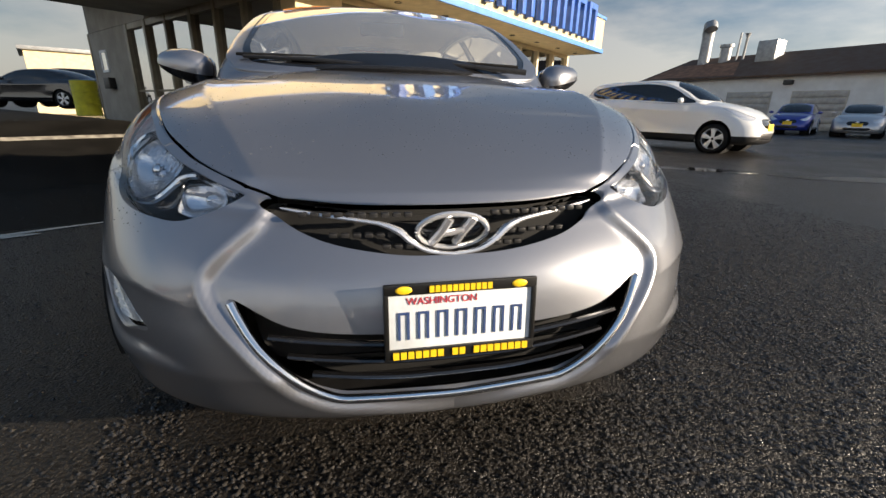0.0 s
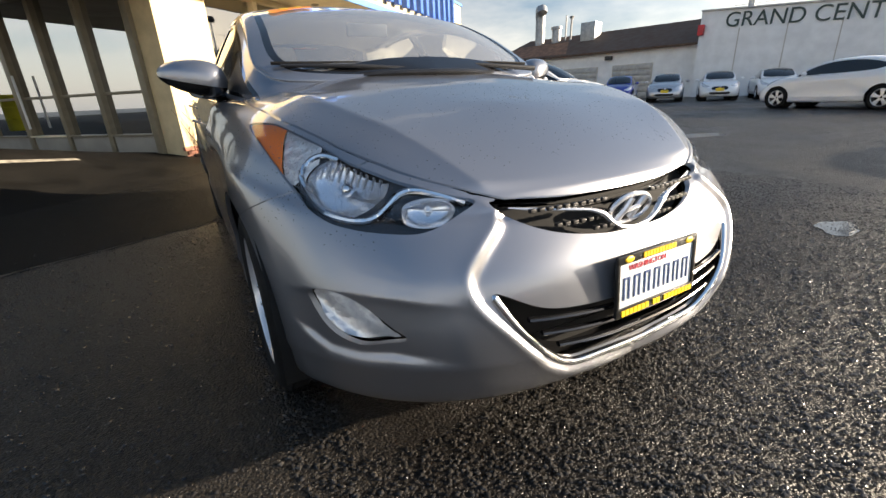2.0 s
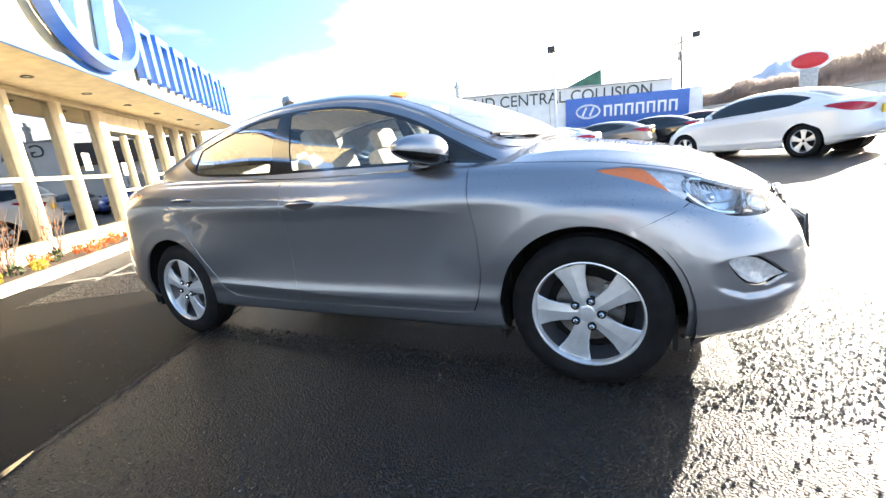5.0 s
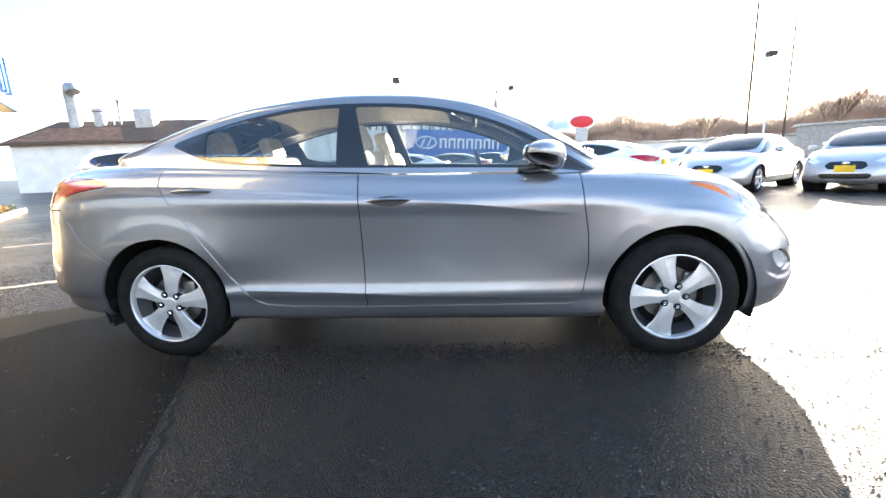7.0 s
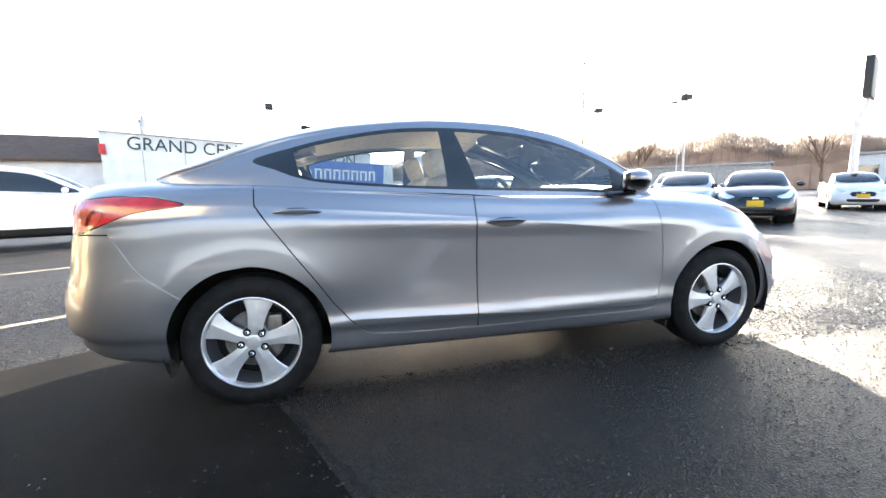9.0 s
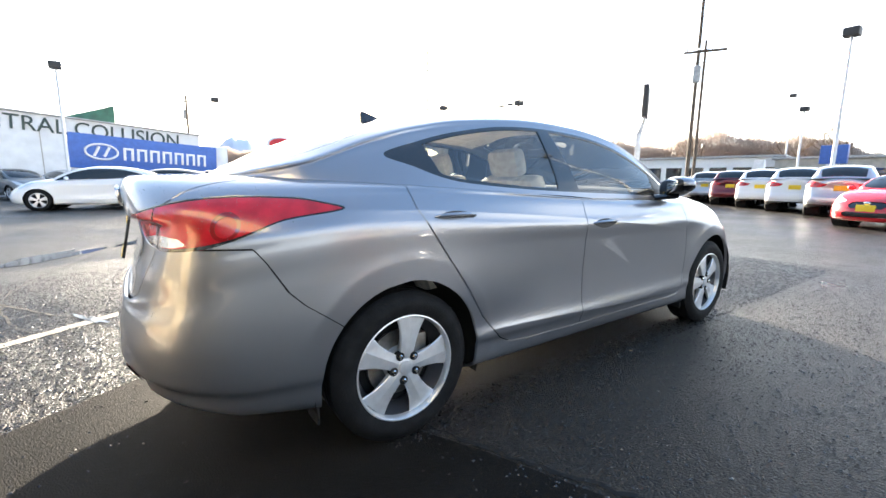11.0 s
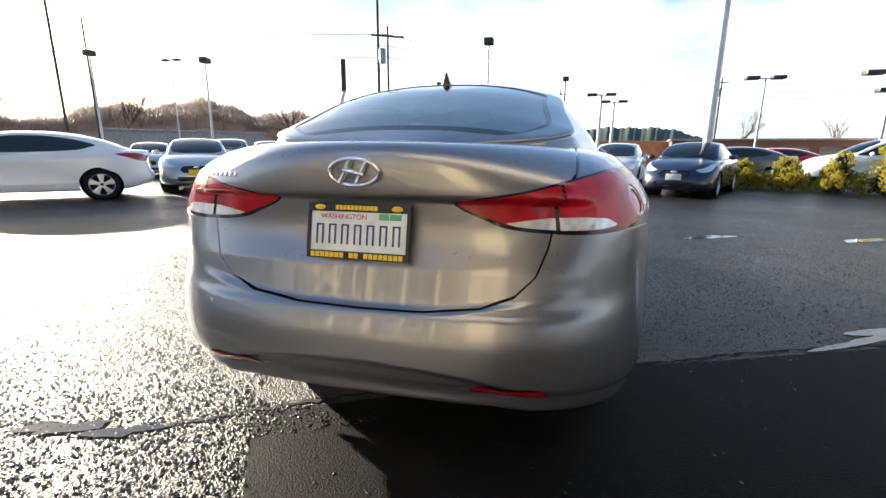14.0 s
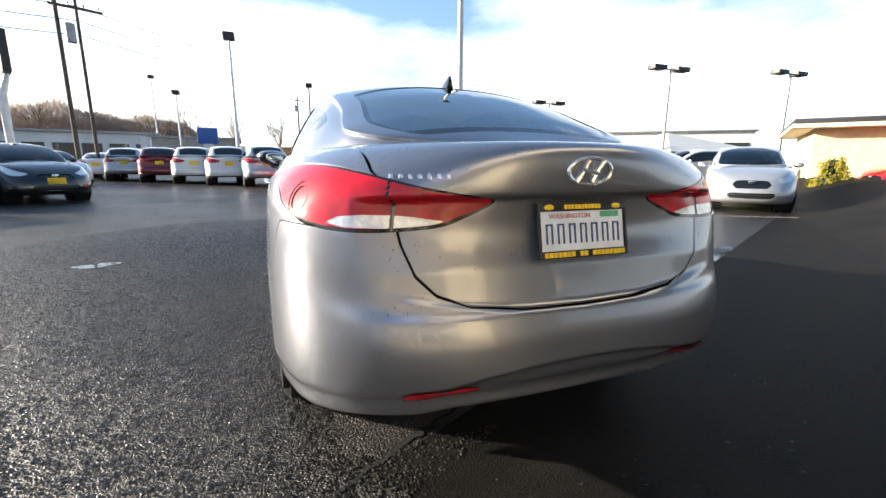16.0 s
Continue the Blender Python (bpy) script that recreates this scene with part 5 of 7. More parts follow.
TWIG = material("bare_brown_twigs", (0.15, 0.105, 0.075), 0.9, vary=0.35, scale=0.25)
HILL = material("wooded_hill", (0.045, 0.075, 0.06), 0.95, vary=0.35, scale=0.06, bump=0.6, bump_scale=0.5)
ORANGE_WALL = material("orange_wall", (0.74, 0.38, 0.17), 0.8, vary=0.12, scale=1.5)
WHITE_METAL = material("white_pole_paint", (0.75, 0.76, 0.77), 0.45, vary=0.08, scale=3)
LAMP_DARK = material("dark_lamp_head", (0.03, 0.03, 0.032), 0.5)
CANVAS = material("white_canvas", (0.78, 0.75, 0.68), 0.8, vary=0.05, scale=2)
BARREL = material("yellow_barrel_paint", (0.62, 0.60, 0.03), 0.5, vary=0.15, scale=6)
STONE = material("asphalt_stone", (0.045, 0.041, 0.037), 0.24, spec=0.5, vary=0.7, scale=40)


SMOOTH_ASPHALT = material("older_brown_asphalt", (0.013, 0.012, 0.0105), 0.6, spec=0.05, vary=0.35, scale=2.2, bump=0.55, bump_scale=160, vary_rough=0.12)


def ground_sheet():
    g = Geo()
    xs = sorted({-600, -200, -80, *range(-40, 81, 4), 150, 300, 800})
    ys = sorted({-800, -300, -150, *range(-80, 61, 4), 120, 300, 600})
    for y in ys:
        for x in xs:
            g.v.append((x, y, 0.0))
    n = len(xs)
    g.f = [(j * n + i, j * n + i + 1, (j + 1) * n + i + 1, (j + 1) * n + i) for j in range(len(ys) - 1) for i in range(n - 1)]
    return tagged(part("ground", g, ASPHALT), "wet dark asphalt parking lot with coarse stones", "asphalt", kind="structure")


GROUND = ground_sheet()


def flat_blob(name, cx, cy, rx, ry, turn, z, mat, label, seed, wob=.3, cat="puddle", n=48):
    """A flat patch with an uneven rim, like water on the ground."""
    r = random.Random(seed)
    ph = [r.uniform(0, 6.28) for _ in range(5)]
    v = [(cx, cy, z)]
    for k in range(n):
        a = 2 * math.pi * k / n
        q = 1 + wob * sum(math.sin((i + 2) * a + ph[i]) / (i + 2) for i in range(5))
        x, y = rx * q * math.cos(a), ry * q * math.sin(a)
        v.append((cx + x * math.cos(turn) - y * math.sin(turn), cy + x * math.sin(turn) + y * math.cos(turn), z))
    g = Geo().add(v, [(0, 1 + k, 1 + (k + 1) % n) for k in range(n)])
    return tagged(part(name, g, mat, smooth=False), label, cat, kind="structure")


flat_blob("puddle", 2.6, -1.77, .16, .12, .3, .004, WATER, "small shallow rain puddle on asphalt", 3)
flat_blob("puddle", -2.7, -2.9, .35, .10, .5, .004, WATER, "small shallow rain puddle on asphalt", 4)
for k, (px_, py_, pr, pw, pt) in enumerate(((-2.55, .43, .40, .045, .50), (-3.1, .12, .50, .11, .36), (-3.75, -.20, .46, .15, .62))):
    flat_blob("puddle", px_, py_, pr, pw, pt, .0040 + .0006 * k, WATER, "long shallow rain puddle on asphalt", 8 + 20 * k, .8)
flat_blob("puddle", -5.2, -3.5, .9, .12, .5, .004, WATER, "long shallow rain puddle on asphalt", 9, .5)
flat_blob("puddle", 5.4, 3.2, .8, .22, -.5, .004, WATER, "shallow rain puddle on asphalt", 5, .5)
flat_blob("puddle", 7.0, 2.0, 1.1, .2, -.4, .004, WATER, "shallow rain puddle on asphalt", 6, .5)
flat_blob("puddle", -1.6, 4.9, .5, .12, .5, .004, WATER, "shallow rain puddle on asphalt", 7, .5)


def painted_line(x0, y0, x1, y1, w=.10):
    d = Vector((x1 - x0, y1 - y0, 0))
    s = Vector((-d.y, d.x, 0)).normalized() * w / 2
    g = Geo().add([(x0 + s.x, y0 + s.y, .005), (x0 - s.x, y0 - s.y, .005), (x1 - s.x, y1 - s.y, .005), (x1 + s.x, y1 + s.y, .005)], [(0, 1, 2, 3)])
    return tagged(part("parking_line", g, LINE, smooth=False), "worn white painted parking line", "line", kind="structure")


for x0, y0, x1, y1 in ((-.1, 5.25, 2.2, 1.9), (2.9, 6.9, 4.9, 3.9), (.0, 4.75, .85, 5.45), (-6.8, -3.2, -10.2, -1.4), (-8.2, -6.0, -11.5, -4.4), (5.6, 8.5, 7.2, 5.9)):
    painted_line(x0, y0, x1, y1)


def crack(points, seed, w=.011):
    """A ragged open joint in the asphalt, with water standing in it here and there."""
    r = random.Random(seed)
    pts = smooth_loop([(x, y, 0) for x, y in points], 14, False)
    g = Geo()
    for k, p in enumerate(pts):
        a, b = Vector(pts[max(k - 1, 0)]), Vector(pts[min(k + 1, len(pts) - 1)])
        s = Vector((-(b - a).y, (b - a).x, 0)).normalized()
        o, q = r.uniform(-.014, .014), w * r.uniform(.35, 1.3)
        g.v += [(p[0] + s.x * (o + q), p[1] + s.y * (o + q), .0035), (p[0] + s.x * (o - q), p[1] + s.y * (o - q), .0035)]
    g.f = [(2 * k, 2 * k + 1, 2 * k + 3, 2 * k + 2) for k in range(len(pts) - 1)]
    tagged(part("asphalt_crack", g, VOID, smooth=False), "ragged dark crack across the asphalt", "crack", kind="structure")
    return pts


joint = crack(((-4.2, -.1), (-2.6, .5), (-1.7, .85), (-1.12, 1.12), (-.55, 1.36), (.2, 1.75), (.6, 1.98), (1.05, 2.24), (1.5, 2.3), (2.4, 2.98), (4.2, 4.1)), 41)
crack(((1.39, 2.6), (2.0, 3.0), (3.4, 3.2), (5.5, 2.6)), 42, .008)
for k, i in enumerate((96, 104, 118)):
    if i < len(joint):
        flat_blob("puddle", joint[i][0] + .03, joint[i][1] + .02, .11 + .05 * (k % 3), .035, .45, .0055, WATER, "thin water standing in the asphalt joint", 60 + k, .5, n=24)
tagged(part("asphalt_patch", Geo().add([(-12, -4.2, .002), (-2.6, .53, .002), (-1.12, 1.14, .002), (.6, 2.0, .002), (-.3, 3.4, .002), (-2.4, 7.6, .002), (-12, 7.6, .002)], [tuple(range(7))]), SMOOTH_ASPHALT, smooth=False), "older smoother brownish asphalt stretch", "asphalt", kind="structure")


# ---- showroom building ----
TURN = 40.0
SHOP = Matrix.Translation((-3.60, 4.29, 0)) @ Matrix.Rotation(radians(TURN), 4, "Z")


def showroom():
    b = thing("showroom_building", "cream car showroom with big windows and a deep fascia canopy", "building", SHOP)
    wall = lambda nm, *a, mat=CREAM, bev=.02, lab="": part(nm, Geo().box(*a, bev), mat, b, lab)
    # plinth, pillars and head of the window front
    wall("plinth", 10.2, .06, .20, 11.9, .24, .40)
    wall("pier", 3.75, .18, 1.5, 1.10, .72, 3.0, lab="cream pier, paint peeling at its foot")
    for k in range(6):
        for j in range(3):
            part("brick", Geo().box(3.25 + k * .2 + (j % 2) * .06, -.20, .06 + j * .075, .185, .06, .066, .006), BRICK, b)
    wall("window_head", 10.2, .06, 2.96, 11.9, .26, .10)
    stops = [4.3, 5.7, 7.1, 8.6, 10.7, 12.0, 13.3, 14.6, 16.0]
    for k, u in enumerate(stops):
        wide = .30 if u in (8.6, 10.7) else .13
        wall("mullion", u, .02, 1.65, wide, .22, 2.52, mat=CREAM_TRIM, bev=.01)
    for a, c in zip(stops, stops[1:]):
        if a == 8.6:
            continue
        wall("window_rail", (a + c) / 2, .04, 1.46, c - a - .13, .10, .07, mat=CREAM_TRIM, bev=.008)
        w = part("window", Geo().box((a + c) / 2, .05, .93, c - a - .12, .012, 1.00), WINDOW_GLASS, b, "large clear shop window pane")
        part("pane", Geo().box((a + c) / 2, .05, 2.20, c - a - .12, .012, 1.42), WINDOW_GLASS, b, "large clear shop window pane")
    # glazed double door
    d = part("door", Geo().box(9.65, .03, 2.72, 1.8, .14, .42, .01).box(8.80, .03, 1.45, .09, .12, 2.5, .01).box(10.50, .03, 1.45, .09, .12, 2.5, .01).box(9.65, .03, 1.3, .10, .12, 2.3, .01)
             .box(9.22, .03, .26, .76, .10, .20, .01).box(10.08, .03, .26, .76, .10, .20, .01).box(9.22, .03, 1.1, .76, .08, .06, .01).box(10.08, .03, 1.1, .76, .08, .06, .01), CREAM_TRIM, b, "cream framed glazed double door")
    part("pane", Geo().box(9.22, .05, 1.3, .76, .012, 2.2), WINDOW_GLASS, d)
    part("pane", Geo().box(10.08, .05, 1.3, .76, .012, 2.2), WINDOW_GLASS, d)
    part("handle", Geo().tube([(9.55, -.06, .9), (9.55, -.06, 1.4)], .014), STEEL, d)
    # canopy: soffit, fascia, blue edge
    c = part("canopy", Geo().box(7.6, .10, 3.06, 16.8, 3.0, .09, .01), CREAM, b, "deep canopy with cream fascia and blue edges")
    part("fascia", Geo().box(7.6, -1.33, 3.66, 16.8, .14, 1.12, .01), CREAM, c, "cream fascia boards")
    part("fascia_end", Geo().box(15.93, .1, 3.66, .14, 2.9, 1.12, .01), CREAM, c)
    part("lower_edge", Geo().box(7.6, -1.425, 3.09, 16.9, .07, .15, .012), SKY_BLUE, c, "light blue edge strip")
    part("upper_edge", Geo().box(7.6, -1.425, 4.22, 16.9, .07, .09, .012), SKY_BLUE, c, "light blue edge strip")
    part("end_edge", Geo().box(16.03, .1, 3.09, .06, 3.0, .15, .012), SKY_BLUE, c)
    part("end_edge", Geo().box(16.03, .1, 4.22, .06, 3.0, .09, .012), SKY_BLUE, c)
    part("canopy_roof", Geo().box(7.6, .1, 4.18, 16.6, 2.8, .05), STEEL, c)
    for k in range(10):
        part("downlight", Geo().lathe([(3.008, .085), (3.000, .09), (3.000, .07), (3.03, .06)], 16, axis="z", m=Matrix.Translation((.5 + k * 1.65, -.62, .0))), LAMP_DARK, c)
    # block behind
    wall("upper_wall", 9.7, 3.4, 3.5, 12.6, 6.6, .9, mat=CREAM)
    part("back_wall", Geo().box(9.7, 7.2, 1.5, 12.9, .2, 3.0), GREY_WALL, b)
    part("side_wall", Geo().box(16.0, 3.7, 1.6, .2, 7.0, 3.2), CREAM, b)
    part("showroom_floor", Geo().box(9.7, 3.6, .36, 12.5, 6.9, .06), SHOW_FLOOR, b)
    part("showroom_ceiling", Geo().box(9.7, 3.6, 3.0, 12.5, 6.9, .05), WHITE_WALL, b)
    # glazed entrance side running back from the pier, in the canopy's shade
    face, foot = 3.21, .25
    posts = (.10, 1.3, 2.5, 3.7, 5.1, 6.45, 7.85)
    for d, w in zip(posts, (.14, .12, .12, .16, .12, .16, .20)):
        part("mullion", Geo().box(face, foot + d, 1.52, .18, w, 3.0, .01), ENTRANCE_FRAME, b, "brown metal mullion")
    for k, (p, q) in enumerate(zip(posts, posts[1:])):
        mid, wide = foot + (p + q) / 2, q - p - .12
        part("pane", Geo().box(face + .02, mid, 1.66, .012, wide, 2.42), ENTRANCE_GLASS, b, "reflecting entrance window pane")
        part("window_rail", Geo().box(face, mid, 1.20, .07, wide, .05, .006), ENTRANCE_FRAME, b)
        part("sill_wall", Geo().box(face + .02, mid, .22, .16, wide, .46, .01), TAUPE_WALL, b)
        part("window_sill", Geo().box(face - .02, mid, .465, .20, wide, .03, .006), CREAM_TRIM if k == 2 else ENTRANCE_FRAME, b)
        part("header", Geo().box(face, mid, 2.94, .14, wide, .16, .01), ENTRANCE_FRAME, b)
    part("door_pull", Geo().tube([(face - .16, foot + 3.46, .62), (face - .16, foot + 3.46, 1.62)], .022), WHITE_METAL, b, "white door pull")
    part("end_wall", Geo().box(face + .04, foot + 9.62, 1.52, .20, 3.36, 3.0, .01), TAUPE_WALL, b, "taupe end wall with a small window")
    part("corner_post", Geo().box(face, foot + 11.36, 1.52, .16, .14, 3.0, .02), ENTRANCE_FRAME, b)
    w = part("small_window", Geo().box(face - .06, foot + 10.2, 1.82, .06, .62, .08, .01).box(face - .06, foot + 10.2, 2.42, .06, .62, .08, .01).box(face - .06, foot + 9.93, 2.12, .06, .08, .52, .01).box(face - .06, foot + 10.47, 2.12, .06, .08, .52, .01), SIGN_WHITE, b, "small white framed window")
    part("pane", Geo().box(face - .065, foot + 10.2, 2.12, .012, .48, .54), ENTRANCE_GLASS, w)
    part("letter_box", Geo().box(face - .16, foot + 9.8, 1.44, .20, .50, .34, .02), BLACK, b)
    part("back_wall", Geo().box(9.7, 11.55, 2.0, 12.9, .2, 4.0), GREY_WALL, b)
    part("parapet", Geo().box(face + .05, 9.08, 3.54, .22, 4.94, 1.02), TAUPE_WALL, b)
    part("canopy_deck", Geo().box(1.6, 3.3, 3.06, 5.4, 5.6, .08), GREY_WALL, b, "canopy deck over the drive")
    part("roof", Geo().box(8.5, 6.6, 4.05, 15.2, 10.2, .12), ROOF_BROWN, b)
    # soil bed and kerb before the windows
    return b


SHOWROOM = showroom()


def apron():
    """The pavement that rises towards the entrance and the drive beyond it."""
    h = lambda u: .16 + .17 * max(0, min(2.6, 3.0 - u))
    g = Geo()
    us = [3.19, 3.0, 2.4, 1.8, 1.2, .6, .4, -2, -6, -12, -20]
    for u in us:
        for y, k in ((-1.75, -.01), (-1.2, .10), (-.6, .34), (0, .66), (.56, 1), (3, 1), (12, 1), (26, 1)):
            g.v.append((u, y, max(h(u) * k, -.004)))
    g.f = [(i * 8 + j, i * 8 + j + 1, i * 8 + j + 9, i * 8 + j + 8) for i in range(len(us) - 1) for j in range(7)]
    tagged(part("entrance_apron", g, SMOOTH_ASPHALT, at=SHOP), "brownish asphalt apron rising to the entrance", "apron", kind="structure")
    ln = Geo()
    for u in (1.58, 1.2, .6, .4, -2, -6, -9):
        for y in (-.05, .06):
            k = .66 + (y * .34 / .56 if y > 0 else y * .32 / .6)
            ln.v.append((u, y, h(u) * k + .008))
    ln.f = [(2 * i, 2 * i + 1, 2 * i + 3, 2 * i + 2) for i in range(6)]
    tagged(part("parking_line", ln, LINE, smooth=False, at=SHOP), "worn white painted parking line", "line", kind="structure")


apron()


def paper_notice(u, z, w, h, mat, label):
    t = thing("paper_notice", label, "notice", SHOP @ Matrix.Translation((u, .035, z)), "notices in the shop windows")
    part("sheet", Geo().box(0, 0, 0, w, .004, h), mat, t)
    part("print_block", Geo().box(0, -.004, h * .24, w * .7, .003, h * .2), SKY_BLUE, t)
    part("print_block", Geo().box(0, -.004, -h * .16, w * .6, .003, h * .12), GREY_WALL, t)


paper_notice(7.75, 1.78, .26, .36, SIGN_WHITE, "white paper notice behind the shop window")
paper_notice(9.30, 1.62, .22, .30, SIGN_WHITE, "small white notice on the glazed door")
paper_notice(12.6, 1.80, .26, .36, SIGN_WHITE, "white paper notice behind the shop window")


def desk(u, y):
    """A sales desk with a chair and a screen, seen dimly through the glass."""
    t = thing("sales_desk", "pale wooden sales desk inside the showroom", "desk", SHOP @ Matrix.Translation((u, y, .39)), "desks in the showroom")
    part("desktop", Geo().box(0, 0, .73, 1.5, .75, .035, .008), CANVAS, t)
    for dx in (-.70, .70):
        part("side_panel", Geo().box(dx, 0, .355, .03, .68, .71), CANVAS, t)
    part("front_panel", Geo().box(0, -.30, .42, 1.37, .02, .5), CREAM_TRIM, t)
    c = thing("office_chair", "dark padded office chair at a showroom desk", "chair", SHOP @ Matrix.Translation((u + .1, y + .75, .39)), "chairs in the showroom")
    part("seat", Geo().box(0, 0, .46, .48, .46, .08, .03), DASH, c)
    part("backrest", Geo().box(0, .23, .80, .44, .07, .55, .03), DASH, c)
    part("post", Geo().tube([(0, 0, .06), (0, 0, .44)], .03), STEEL, c)
    for k in range(5):
        a = 2 * math.pi * k / 5
        part("leg", Geo().tube([(0, 0, .07), (.28 * math.cos(a), .28 * math.sin(a), .03)], [.025, .02], 6), STEEL, c)
    m = thing("computer_screen", "dark flat computer screen on a showroom desk", "screen", SHOP @ Matrix.Translation((u - .35, y + .1, 1.14)), "screens in the showroom")
    part("panel", Geo().box(0, 0, .25, .5, .03, .30, .008), LAMP_DARK, m)
    part("stand", Geo().box(0, .02, .06, .06, .04, .14, .005).box(0, .02, .006, .22, .16, .012, .003), LAMP_DARK, m)


for u, y in ((5.3, 2.4), (7.8, 2.9), (11.6, 2.5), (14.2, 2.8)):
    desk(u, y)


def planter():
    p = thing("planter_bed", "low planter bed with rust-red leaves behind a concrete kerb", "planter", SHOP, kind="structure")
    for k in range(9):
        part("kerb_stone", Geo().box(3.45 + k * 1.45, -1.08, .075, 1.43, .16, .15, .025), CONCRETE, p)
    part("bed", Geo().box(9.6, -.55, .05, 12.6, .94, .12, .02), SOIL, p)
    return p


planter()


def leaf_cluster(n, size, spread, seed, flat=1.0, centre=(0, 0, 0)):
    """Many small bent leaves inside a rough ball."""
    r = random.Random(seed)
    g = Geo()
    for _ in range(n):
        a, e, q = r.uniform(0, 6.283), math.asin(r.uniform(-1, 1)), r.uniform(.35, 1) ** .6
        p = Vector((centre[0] + spread[0] * q * math.cos(e) * math.cos(a), centre[1] + spread[1] * q * math.cos(e) * math.sin(a), centre[2] + spread[2] * q * math.sin(e) * flat))
        m = Matrix.Translation(p) @ Euler((r.uniform(0, 6.3), r.uniform(0, 6.3), r.uniform(0, 6.3))).to_matrix().to_4x4()
        s = size * r.uniform(.6, 1.4)
        g.add([(-s, 0, 0), (0, -s * .45, s * .1), (s, 0, 0), (0, s * .45, s * .1)], [(0, 1, 2), (0, 2, 3)], m)
    return g


rb = random.Random(11)
for k in range(34):
    u = 3.4 + k * .37 + rb.uniform(-.1, .1)
    size = rb.uniform(.10, .17)
    col = rb.choice((LEAF_RUST, LEAF_RUST, STICKER, LEAF_GREEN, LEAF_DARK))
    ob = part("bedding_plant", leaf_cluster(70, .035, (size, size, size * .8), 100 + k), col, None, smooth=False, at=SHOP @ Matrix.Translation((u, -.62 + rb.uniform(-.28, .25), .11 + size * .62)))
    tagged(ob, "small low bedding plant with reddish autumn leaves", "plant", "bedding plants by the showroom")


def climber(u, seed):
    """A bare rambling shrub at the pier."""
    r = random.Random(seed)
    t = thing("bare_shrub", "leafless reddish shrub growing up the cream pier", "shrub", SHOP @ Matrix.Translation((u, -.33, .0)), "bare shrubs")
    g = Geo()
    for k in range(16):
        p, pts = Vector((r.uniform(-.12, .12), r.uniform(-.08, .06), .04)), []
        d = Vector((r.uniform(-.35, .35), r.uniform(-.12, .12), 1)).normalized()
        for i in range(9):
            pts.append(tuple(p))
            d = (d + Vector((r.uniform(-.3, .3), r.uniform(-.14, .10), r.uniform(-.05, .2)))).normalized()
            p = p + d * r.uniform(.08, .17)
        g.tube(pts, [.008 * (1 - i / 10) + .0015 for i in range(9)], 5)
    part("branch_mass", g, TWIG, t)
    part("leaves", leaf_cluster(40, .03, (.3, .14, .5), seed + 1, centre=(0, 0, .55)), LEAF_RUST, t, smooth=False)


climber(3.55, 21)
climber(4.15, 22)
climber(5.3, 23)


def fascia_sign():
    s = thing("fascia_oval_sign", "large blue oval emblem sign on the cream fascia", "sign", SHOP @ Matrix.Translation((5.78, -1.50, 3.98)))
    ring = [(1.38 * math.cos(a), 0, .86 * math.sin(a)) for a in np.linspace(0, 2 * math.pi, 65)]
    g = Geo()
    v, f = [], []
    for k, a in enumerate(np.linspace(0, 2 * math.pi, 64, endpoint=False)):
        for q, y in ((1, .0), (1, -.22), (.86, -.24), (.86, .0)):
            v.append((1.40 * (q if q == 1 else .885) * math.cos(a), y, .88 * (q if q == 1 else .82) * math.sin(a)))
    for k in range(64):
        for j in range(4):
            f.append((k * 4 + j, ((k + 1) % 64) * 4 + j, ((k + 1) % 64) * 4 + (j + 1) % 4, k * 4 + (j + 1) % 4))
    part("ring", g.add(v, f), BLUE_PAINT, s, smooth=False)
    bar = Geo()
    for x in (-.46, .46):
        bar.prism([(x - .34, -.60), (x + .02, -.62), (x + .34, .60), (x - .02, .62)], .02, .20, Matrix.Rotation(math.pi / 2, 4, "X"))
    part("slanted_bar", bar, SKY_BLUE, s, smooth=False)
    part("back_plate", Geo().ball((0, .05, 0), (1.25, .03, .74), 40, 8), CREAM_TRIM, s)
    for k in range(7):
        x = 7.90 + k * 1.055
        m = thing("fascia_mark", "upright blue block letters drawn as plain bars", "sign", SHOP @ Matrix.Translation((x, -1.42, 3.30)), "fascia marks")
        for dx in (-.28, .28):
            part("bar", Geo().box(dx, -.10, .56, .20, .17, 1.12, .015), BLUE_PAINT, m)
        part("bar", Geo().box(0, -.10, 1.03, .38, .17, .18, .012), BLUE_PAINT, m)


fascia_sign()


def barrel(x, y, z):
    t = thing("barrel", "yellow steel drum standing by the wall", "barrel", Matrix.Translation((x, y, z)))
    part("drum", Geo().lathe([(.0, .27), (.01, .29), (.28, .285), (.29, .298), (.31, .298), (.32, .285), (.58, .285), (.59, .298), (.61, .298), (.62, .285), (.87, .285), (.88, .295), (.89, .27), (.87, .0005)], 32, axis="z"), BARREL, t)


barrel(-7.04, 10.98, .5)

# ---- body shop across the lot ----
WALL_TURN = math.atan2(-18.3, 5.1)
SHED = Matrix.Translation((29.1, 15.3, 0)) @ Matrix.Rotation(WALL_TURN, 4, "Z")


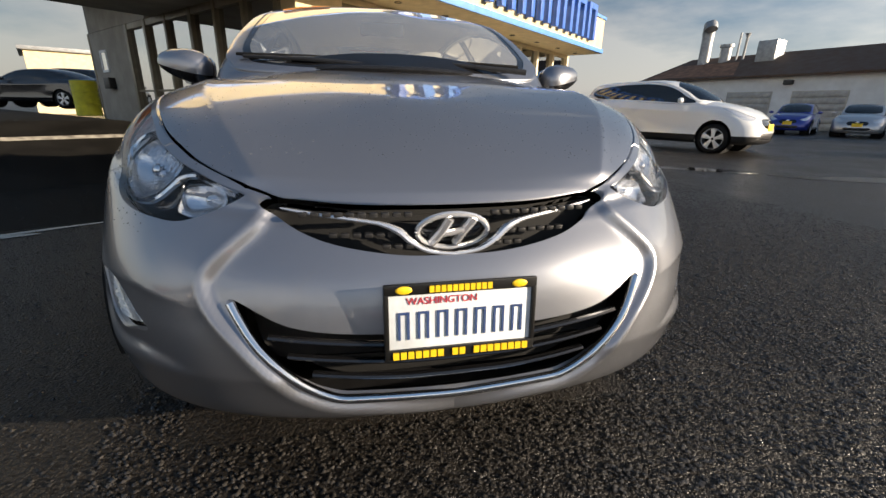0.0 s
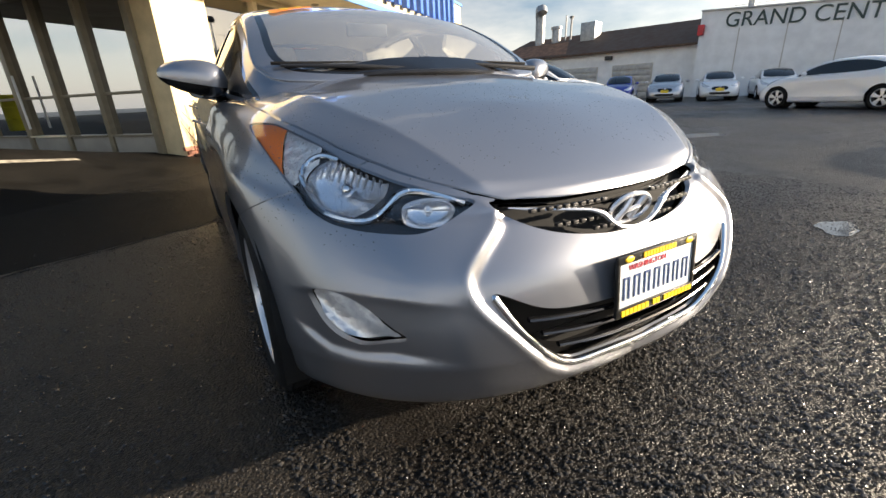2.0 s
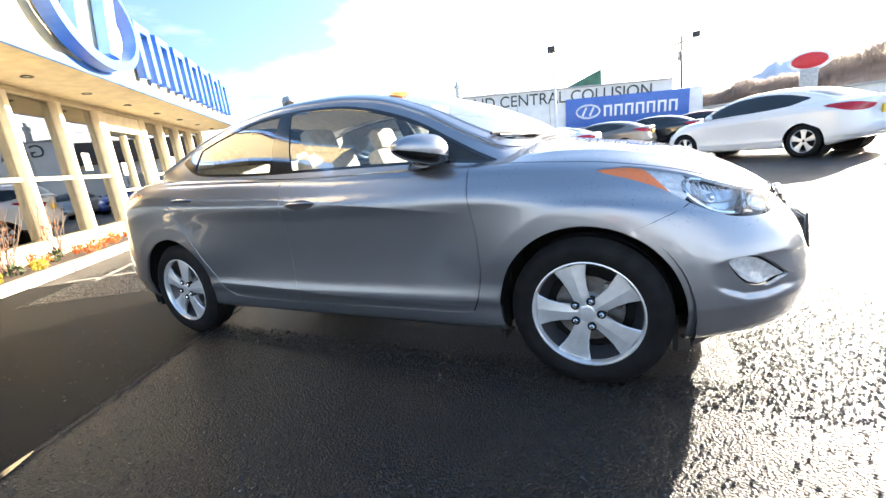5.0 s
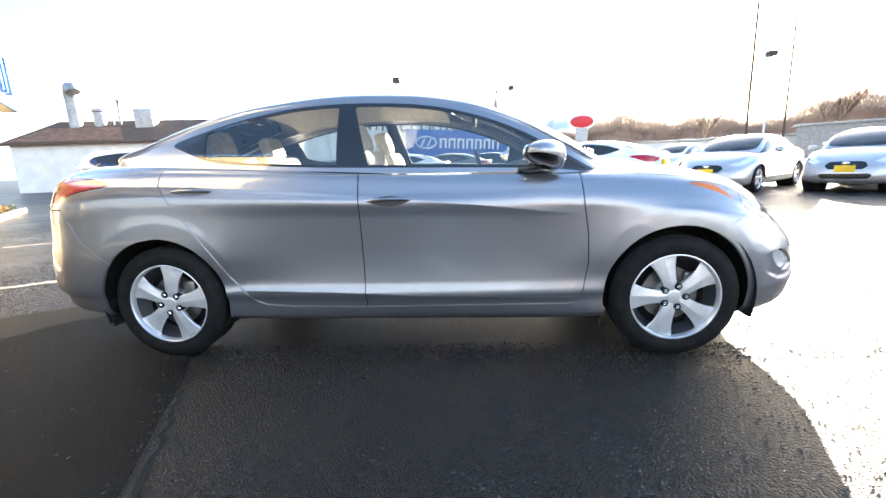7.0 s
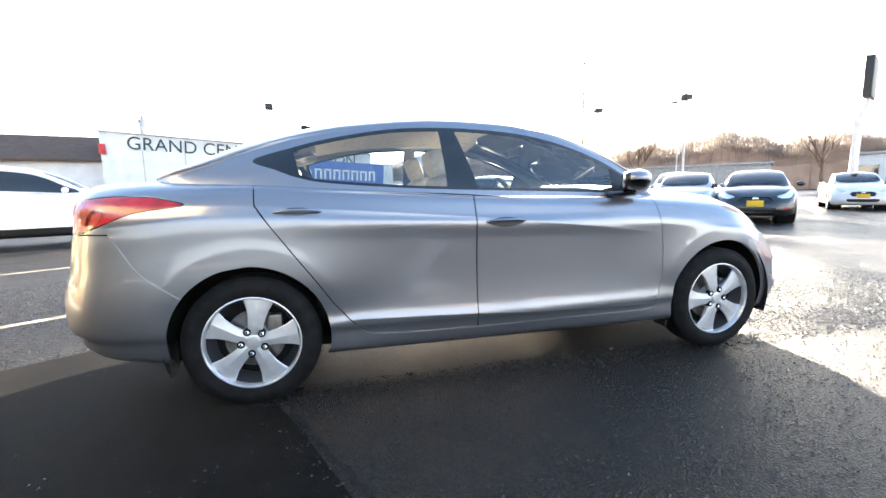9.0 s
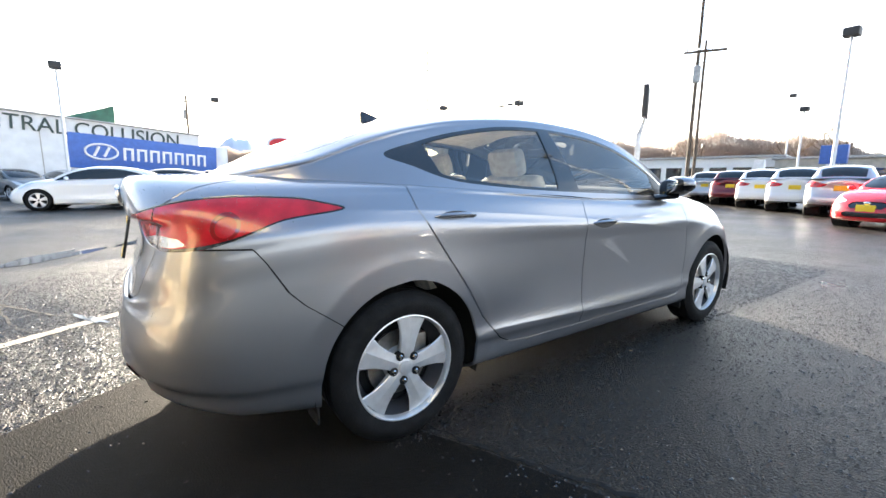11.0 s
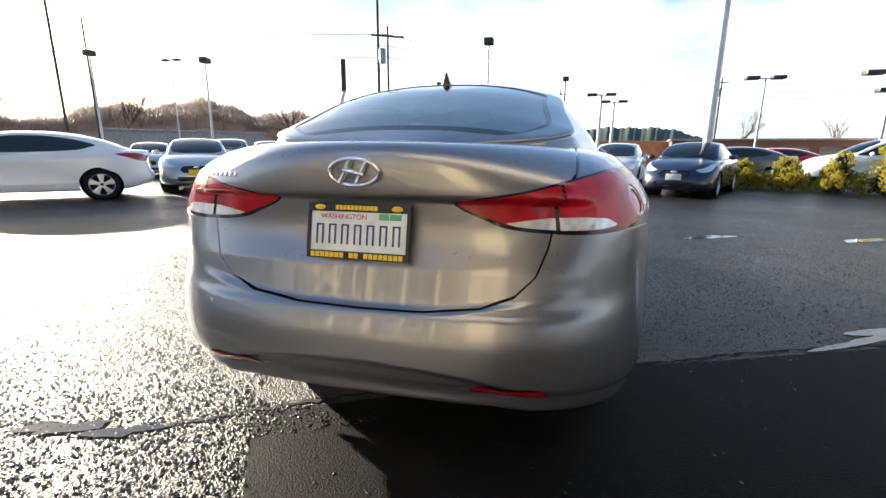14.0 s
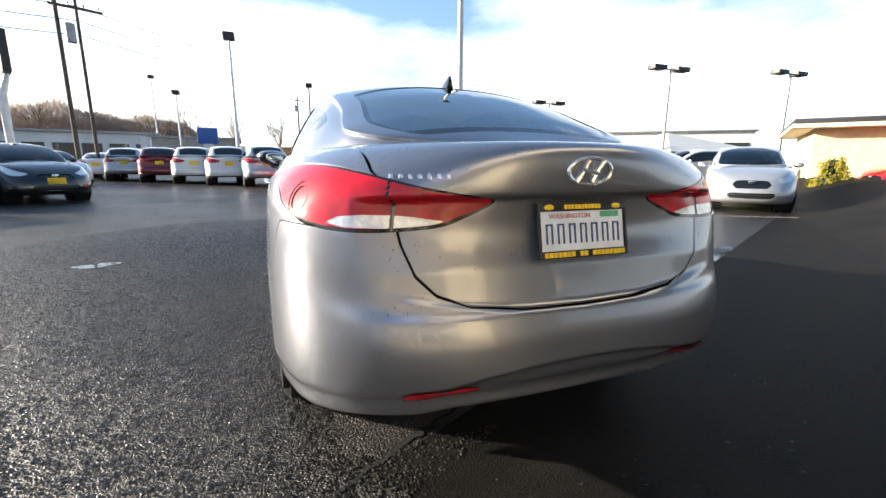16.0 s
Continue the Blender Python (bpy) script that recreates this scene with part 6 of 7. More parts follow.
def body_shop():
    """Local x runs along the front, local y into the building."""
    b = thing("body_shop", "white painted body shop with dark lettering along its parapet", "building", SHED)
    top = lambda s: 5.18 - .058 * s
    g = Geo()
    v = [(0, 0, 0), (18.0, 0, 0), (18.0, 0, top(18.0)), (0, 0, top(0)), (0, 14, 0), (18.0, 14, 0), (18.0, 14, top(18.0)), (0, 14, top(0))]
    g.add(v, [(0, 1, 2, 3), (5, 4, 7, 6), (4, 0, 3, 7), (1, 5, 6, 2), (3, 2, 6, 7)])
    part("wall", g, WHITE_WALL, b, smooth=False)
    lean = math.atan(-.058)
    part("parapet_cap", Geo().box(9.0, -.05, 0, 18.05, .22, .09, .01, Matrix.Translation((0, 0, top(9.0))) @ Matrix.Translation((9, 0, 0)) @ Matrix.Rotation(-lean, 4, "Y") @ Matrix.Translation((-9, 0, 0))), STEEL, b)
    part("low_wall", Geo().box(19.0, .4, 1.7, 2.0, .6, 3.4, .02), WHITE_WALL, b)
    for k in range(4):
        part("panel_joint", Geo().box(2.2 + k * 2.4, -.012, 2.0, .05, .02, 3.9), GREY_WALL, b)
    part("alarm_box", Geo().box(.12, -.16, 4.05, .34, .3, .62, .02), SIGN_RED, b, "small red box on the wall corner")
    part("chimney", Geo().lathe([(4.9, .22), (6.0, .20), (6.05, .28), (6.3, .26), (6.35, .12), (6.6, .10)], 16, axis="z", m=Matrix.Translation((2.2, 2.2, 0))), STEEL, b)
    gg = Geo().add([(9.9, 1.5, 4.4), (13.45, 1.5, 4.4), (13.45, 1.5, 5.72), (9.9, 7.5, 4.4), (13.45, 7.5, 4.4), (13.45, 7.5, 5.72)], [(0, 1, 2), (3, 5, 4), (0, 2, 5, 3), (1, 4, 5, 2)])
    part("green_gable", gg, DARK_GREEN, b, "dark green metal gable", smooth=False)
    tx = bpy.data.curves.new("parapet_lettering", "FONT")
    tx.body, tx.size, tx.extrude, tx.align_x = "GRAND CENTRAL COLLISION", 1.0, .03, "LEFT"
    o = new("parapet_lettering", tx)
    o.data.materials.append(SIGN_DARK)
    o.parent = b
    bpy.context.view_layer.update()
    wide = max(o.dimensions.x, 1)
    o.matrix_basis = Matrix.Translation((1.35, -.04, 4.10)) @ Matrix.Rotation(-lean, 4, "Y") @ Matrix.Rotation(math.pi / 2, 4, "X") @ Matrix.Diagonal((15.2 / wide, 1.18, 1, 1))
    return b


body_shop()


def wall_banner():
    s = thing("wall_sign", "wide blue sign board with white oval and bars", "sign", SHED @ Matrix.Translation((10.55, -.10, 1.68)) @ Matrix.Rotation(.050, 4, "Y"))
    part("board", Geo().box(4.2, 0, 1.02, 8.5, .10, 2.08, .02), BLUE_PAINT, s)
    ring = [(1.55 + .82 * math.cos(a), -.07, 1.05 + .46 * math.sin(a)) for a in np.linspace(0, 2 * math.pi, 49)]
    part("oval", Geo().tube(ring, .065, 8, False), SIGN_WHITE, s)
    bar = Geo()
    for x in (-.26, .26):
        bar.tube([(1.55 + x - .14, -.07, .75), (1.55 + x + .14, -.07, 1.35)], .075, 8)
    part("slanted_bar", bar, SIGN_WHITE, s)
    for k in range(7):
        x = 2.95 + k * .74
        for dx in (-.21, .21):
            part("bar", Geo().box(x + dx, -.07, 1.02, .15, .04, .80, .01), SIGN_WHITE, s)
        part("bar", Geo().box(x, -.07, 1.35, .30, .04, .14, .01), SIGN_WHITE, s)


wall_banner()


def workshop():
    """The long low building left of the body shop; local x runs along its front."""
    b = thing("workshop_building", "long low white workshop under a brown shingle roof", "building", SHED @ Matrix.Translation((-26.0, 1.2, 0)))
    part("wall", Geo().box(17.3, 4, 1.75, 17.4, 8, 3.5), WHITE_WALL, b)
    roof = Geo().add([(8.2, -.5, 3.45), (26, -.5, 3.45), (26, 4.2, 5.35), (9.6, 4.2, 5.35), (8.2, 8.6, 3.45), (26, 8.6, 3.45), (8.2, -.5, 3.3), (26, -.5, 3.3)], [(0, 1, 2, 3), (5, 4, 3, 2), (4, 0, 3), (6, 7, 1, 0)])
    part("roof", roof, ROOF_BROWN, b, smooth=False)
    part("rust_patch", Geo().add([(8.7, -.3, 3.56), (16.0, -.3, 3.56), (14.6, 2.6, 4.73), (9.6, 2.6, 4.73)], [(0, 1, 2, 3)]), RUSTY_ROOF, b, "rusty reddish roof stretch", smooth=False)
    for s in (17.2, 21.4):
        d = part("garage_door", Geo().box(s, -.03, 1.2, 3.0, .08, 2.4, .01), GREY_WALL, b, "wide grey roller door")
        for k in range(6):
            part("slat", Geo().box(s, -.085, .22 + k * .39, 2.9, .03, .35, .01), STEEL, d)
    part("flood_light", Geo().box(19.6, -.2, 2.95, .5, .35, .3, .04), LAMP_DARK, b)
    part("duct", Geo().lathe([(3.9, .42), (7.0, .42)], 20, axis="z", m=Matrix.Translation((11.4, 3.0, 0))).tube([(11.4, 3.0, 6.9), (11.42, 2.95, 7.3), (11.6, 2.7, 7.65), (11.9, 2.4, 7.6), (12.0, 2.3, 7.3)], .45, 16), STEEL, b, "bent steel exhaust duct")
    part("duct", Geo().lathe([(4.2, .40), (5.9, .40), (5.95, .5), (6.15, .5), (6.2, .1)], 20, axis="z", m=Matrix.Translation((13.0, 3.2, 0))), STEEL, b)
    part("vent_pipe", Geo().tube([(13.9, 3.2, 4.3), (13.95, 3.2, 6.9)], .07), STEEL, b)
    part("vent_pipe", Geo().tube([(14.4, 3.2, 4.3), (14.45, 3.2, 6.5), (14.45, 3.2, 6.8)], [.09, .09, .22]), STEEL, b)
    part("vent_box", Geo().box(16.4, 3.0, 5.3, 1.3, 1.2, 1.5, .03), STEEL, b)


workshop()


# ---- poles and wires ----
def lamp_post(x, y, h, mat, head="box", r=.09, lean=0.0):
    t = thing("lot_lamp", "tall lot lamp post with a dark box head" if head == "box" else "tall lot lamp post with twin flood heads", "lamp post", Matrix.Translation((x, y, 0)) @ Matrix.Rotation(lean, 4, "Y"), "lot lamps")
    part("post", Geo().tube([(0, 0, 0), (0, 0, h * .5), (0, 0, h)], [r, r * .8, r * .55], 12), mat, t)
    part("foot", Geo().lathe([(0, r * 2.4), (.35, r * 2.4), (.40, r * 2.1), (.40, .001)], 16, axis="z"), CONCRETE, t)
    if head == "box":
        part("lamp_head", Geo().box(0, 0, h + .12, .52, .52, .34, .06), LAMP_DARK, t)
    else:
        part("arm", Geo().tube([(-.9, 0, h), (.9, 0, h)], .035), mat, t)
        for s in (-1, 1):
            part("lamp_head", Geo().box(s * .75, -.1, h + .06, .8, .5, .22, .05), LAMP_DARK, t)
    return t


lamp_post(27.0, 4.77, 6.4, WHITE_METAL)
lamp_post(36.3, -3.6, 7.0, WHITE_METAL)
lamp_post(2.9, -21.5, 6.9, WHITE_METAL)
lamp_post(13.0, -50.9, 9.4, WHITE_METAL)
lamp_post(8.5, -38.0, 6.3, WHITE_METAL)
lamp_post(27.7, -19.4, 6.9, WHITE_METAL)
lamp_post(21.0, -21.4, 6.6, WHITE_METAL)
lamp_post(39.8, -38.0, 10.7, WHITE_METAL, "twin")
lamp_post(-1.7, -36.8, 7.3, WOOD_POLE)
lamp_post(-4.7, -36.6, 6.0, WHITE_METAL, "twin", .16)
lamp_post(-6.2, -40.0, 5.8, WHITE_METAL, "twin", .16)
lamp_post(-16.0, -22.0, 4.9, STEEL, "twin")
lamp_post(-19.0, -26.0, 4.6, STEEL, "twin")
lamp_post(-17.4, -13.8, 5.6, STEEL, "twin")
lamp_post(-25.0, -13.0, 5.8, STEEL, "twin")
lamp_post(-14.0, -30.0, 6.0, STEEL, "twin")
lamp_post(-5.2, -11.4, 10.5, WHITE_METAL, r=.13)


def utility_pole(x, y, h, cross=True, r=.14):
    t = thing("utility_pole", "dark weathered wooden utility pole", "utility pole", Matrix.Translation((x, y, 0)), "utility poles")
    part("pole", Geo().tube([(0, 0, 0), (0, 0, h * .5), (0, 0, h)], [r, r * .85, r * .65], 10), WOOD_POLE, t)
    if cross:
        part("cross_arm", Geo().box(0, 0, h - .6, 2.2, .10, .12, .01, Matrix.Rotation(.5, 4, "Z")), WOOD_POLE, t)
        part("transformer", Geo().lathe([(h - 2.3, .22), (h - 1.4, .22), (h - 1.35, .1)], 16, axis="z", m=Matrix.Translation((.35, .1, 0))), STEEL, t)
        for k in range(4):
            part("insulator", Geo().lathe([(h - .54, .03), (h - .40, .05), (h - .36, .02)], 10, axis="z", m=Matrix.Rotation(.5, 4, "Z") @ Matrix.Translation((-.95 + k * .63, 0, 0))), STEEL, t)
    return t


utility_pole(12.8, -30.4, 14.5, False, .14)
utility_pole(34.5, -22.3, 13.6, False, .11)
utility_pole(38.0, -27.5, 12.0, False, .10)
utility_pole(10.3, -25.8, 9.3, True, .10)
utility_pole(50.0, -3.0, 9.4)
utility_pole(-22.0, -62.0, 11.0)
utility_pole(-2.0, -70.0, 11.0)


def sagging_wire(a, b, sag, name="overhead_wire"):
    a, b = Vector(a), Vector(b)
    pts = [tuple(a.lerp(b, k / 16) - Vector((0, 0, sag * 4 * (k / 16) * (1 - k / 16)))) for k in range(17)]
    return tagged(part(name, Geo().tube(pts, .018, 5), LAMP_DARK), "thin black overhead wire between poles", "wire", "overhead wires")


for k in range(3):
    sagging_wire((10.3, -25.8, 8.8 - k * .7), (-22, -62, 10.4 - k * .8), 1.2)
    sagging_wire((50, -3, 8.8 - k * .7), (10.3, -25.8, 8.8 - k * .7), 1.0)
    sagging_wire((50, -3, 8.8 - k * .7), (60, 30, 9.5 - k * .7), .6)
    sagging_wire((-22, -62, 10.4 - k * .8), (-80, -60, 10 - k * .8), 1.0)


def banner_pole():
    t = thing("pylon_sign", "narrow tall sign seen edge-on atop a bent white pole", "sign", Matrix.Translation((13.2, -24.9, 0)))
    part("pole", Geo().tube([(.35, 0, 0), (.30, 0, 4.2), (.05, 0, 4.9), (0, 0, 5.2)], [.22, .18, .12, .10], 12), WHITE_METAL, t)
    part("panel", Geo().box(0, 0, 6.1, .34, 1.9, 1.9, .04, Matrix.Rotation(radians(27), 4, "Z")), LAMP_DARK, t, "dark edge-on sign panel")


banner_pole()


def oval_sign():
    t = thing("oval_pylon_sign", "white-rimmed red oval sign on a grey pylon", "sign", Matrix.Translation((66.5, -16.8, 0)) @ Matrix.Rotation(radians(-100), 4, "Z"))
    part("pylon", Geo().box(0, 0, 2.7, 1.7, .5, 5.4, .05), STEEL, t)
    part("rim", Geo().ball((0, 0, 6.3), (2.1, .30, 1.2), 32, 12), SIGN_WHITE, t)
    part("face", Geo().ball((0, -.06, 6.3), (1.85, .30, 1.0), 32, 12), SIGN_RED, t)


oval_sign()


def small_pylon(x, y, h, top):
    t = thing("small_pylon_sign", "slim white pylon sign with a blue head", "sign", Matrix.Translation((x, y, 0)), "small pylon signs")
    part("post", Geo().box(0, 0, h / 2, .7, .4, h, .04), WHITE_METAL, t)
    if top:
        part("head", Geo().box(0, 0, h + .5, 1.5, .45, 1.3, .05), BLUE_PAINT, t)


small_pylon(6.5, -38, 2.6, True)
small_pylon(11.2, -39, 2.9, False)


# ---- far buildings ----
def far_block(name, label, x, y, turn, w, d, h, mat, roof=None, windows=0):
    t = thing(name, label, "building", Matrix.Translation((x, y, 0)) @ Matrix.Rotation(radians(turn), 4, "Z"))
    part("wall", Geo().box(0, 0, h / 2, w, d, h), mat, t)
    part("roof", Geo().box(0, 0, h + .12, w + .5, d + .5, .24, .03), roof or STEEL, t)
    for k in range(windows):
        x0 = -w / 2 + (k + .5) * w / windows
        part("window", Geo().box(x0, d / 2 + .02, h * .48, w / windows * .74, .06, h * .52), DARK_WINDOW, t)
    return t


far_block("glass_showroom", "low white showroom with large dark windows", 21.0, -53, 10, 15, 10, 3.6, SIGN_WHITE, windows=7)
far_block("grey_showroom", "low grey dealership with dark windows", 9.5, -54, 4, 8, 10, 3.3, GREY_WALL, windows=4)
far_block("orange_building", "long low orange building", -5.0, -70, 2, 34, 10, 2.9, ORANGE_WALL, ORANGE_WALL)
far_block("brown_building", "low brown building under trees", -32, -62, -10, 30, 10, 3.0, BRICK, windows=8)
far_block("grey_shed", "long low grey metal shed", 42, -42, 40, 16, 8, 3.2, STEEL, windows=0)
far_block("white_shed", "long low pale shed", 60, -22, 62, 44, 8, 2.4, SIGN_WHITE)
far_block("beige_store", "beige flat-roofed store with dark windows", -50, -44, -40, 18, 12, 5.0, CANVAS, windows=5)
far_block("white_annex", "low white block beyond the drive", -17.4, 35.9, 30, 9, 6, 3.85, CREAM)
far_block("tower_sign_block", "pale sign tower with red band", -42, -58, -35, 4.0, 2.0, 6.2, SIGN_WHITE)


def tent():
    t = thing("canopy_tent", "pale peaked canvas tent roof", "tent", Matrix.Translation((-33, -28, 0)))
    g = Geo().add([(-6, -6, 2.0), (6, -6, 2.0), (6, 6, 2.0), (-6, 6, 2.0), (0, 0, 3.9)], [(0, 1, 4), (1, 2, 4), (2, 3, 4), (3, 0, 4)])
    part("roof", g, CANVAS, t, smooth=False)
    for a in (-5.8, 5.8):
        for c in (-5.8, 5.8):
            part("post", Geo().tube([(a, c, 0), (a, c, 2.0)], .06), WHITE_METAL, t)
    part("side_wall", Geo().box(0, -5.9, 1.0, 11.6, .04, 2.0), CANVAS, t)


tent()


def cream_kiosk():
    t = thing("cream_kiosk", "small cream building with a flat dark roof", "building", Matrix.Translation((-22.5, -7.5, 0)) @ Matrix.Rotation(radians(35), 4, "Z"))
    part("wall", Geo().box(0, 0, 1.25, 7, 5, 2.5), CREAM, t)
    part("roof", Geo().box(0, 0, 2.62, 8.4, 6.4, .2, .02), LAMP_DARK, t)
    part("roof_edge", Geo().box(0, 0, 2.46, 8.5, 6.5, .14, .02), CREAM_TRIM, t)
    part("window", Geo().box(0, 2.52, 1.4, 2.0, .06, 1.1), DARK_WINDOW, t)


cream_kiosk()


# ---- planting ----
def bush(x, y, w, h, seed):
    t = thing("shrub", "dense conical yellow-green evergreen shrub at the lot edge", "shrub", Matrix.Translation((x, y, 0)), "shrubs along the lot edge")
    part("trunk", Geo().tube([(0, 0, 0), (.02, .01, h * .5), (0, 0, h * .8)], [.05, .035, .01], 6), TWIG, t)
    r = random.Random(seed)
    g, dark = Geo(), Geo()
    for k in range(46):
        q = r.random() ** 1.3
        a, rad = r.uniform(0, 6.28), w * (1 - .72 * q) * r.uniform(.55, 1.0)
        c = (rad * math.cos(a), rad * math.sin(a), h * (.10 + .84 * q))
        s = w * r.uniform(.22, .34) * (1 - .4 * q)
        tuft = leaf_cluster(60, .042, (s, s, s * 1.15), seed * 31 + k, centre=c)
        g.add(tuft.v, tuft.f)
    for k in range(14):
        q = k / 14
        tuft = leaf_cluster(34, .09, (w * .62 * (1 - .75 * q), w * .62 * (1 - .75 * q), h * .09), seed * 17 + k, centre=(0, 0, h * (.10 + .78 * q)))
        dark.add(tuft.v, tuft.f)
    part("foliage", g, LEAF_GREEN, t, smooth=False)
    part("inner_foliage", dark, LEAF_DARK, t, smooth=False)


for k, (x, y, w, h) in enumerate(((-6.9, -13.2, .75, .95), (-8.0, -12.7, .80, 1.0), (-9.0, -11.9, .55, 1.25), (-9.95, -11.4, .78, 1.35), (-11.4, -11.1, .70, 1.3), (-12.4, -10.7, .66, 1.25), (-13.7, -9.6, .72, 1.35), (-14.8, -7.0, .7, 1.3), (-15.6, -5.4, .7, 1.3))):
    bush(x, y, w, h, 300 + k)


def bare_tree(x, y, h, seed):
    """A leafless tree: trunk, forked limbs and fine twigs."""
    r = random.Random(seed)
    t = thing("bare_tree", "leafless winter tree with fine brown twigs", "tree", Matrix.Translation((x, y, 0)), "bare trees")
    part("trunk", Geo().tube([(0, 0, 0), (.05, .02, h * .22), (0, .05, h * .42)], [h * .022, h * .017, h * .012], 8), TWIG, t)
    g = Geo()

    def grow(p, d, length, rad, level):
        pts = [tuple(p)]
        for _ in range(3):
            d = (d + Vector((r.uniform(-.25, .25), r.uniform(-.25, .25), r.uniform(-.02, .18)))).normalized()
            p = p + d * length / 3
            pts.append(tuple(p))
        g.tube(pts, [rad, rad * .85, rad * .7, rad * .5], 4 if level else 5, False)
        if level < 3:
            for _ in range(4 if level < 2 else 5):
                e = (d + Vector((r.uniform(-.8, .8), r.uniform(-.8, .8), r.uniform(-.2, .5)))).normalized()
                grow(Vector(pts[r.choice((1, 2, 3))]), e, length * r.uniform(.5, .75), rad * .5, level + 1)

    for k in range(5):
        a = r.uniform(0, 6.28)
        grow(Vector((0, .05, h * r.uniform(.25, .42))), Vector((.6 * math.cos(a), .6 * math.sin(a), 1)).normalized(), h * .32, h * .009, 0)
    part("crown", g, TWIG, t)


for k, (x, y, h) in enumerate(((6, -60, 8), (12, -64, 9), (17, -66, 8), (1, -66, 8), (-30, -75, 8), (-38, -66, 7), (38, -58, 10), (28, -63, 9), (55, -45, 10), (62, -33, 9))):
    bare_tree(x, y, h, 500 + k)


def far_woods():
    """A belt of bare brown woodland along the far side of the lot."""
    r = random.Random(77)
    g = Geo()
    wood_top = lambda q: 7.2 + 3.0 * math.exp(-((q - .72) / .22) ** 2) + 1.3 * math.sin(q * 23) + .8 * math.sin(q * 61) + .4 * math.sin(q * 170)
    for k in range(46000):
        q = r.random()
        az = radians(14 - 96 * q)
        d = r.uniform(110, 119)
        tall = wood_top(q) * 1.04
        x, y = d * math.cos(az), d * math.sin(az)
        z = tall * (1.04 - .30 * r.random() ** 1.3)
        s, tall_ = r.uniform(.02, .045), r.uniform(.35, .8)
        m = Matrix.Translation((x, y, z)) @ Euler((r.uniform(-.6, .6), r.uniform(-.6, .6), r.uniform(0, 6.3))).to_matrix().to_4x4()
        g.add([(-s, 0, -tall_), (s, 0, -tall_), (s * .3, 0, tall_), (-s * .3, .1, tall_)], [(0, 1, 2, 3)], m)
    for k in range(260):
        q = r.random()
        az, d = radians(14 - 96 * q), r.uniform(110, 118)
        x, y, h = d * math.cos(az), d * math.sin(az), wood_top(q) * r.uniform(.8, 1.25)
        g.tube([(x, y, 0), (x + r.uniform(-.4, .4), y, h * .6), (x + r.uniform(-.8, .8), y, h)], [.12, .07, .02], 4, False)
    nb = 240
    base = len(g.v)
    for i in range(nb + 1):
        q = i / nb
        az = radians(15 - 98 * q)
        tall = wood_top(q) * .90
        for d, z in ((112, 0), (113, tall * .6), (118, tall), (128, tall * .8), (130, 0)):
            g.v.append((d * math.cos(az), d * math.sin(az), z))
    g.f += [(base + i * 5 + j, base + i * 5 + j + 1, base + i * 5 + j + 6, base + i * 5 + j + 5) for i in range(nb) for j in range(4)]
    tagged(part("far_woodland", g, FAR_TWIG, smooth=False), "far belt of bare winter woodland in haze-paled brown", "woodland", kind="stuff")


far_woods()


def far_mountain():
    """A hazy ridge behind the woods."""
    g = Geo()
    n, m = 120, 8
    for j in range(m + 1):
        for i in range(n + 1):
            deg = 8 - 34 * i / n
            ridge = 74 * math.exp(-((deg + 10.5) / 6.5) ** 2) + 3.5 * math.sin(i * .31) + 2.2 * math.sin(i * .83) + 1.2 * math.sin(i * 2.1)
            q = j / m
            d, az = 900 - 160 * (1 - q), radians(deg)
            g.v.append((d * math.cos(az), d * math.sin(az), max(ridge, 2) * math.sin(q * math.pi / 2) - 1))
    g.f = [(j * (n + 1) + i, j * (n + 1) + i + 1, (j + 1) * (n + 1) + i + 1, (j + 1) * (n + 1) + i) for j in range(m) for i in range(n)]
    tagged(part("far_mountain", g, FAR_BLUE), "distant hazy blue mountain ridge", "mountain", kind="structure")


far_mountain()


def far_hill():
    g = Geo()
    n, m = 140, 10
    for j in range(m + 1):
        for i in range(n + 1):
            az = radians(-84 - 34 * i / n)
            q = j / m
            ridge = 25 * math.exp(-((i / n - .45) / .28) ** 2) + 8 + 1.6 * math.sin(i * .17) + .8 * math.sin(i * .61) + .7 * math.sin(i * 1.9)
            d = 520 - 120 * (1 - q)
            g.v.append((d * math.cos(az), d * math.sin(az), ridge * math.sin(q * math.pi / 2) - 1))
    g.f = [(j * (n + 1) + i, j * (n + 1) + i + 1, (j + 1) * (n + 1) + i + 1, (j + 1) * (n + 1) + i) for j in range(m) for i in range(n)]
    tagged(part("far_hill", g, HILL), "distant dark green wooded hill", "hill", kind="structure")


far_hill()


# ---- other cars on the lot ----
def coat_of(name, color, metal=.6, rough=.32):
    return material(name, color, rough, metal, 1.0)


WHITE_CAR = material("white_car_paint", (0.78, 0.79, 0.80), 0.30, 0.0, 1.0)
SILVER_CAR = coat_of("silver_car_paint", (0.52, 0.53, 0.55))
BRONZE_CAR = coat_of("bronze_car_paint", (0.22, 0.19, 0.16))
BLACK_CAR = material("black_car_paint", (0.012, 0.012, 0.014), 0.2, 0.0, 1.0)
NAVY_CAR = coat_of("navy_car_paint", (0.012, 0.02, 0.05), .3)
BLUE_CAR = coat_of("blue_car_paint", (0.02, 0.04, 0.30), .3)
RED_CAR = material("red_car_paint", (0.62, 0.012, 0.02), 0.25, 0.0, 1.0)
MAROON_CAR = coat_of("maroon_car_paint", (0.16, 0.012, 0.02), .4)
GREY_CAR = coat_of("grey_car_paint", (0.16, 0.165, 0.17))

STYLES = {}


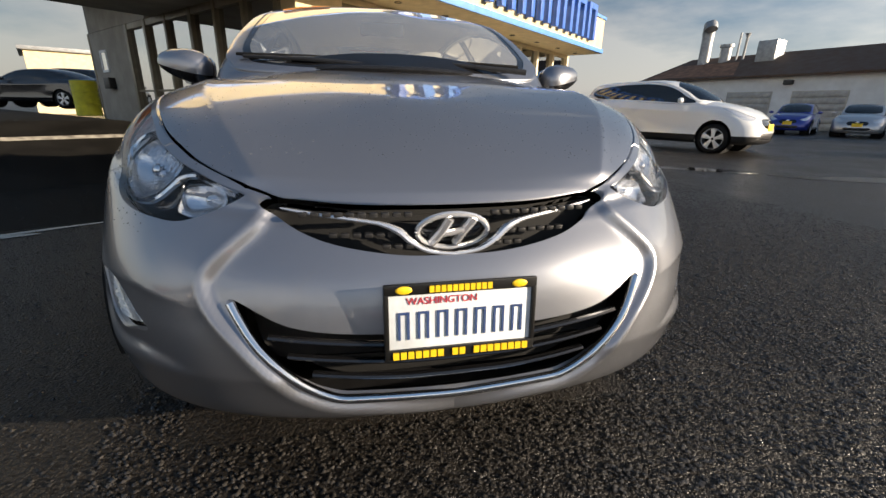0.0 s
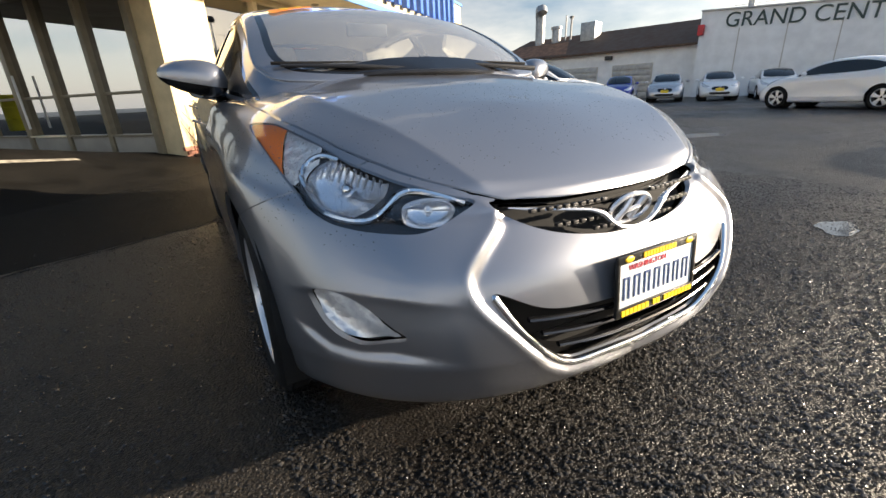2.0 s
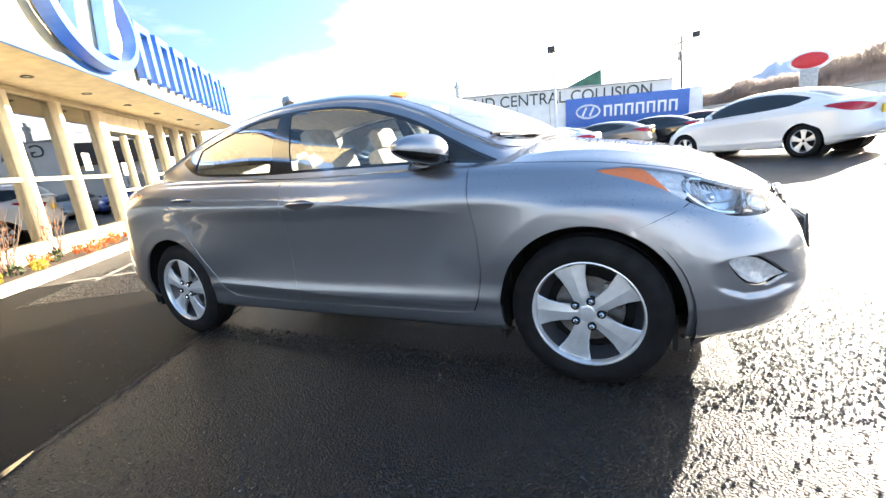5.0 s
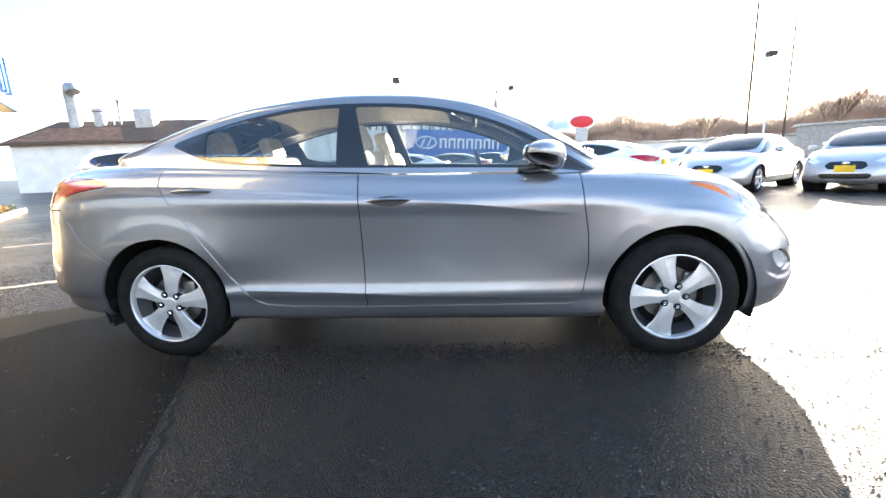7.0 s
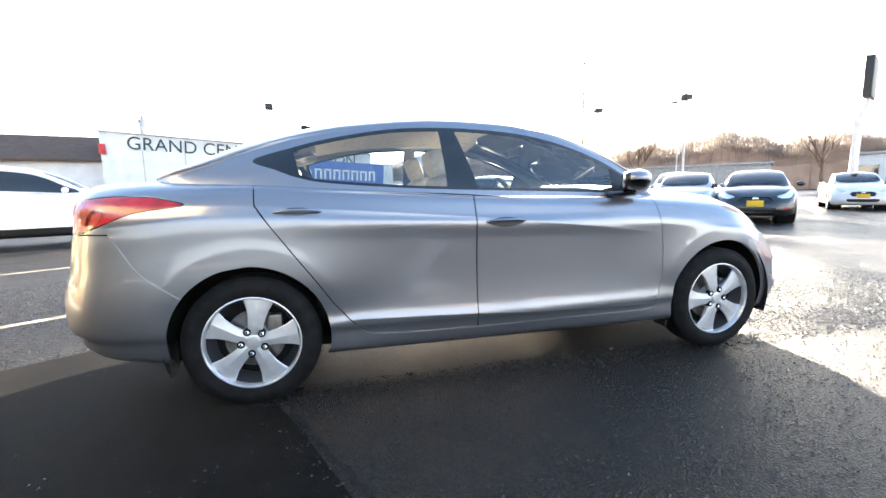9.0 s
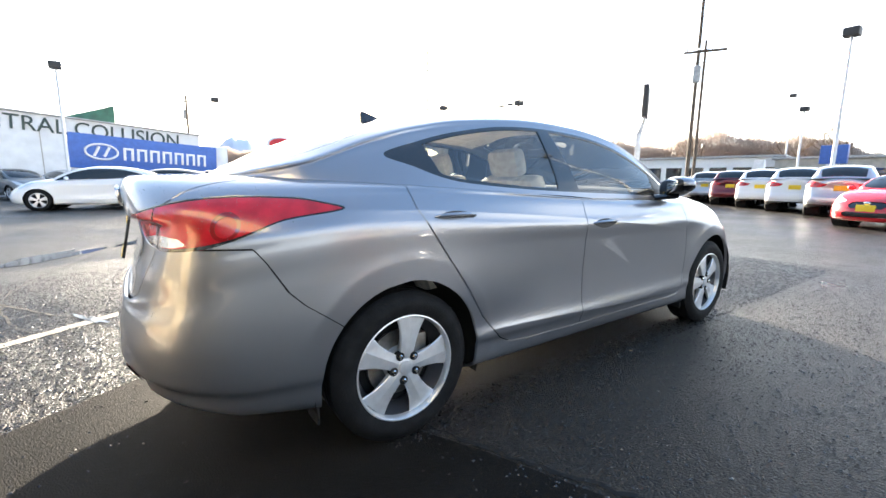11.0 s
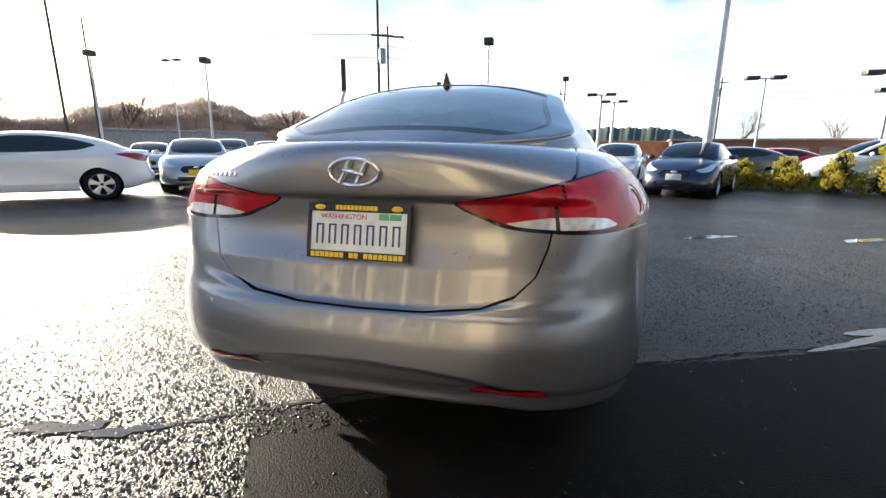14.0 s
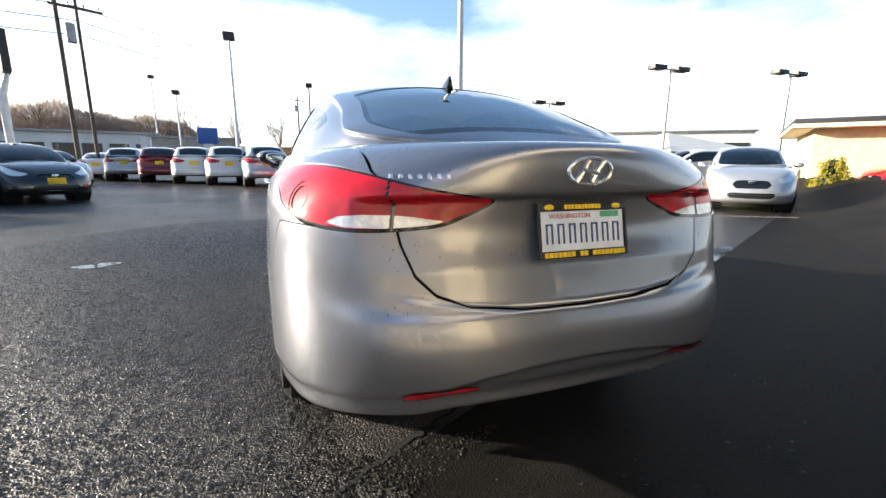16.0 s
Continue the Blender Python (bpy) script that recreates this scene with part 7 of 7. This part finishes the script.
def style(kind):
    """Sheets of one kind of car, made once."""
    if kind in STYLES:
        return STYLES[kind]
    tall = {"sedan": 1.0, "hatch": 1.0, "coupe": .95, "suv": 1.14}[kind]
    long_ = {"sedan": 1.05, "hatch": .93, "coupe": 1.0, "suv": 1.03}[kind]
    wide = {"sedan": 1.02, "hatch": .97, "coupe": 1.02, "suv": 1.05}[kind]
    body = Shell.grid(through_points(sedan_rails(16, 44, 15), 30)).outward()
    top = SUV_TOP if kind in ("suv", "hatch") else SEDAN_TOP
    out = {}
    for cy in (-1.35, 1.35):
        _, body = body.cut(np.maximum(circle_field(body.v, cy, .33 / tall, .372), .55 - body.v[:, 0]))
    out["headlight"], body = body.cut(np.maximum(outline_field(front_outline_q(body.v), body.v[:, 2], HEADLIGHT), body.v[:, 1] + 1.0))
    out["grille"], body = body.cut(np.maximum(outline_field(body.v[:, 0], body.v[:, 2] , [(-.2, .52), (.30, .52), (.36, .60), (.30, .69), (-.2, .70)]), body.v[:, 1] + 1.9))
    out["intake"], body = body.cut(np.maximum(outline_field(body.v[:, 0], body.v[:, 2], [(-.2, .30), (.40, .31), (.46, .40), (.40, .43), (-.2, .42)]), body.v[:, 1] + 1.9))
    out["tail"], body = body.cut(np.maximum(outline_field(rear_outline_q(body.v), body.v[:, 2], TAILLIGHT), 1.3 - body.v[:, 1]))
    out["sill"], body = body.cut(body.v[:, 2] - (.30 if kind != "suv" else .36))
    out["body"] = body
    sp, tp = cabin(top, 56, 4)
    side, roof = Shell.grid(sp).outward((0, .4, 1.1)), Shell.grid(tp).outward((0, .4, 1.1))
    win = WINDOW if top is SEDAN_TOP else smooth_loop([(-.80, .985), (-.55, 1.13), (-.3, 1.26), (0, 1.345), (.5, 1.385), (1.2, 1.365), (1.75, 1.30), (1.9, 1.20), (1.7, 1.08), (1.0, 1.055), (.2, 1.02)], 4)
    fld = outline_field(side.v[:, 1], side.v[:, 2], win)
    out["side_window"], out["frame"] = side.cut(fld)
    xr = curve(top["rail_x"])
    x, y = roof.v[:, 0], roof.v[:, 1]
    out["windscreen"], roof = roof.cut(np.maximum(y + .13 + .16 * (x / .55) ** 2, x - (xr(y) - .055)))
    x, y = roof.v[:, 0], roof.v[:, 1]
    back = (1.12, 1.83) if top is SEDAN_TOP else (1.88, 2.16)
    out["rear_window"], roof = roof.cut(np.maximum(np.maximum(back[0] + .06 * (x / .5) ** 2 - y, x - (xr(y) - .07)), y - back[1]))
    out["roof"] = roof
    k = np.array([wide, long_, tall])
    for key, sh in out.items():
        out[key] = Shell(sh.v * k, sh.f, sh.n)
    STYLES[kind] = (out, wide, long_, tall)
    return STYLES[kind]


def lot_car(kind, paint, colour, x, y, turn, group, plate="yellow", detail=""):
    sh, wide, long_, tall = style(kind)
    word = {"sedan": "sedan", "hatch": "hatchback", "coupe": "coupe", "suv": "sport utility"}[kind]
    t = thing("parked_" + {"sedan": "sedan", "hatch": "hatchback", "coupe": "coupe", "suv": "suv"}[kind], f"{colour} {word} parked on the wet lot{detail}", "car", Matrix.Translation((x, y, 0)) @ Matrix.Rotation(radians(turn), 4, "Z"), group)
    b = part("body", sh["body"].both().geo(), paint, t)
    part("roof", sh["roof"].both().geo(), paint, b)
    part("window_frame", sh["frame"].both().geo(), paint, b)
    part("sill", sh["sill"].both().geo(), BLACK if kind == "suv" else paint, b)
    part("windscreen", sh["windscreen"].moved(-.004).both().geo(), LOT_GLASS, t)
    part("rear_window", sh["rear_window"].moved(-.004).both().geo(), DARK_WINDOW, t)
    # a near-black block fills the lower cabin, its dark in the colour
    part("cabin_filler", Geo().box(0, .3 * long_, .62 * tall, 1.5, 2.9, .5 * tall), VOID, t)
    for s in (1, -1):
        m = (lambda q: q) if s > 0 else (lambda q: q.mirrored())
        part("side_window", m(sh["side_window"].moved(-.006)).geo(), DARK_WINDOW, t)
        part("headlight", m(sh["headlight"].moved(-.004)).geo(), CLEAR_LENS, t)
        part("tail_lamp", m(sh["tail"].moved(-.004)).geo(), RED_LENS, t)
        part("door_mirror", Geo().ball((s * .99 * wide, -.58 * long_, 1.03 * tall), (.10, .06, .065), 12, 8), paint, t)
        for cy in (-1.35, 1.35):
            wheel(t, s * .775 * wide, cy * long_, .33, .235, .20, False)
            part("wheel_housing", Geo().lathe([(.50, .06), (.50, .385), (.84 * wide, .385)], 20, m=Matrix.Translation((0, cy * long_, .34)) @ Matrix.Diagonal((s, 1, 1, 1))), VOID, t)
    part("upper_grille", sh["grille"].moved(-.02).both().geo(), GLOSS_BLACK, t)
    part("lower_grille", sh["intake"].moved(-.02).both().geo(), BLACK, t)
    part("badge", Geo().ball((0, -2.13 * long_, .66 * tall), (.07, .015, .04), 14, 6), CHROME, t)
    if plate:
        part("front_plate", Geo().box(0, -2.175 * long_, .53 * tall, .36, .03, .16, .01), YELLOW if plate == "yellow" else PLATE_WHITE, t)
        part("rear_plate", Geo().box(0, 2.23 * long_, .82 * tall, .36, .03, .16, .01), YELLOW if plate == "yellow" else PLATE_WHITE, t)
    return t


lot_car("suv", WHITE_CAR, "white", 8.25, 7.4, 27, "cars by the body shop", detail=" facing the lane")
lot_car("sedan", WHITE_CAR, "white", 10.6, -3.7, 137, "cars in the middle row")
row = ((WHITE_CAR, "white"), (BRONZE_CAR, "bronze"), (BLACK_CAR, "black"), (MAROON_CAR, "dark maroon"), (SILVER_CAR, "silver"), (GREY_CAR, "grey"))
for k, (p, c) in enumerate(row):
    lot_car("sedan", p, c, 16.9 + 2.0 * k, 3.1 - 1.95 * k, 168.5, "cars in the far row")
row = (("hatch", BLUE_CAR, "dark blue"), ("sedan", SILVER_CAR, "silver"), ("sedan", WHITE_CAR, "white"), ("sedan", WHITE_CAR, "white"), ("sedan", GREY_CAR, "grey"), ("sedan", SILVER_CAR, "silver"), ("sedan", BLACK_CAR, "black"))
for k, (kind, p, c) in enumerate(row):
    lot_car(kind, p, c, 22.0 + 1.25 * k, 15.4 - 2.15 * k, -58, "cars along the white wall")
row = (("sedan", SILVER_CAR, "silver", 9.75, -7.8), ("sedan", SILVER_CAR, "pale silver", 8.92, -10.4), ("sedan", BLACK_CAR, "black", 7.4, -11.4))
for kind, p, c, x, y in row:
    lot_car(kind, p, c, x, y, 220.5, "cars facing the lane")
for k, (kind, p, c) in enumerate((("sedan", WHITE_CAR, "white"), ("sedan", SILVER_CAR, "silver"), ("suv", WHITE_CAR, "white"), ("sedan", GREY_CAR, "grey"), ("sedan", WHITE_CAR, "white"))):
    lot_car(kind, p, c, 18.5 - 2.1 * k, -10.0 - 2.4 * k, 220.5, "cars in the back row")
for kind, p, c, x, y in (("suv", SILVER_CAR, "silver", 1.7, -18.0), ("suv", WHITE_CAR, "white", 3.3, -19.6), ("suv", WHITE_CAR, "white", 4.9, -21.2), ("suv", MAROON_CAR, "dark red", 6.6, -22.8), ("suv", SILVER_CAR, "silver", 8.6, -24.9), ("sedan", WHITE_CAR, "white", 10.4, -26.8)):
    lot_car(kind, p, c, x, y, 9, "row of parked sport utilities")
lot_car("coupe", RED_CAR, "bright red", -.42, -13.9, 167, "cars facing the exit")
lot_car("hatch", WHITE_CAR, "white", -2.9, -12.9, 165, "cars facing the exit", detail=" with a big dark grille")
lot_car("sedan", NAVY_CAR, "dark navy", -4.7, -10.7, 153, "cars facing the exit", "white", " with a sale sticker")
lot_car("hatch", SILVER_CAR, "silver", -10.2, -4.4, 129, "cars by the shrubs", "")
lot_car("suv", WHITE_CAR, "white", -11.5, -14.5, 80, "cars on the street side", "")
lot_car("suv", WHITE_CAR, "white", -16.5, -11.5, 75, "cars on the street side", "")
lot_car("sedan", RED_CAR, "red", -19.5, -4.5, 70, "cars on the street side", "")
lot_car("sedan", GREY_CAR, "grey", -8.0, -17.5, 80, "cars on the street side", "")
lot_car("sedan", RED_CAR, "red", -10.5, -20.0, 80, "cars on the street side", "")
for kind, x, y in (("sedan", -12.2, 18.5), ("suv", -13.2, 21.8), ("sedan", -17.6, 20.6)):
    c = lot_car(kind, BLACK_CAR, "black", x, y, 259, "cars beyond the canopy")
    c.location.z = .60


# ---- proud stones of the asphalt round the car ----
def proud_stones(count, seed):
    """Small wet chips that stand out of the asphalt along the way round the car."""
    r = np.random.RandomState(seed)
    x, y = r.uniform(-4.6, 4.2, count * 4), r.uniform(-5.0, 5.6, count * 4)
    d = np.hypot(np.maximum(np.abs(x) - .7, 0), np.maximum(np.abs(y) - 1.9, 0))
    left = y > .53 + (x + 2.6) * .52
    # shade is put into the spread: fewer glinting chips at x < -0.9
    keep = (d > 0) & (d < 3.4) & (r.rand(count * 4) < np.where(left & (x < .6 - (y - 2) * .65), .02, np.where(x < -.9, .15, 1.0)) * np.clip(1.3 - d / 3.2, .15, 1))
    x, y = x[keep][:count], y[keep][:count]
    n = len(x)
    size = r.uniform(.0032, .0082, n)
    base = np.array([(1, 0, 0), (0, 1, 0), (-1, 0, 0), (0, -1, 0), (0, 0, 1)], float)
    a = r.uniform(0, 6.283, n)
    c, s = np.cos(a), np.sin(a)
    p = base[None] * np.stack([size * r.uniform(.7, 1.3, n), size * r.uniform(.7, 1.3, n), size * r.uniform(.5, .9, n)], 1)[:, None]
    p[:, 4, 0] += size * r.uniform(-.5, .5, n)
    p[:, 4, 1] += size * r.uniform(-.5, .5, n)
    q = np.stack([p[..., 0] * c[:, None] - p[..., 1] * s[:, None] + x[:, None], p[..., 0] * s[:, None] + p[..., 1] * c[:, None] + y[:, None], p[..., 2] + .0022], -1).reshape(-1, 3)
    f = (np.array([(0, 1, 4), (1, 2, 4), (2, 3, 4), (3, 0, 4)])[None] + 5 * np.arange(n)[:, None, None]).reshape(-1, 3)
    me = bpy.data.meshes.new("asphalt_chips")
    me.vertices.add(len(q))
    me.vertices.foreach_set("co", q.ravel())
    me.loops.add(f.size)
    me.loops.foreach_set("vertex_index", f.ravel().astype(np.int32))
    me.polygons.add(len(f))
    me.polygons.foreach_set("loop_start", np.arange(0, f.size, 3, dtype=np.int32))
    me.update()
    me.validate()
    me.materials.append(STONE)
    tagged(new("asphalt_chips", me), "wet glinting stone chips proud of the asphalt", "gravel", kind="stuff")


proud_stones(110000, 5)
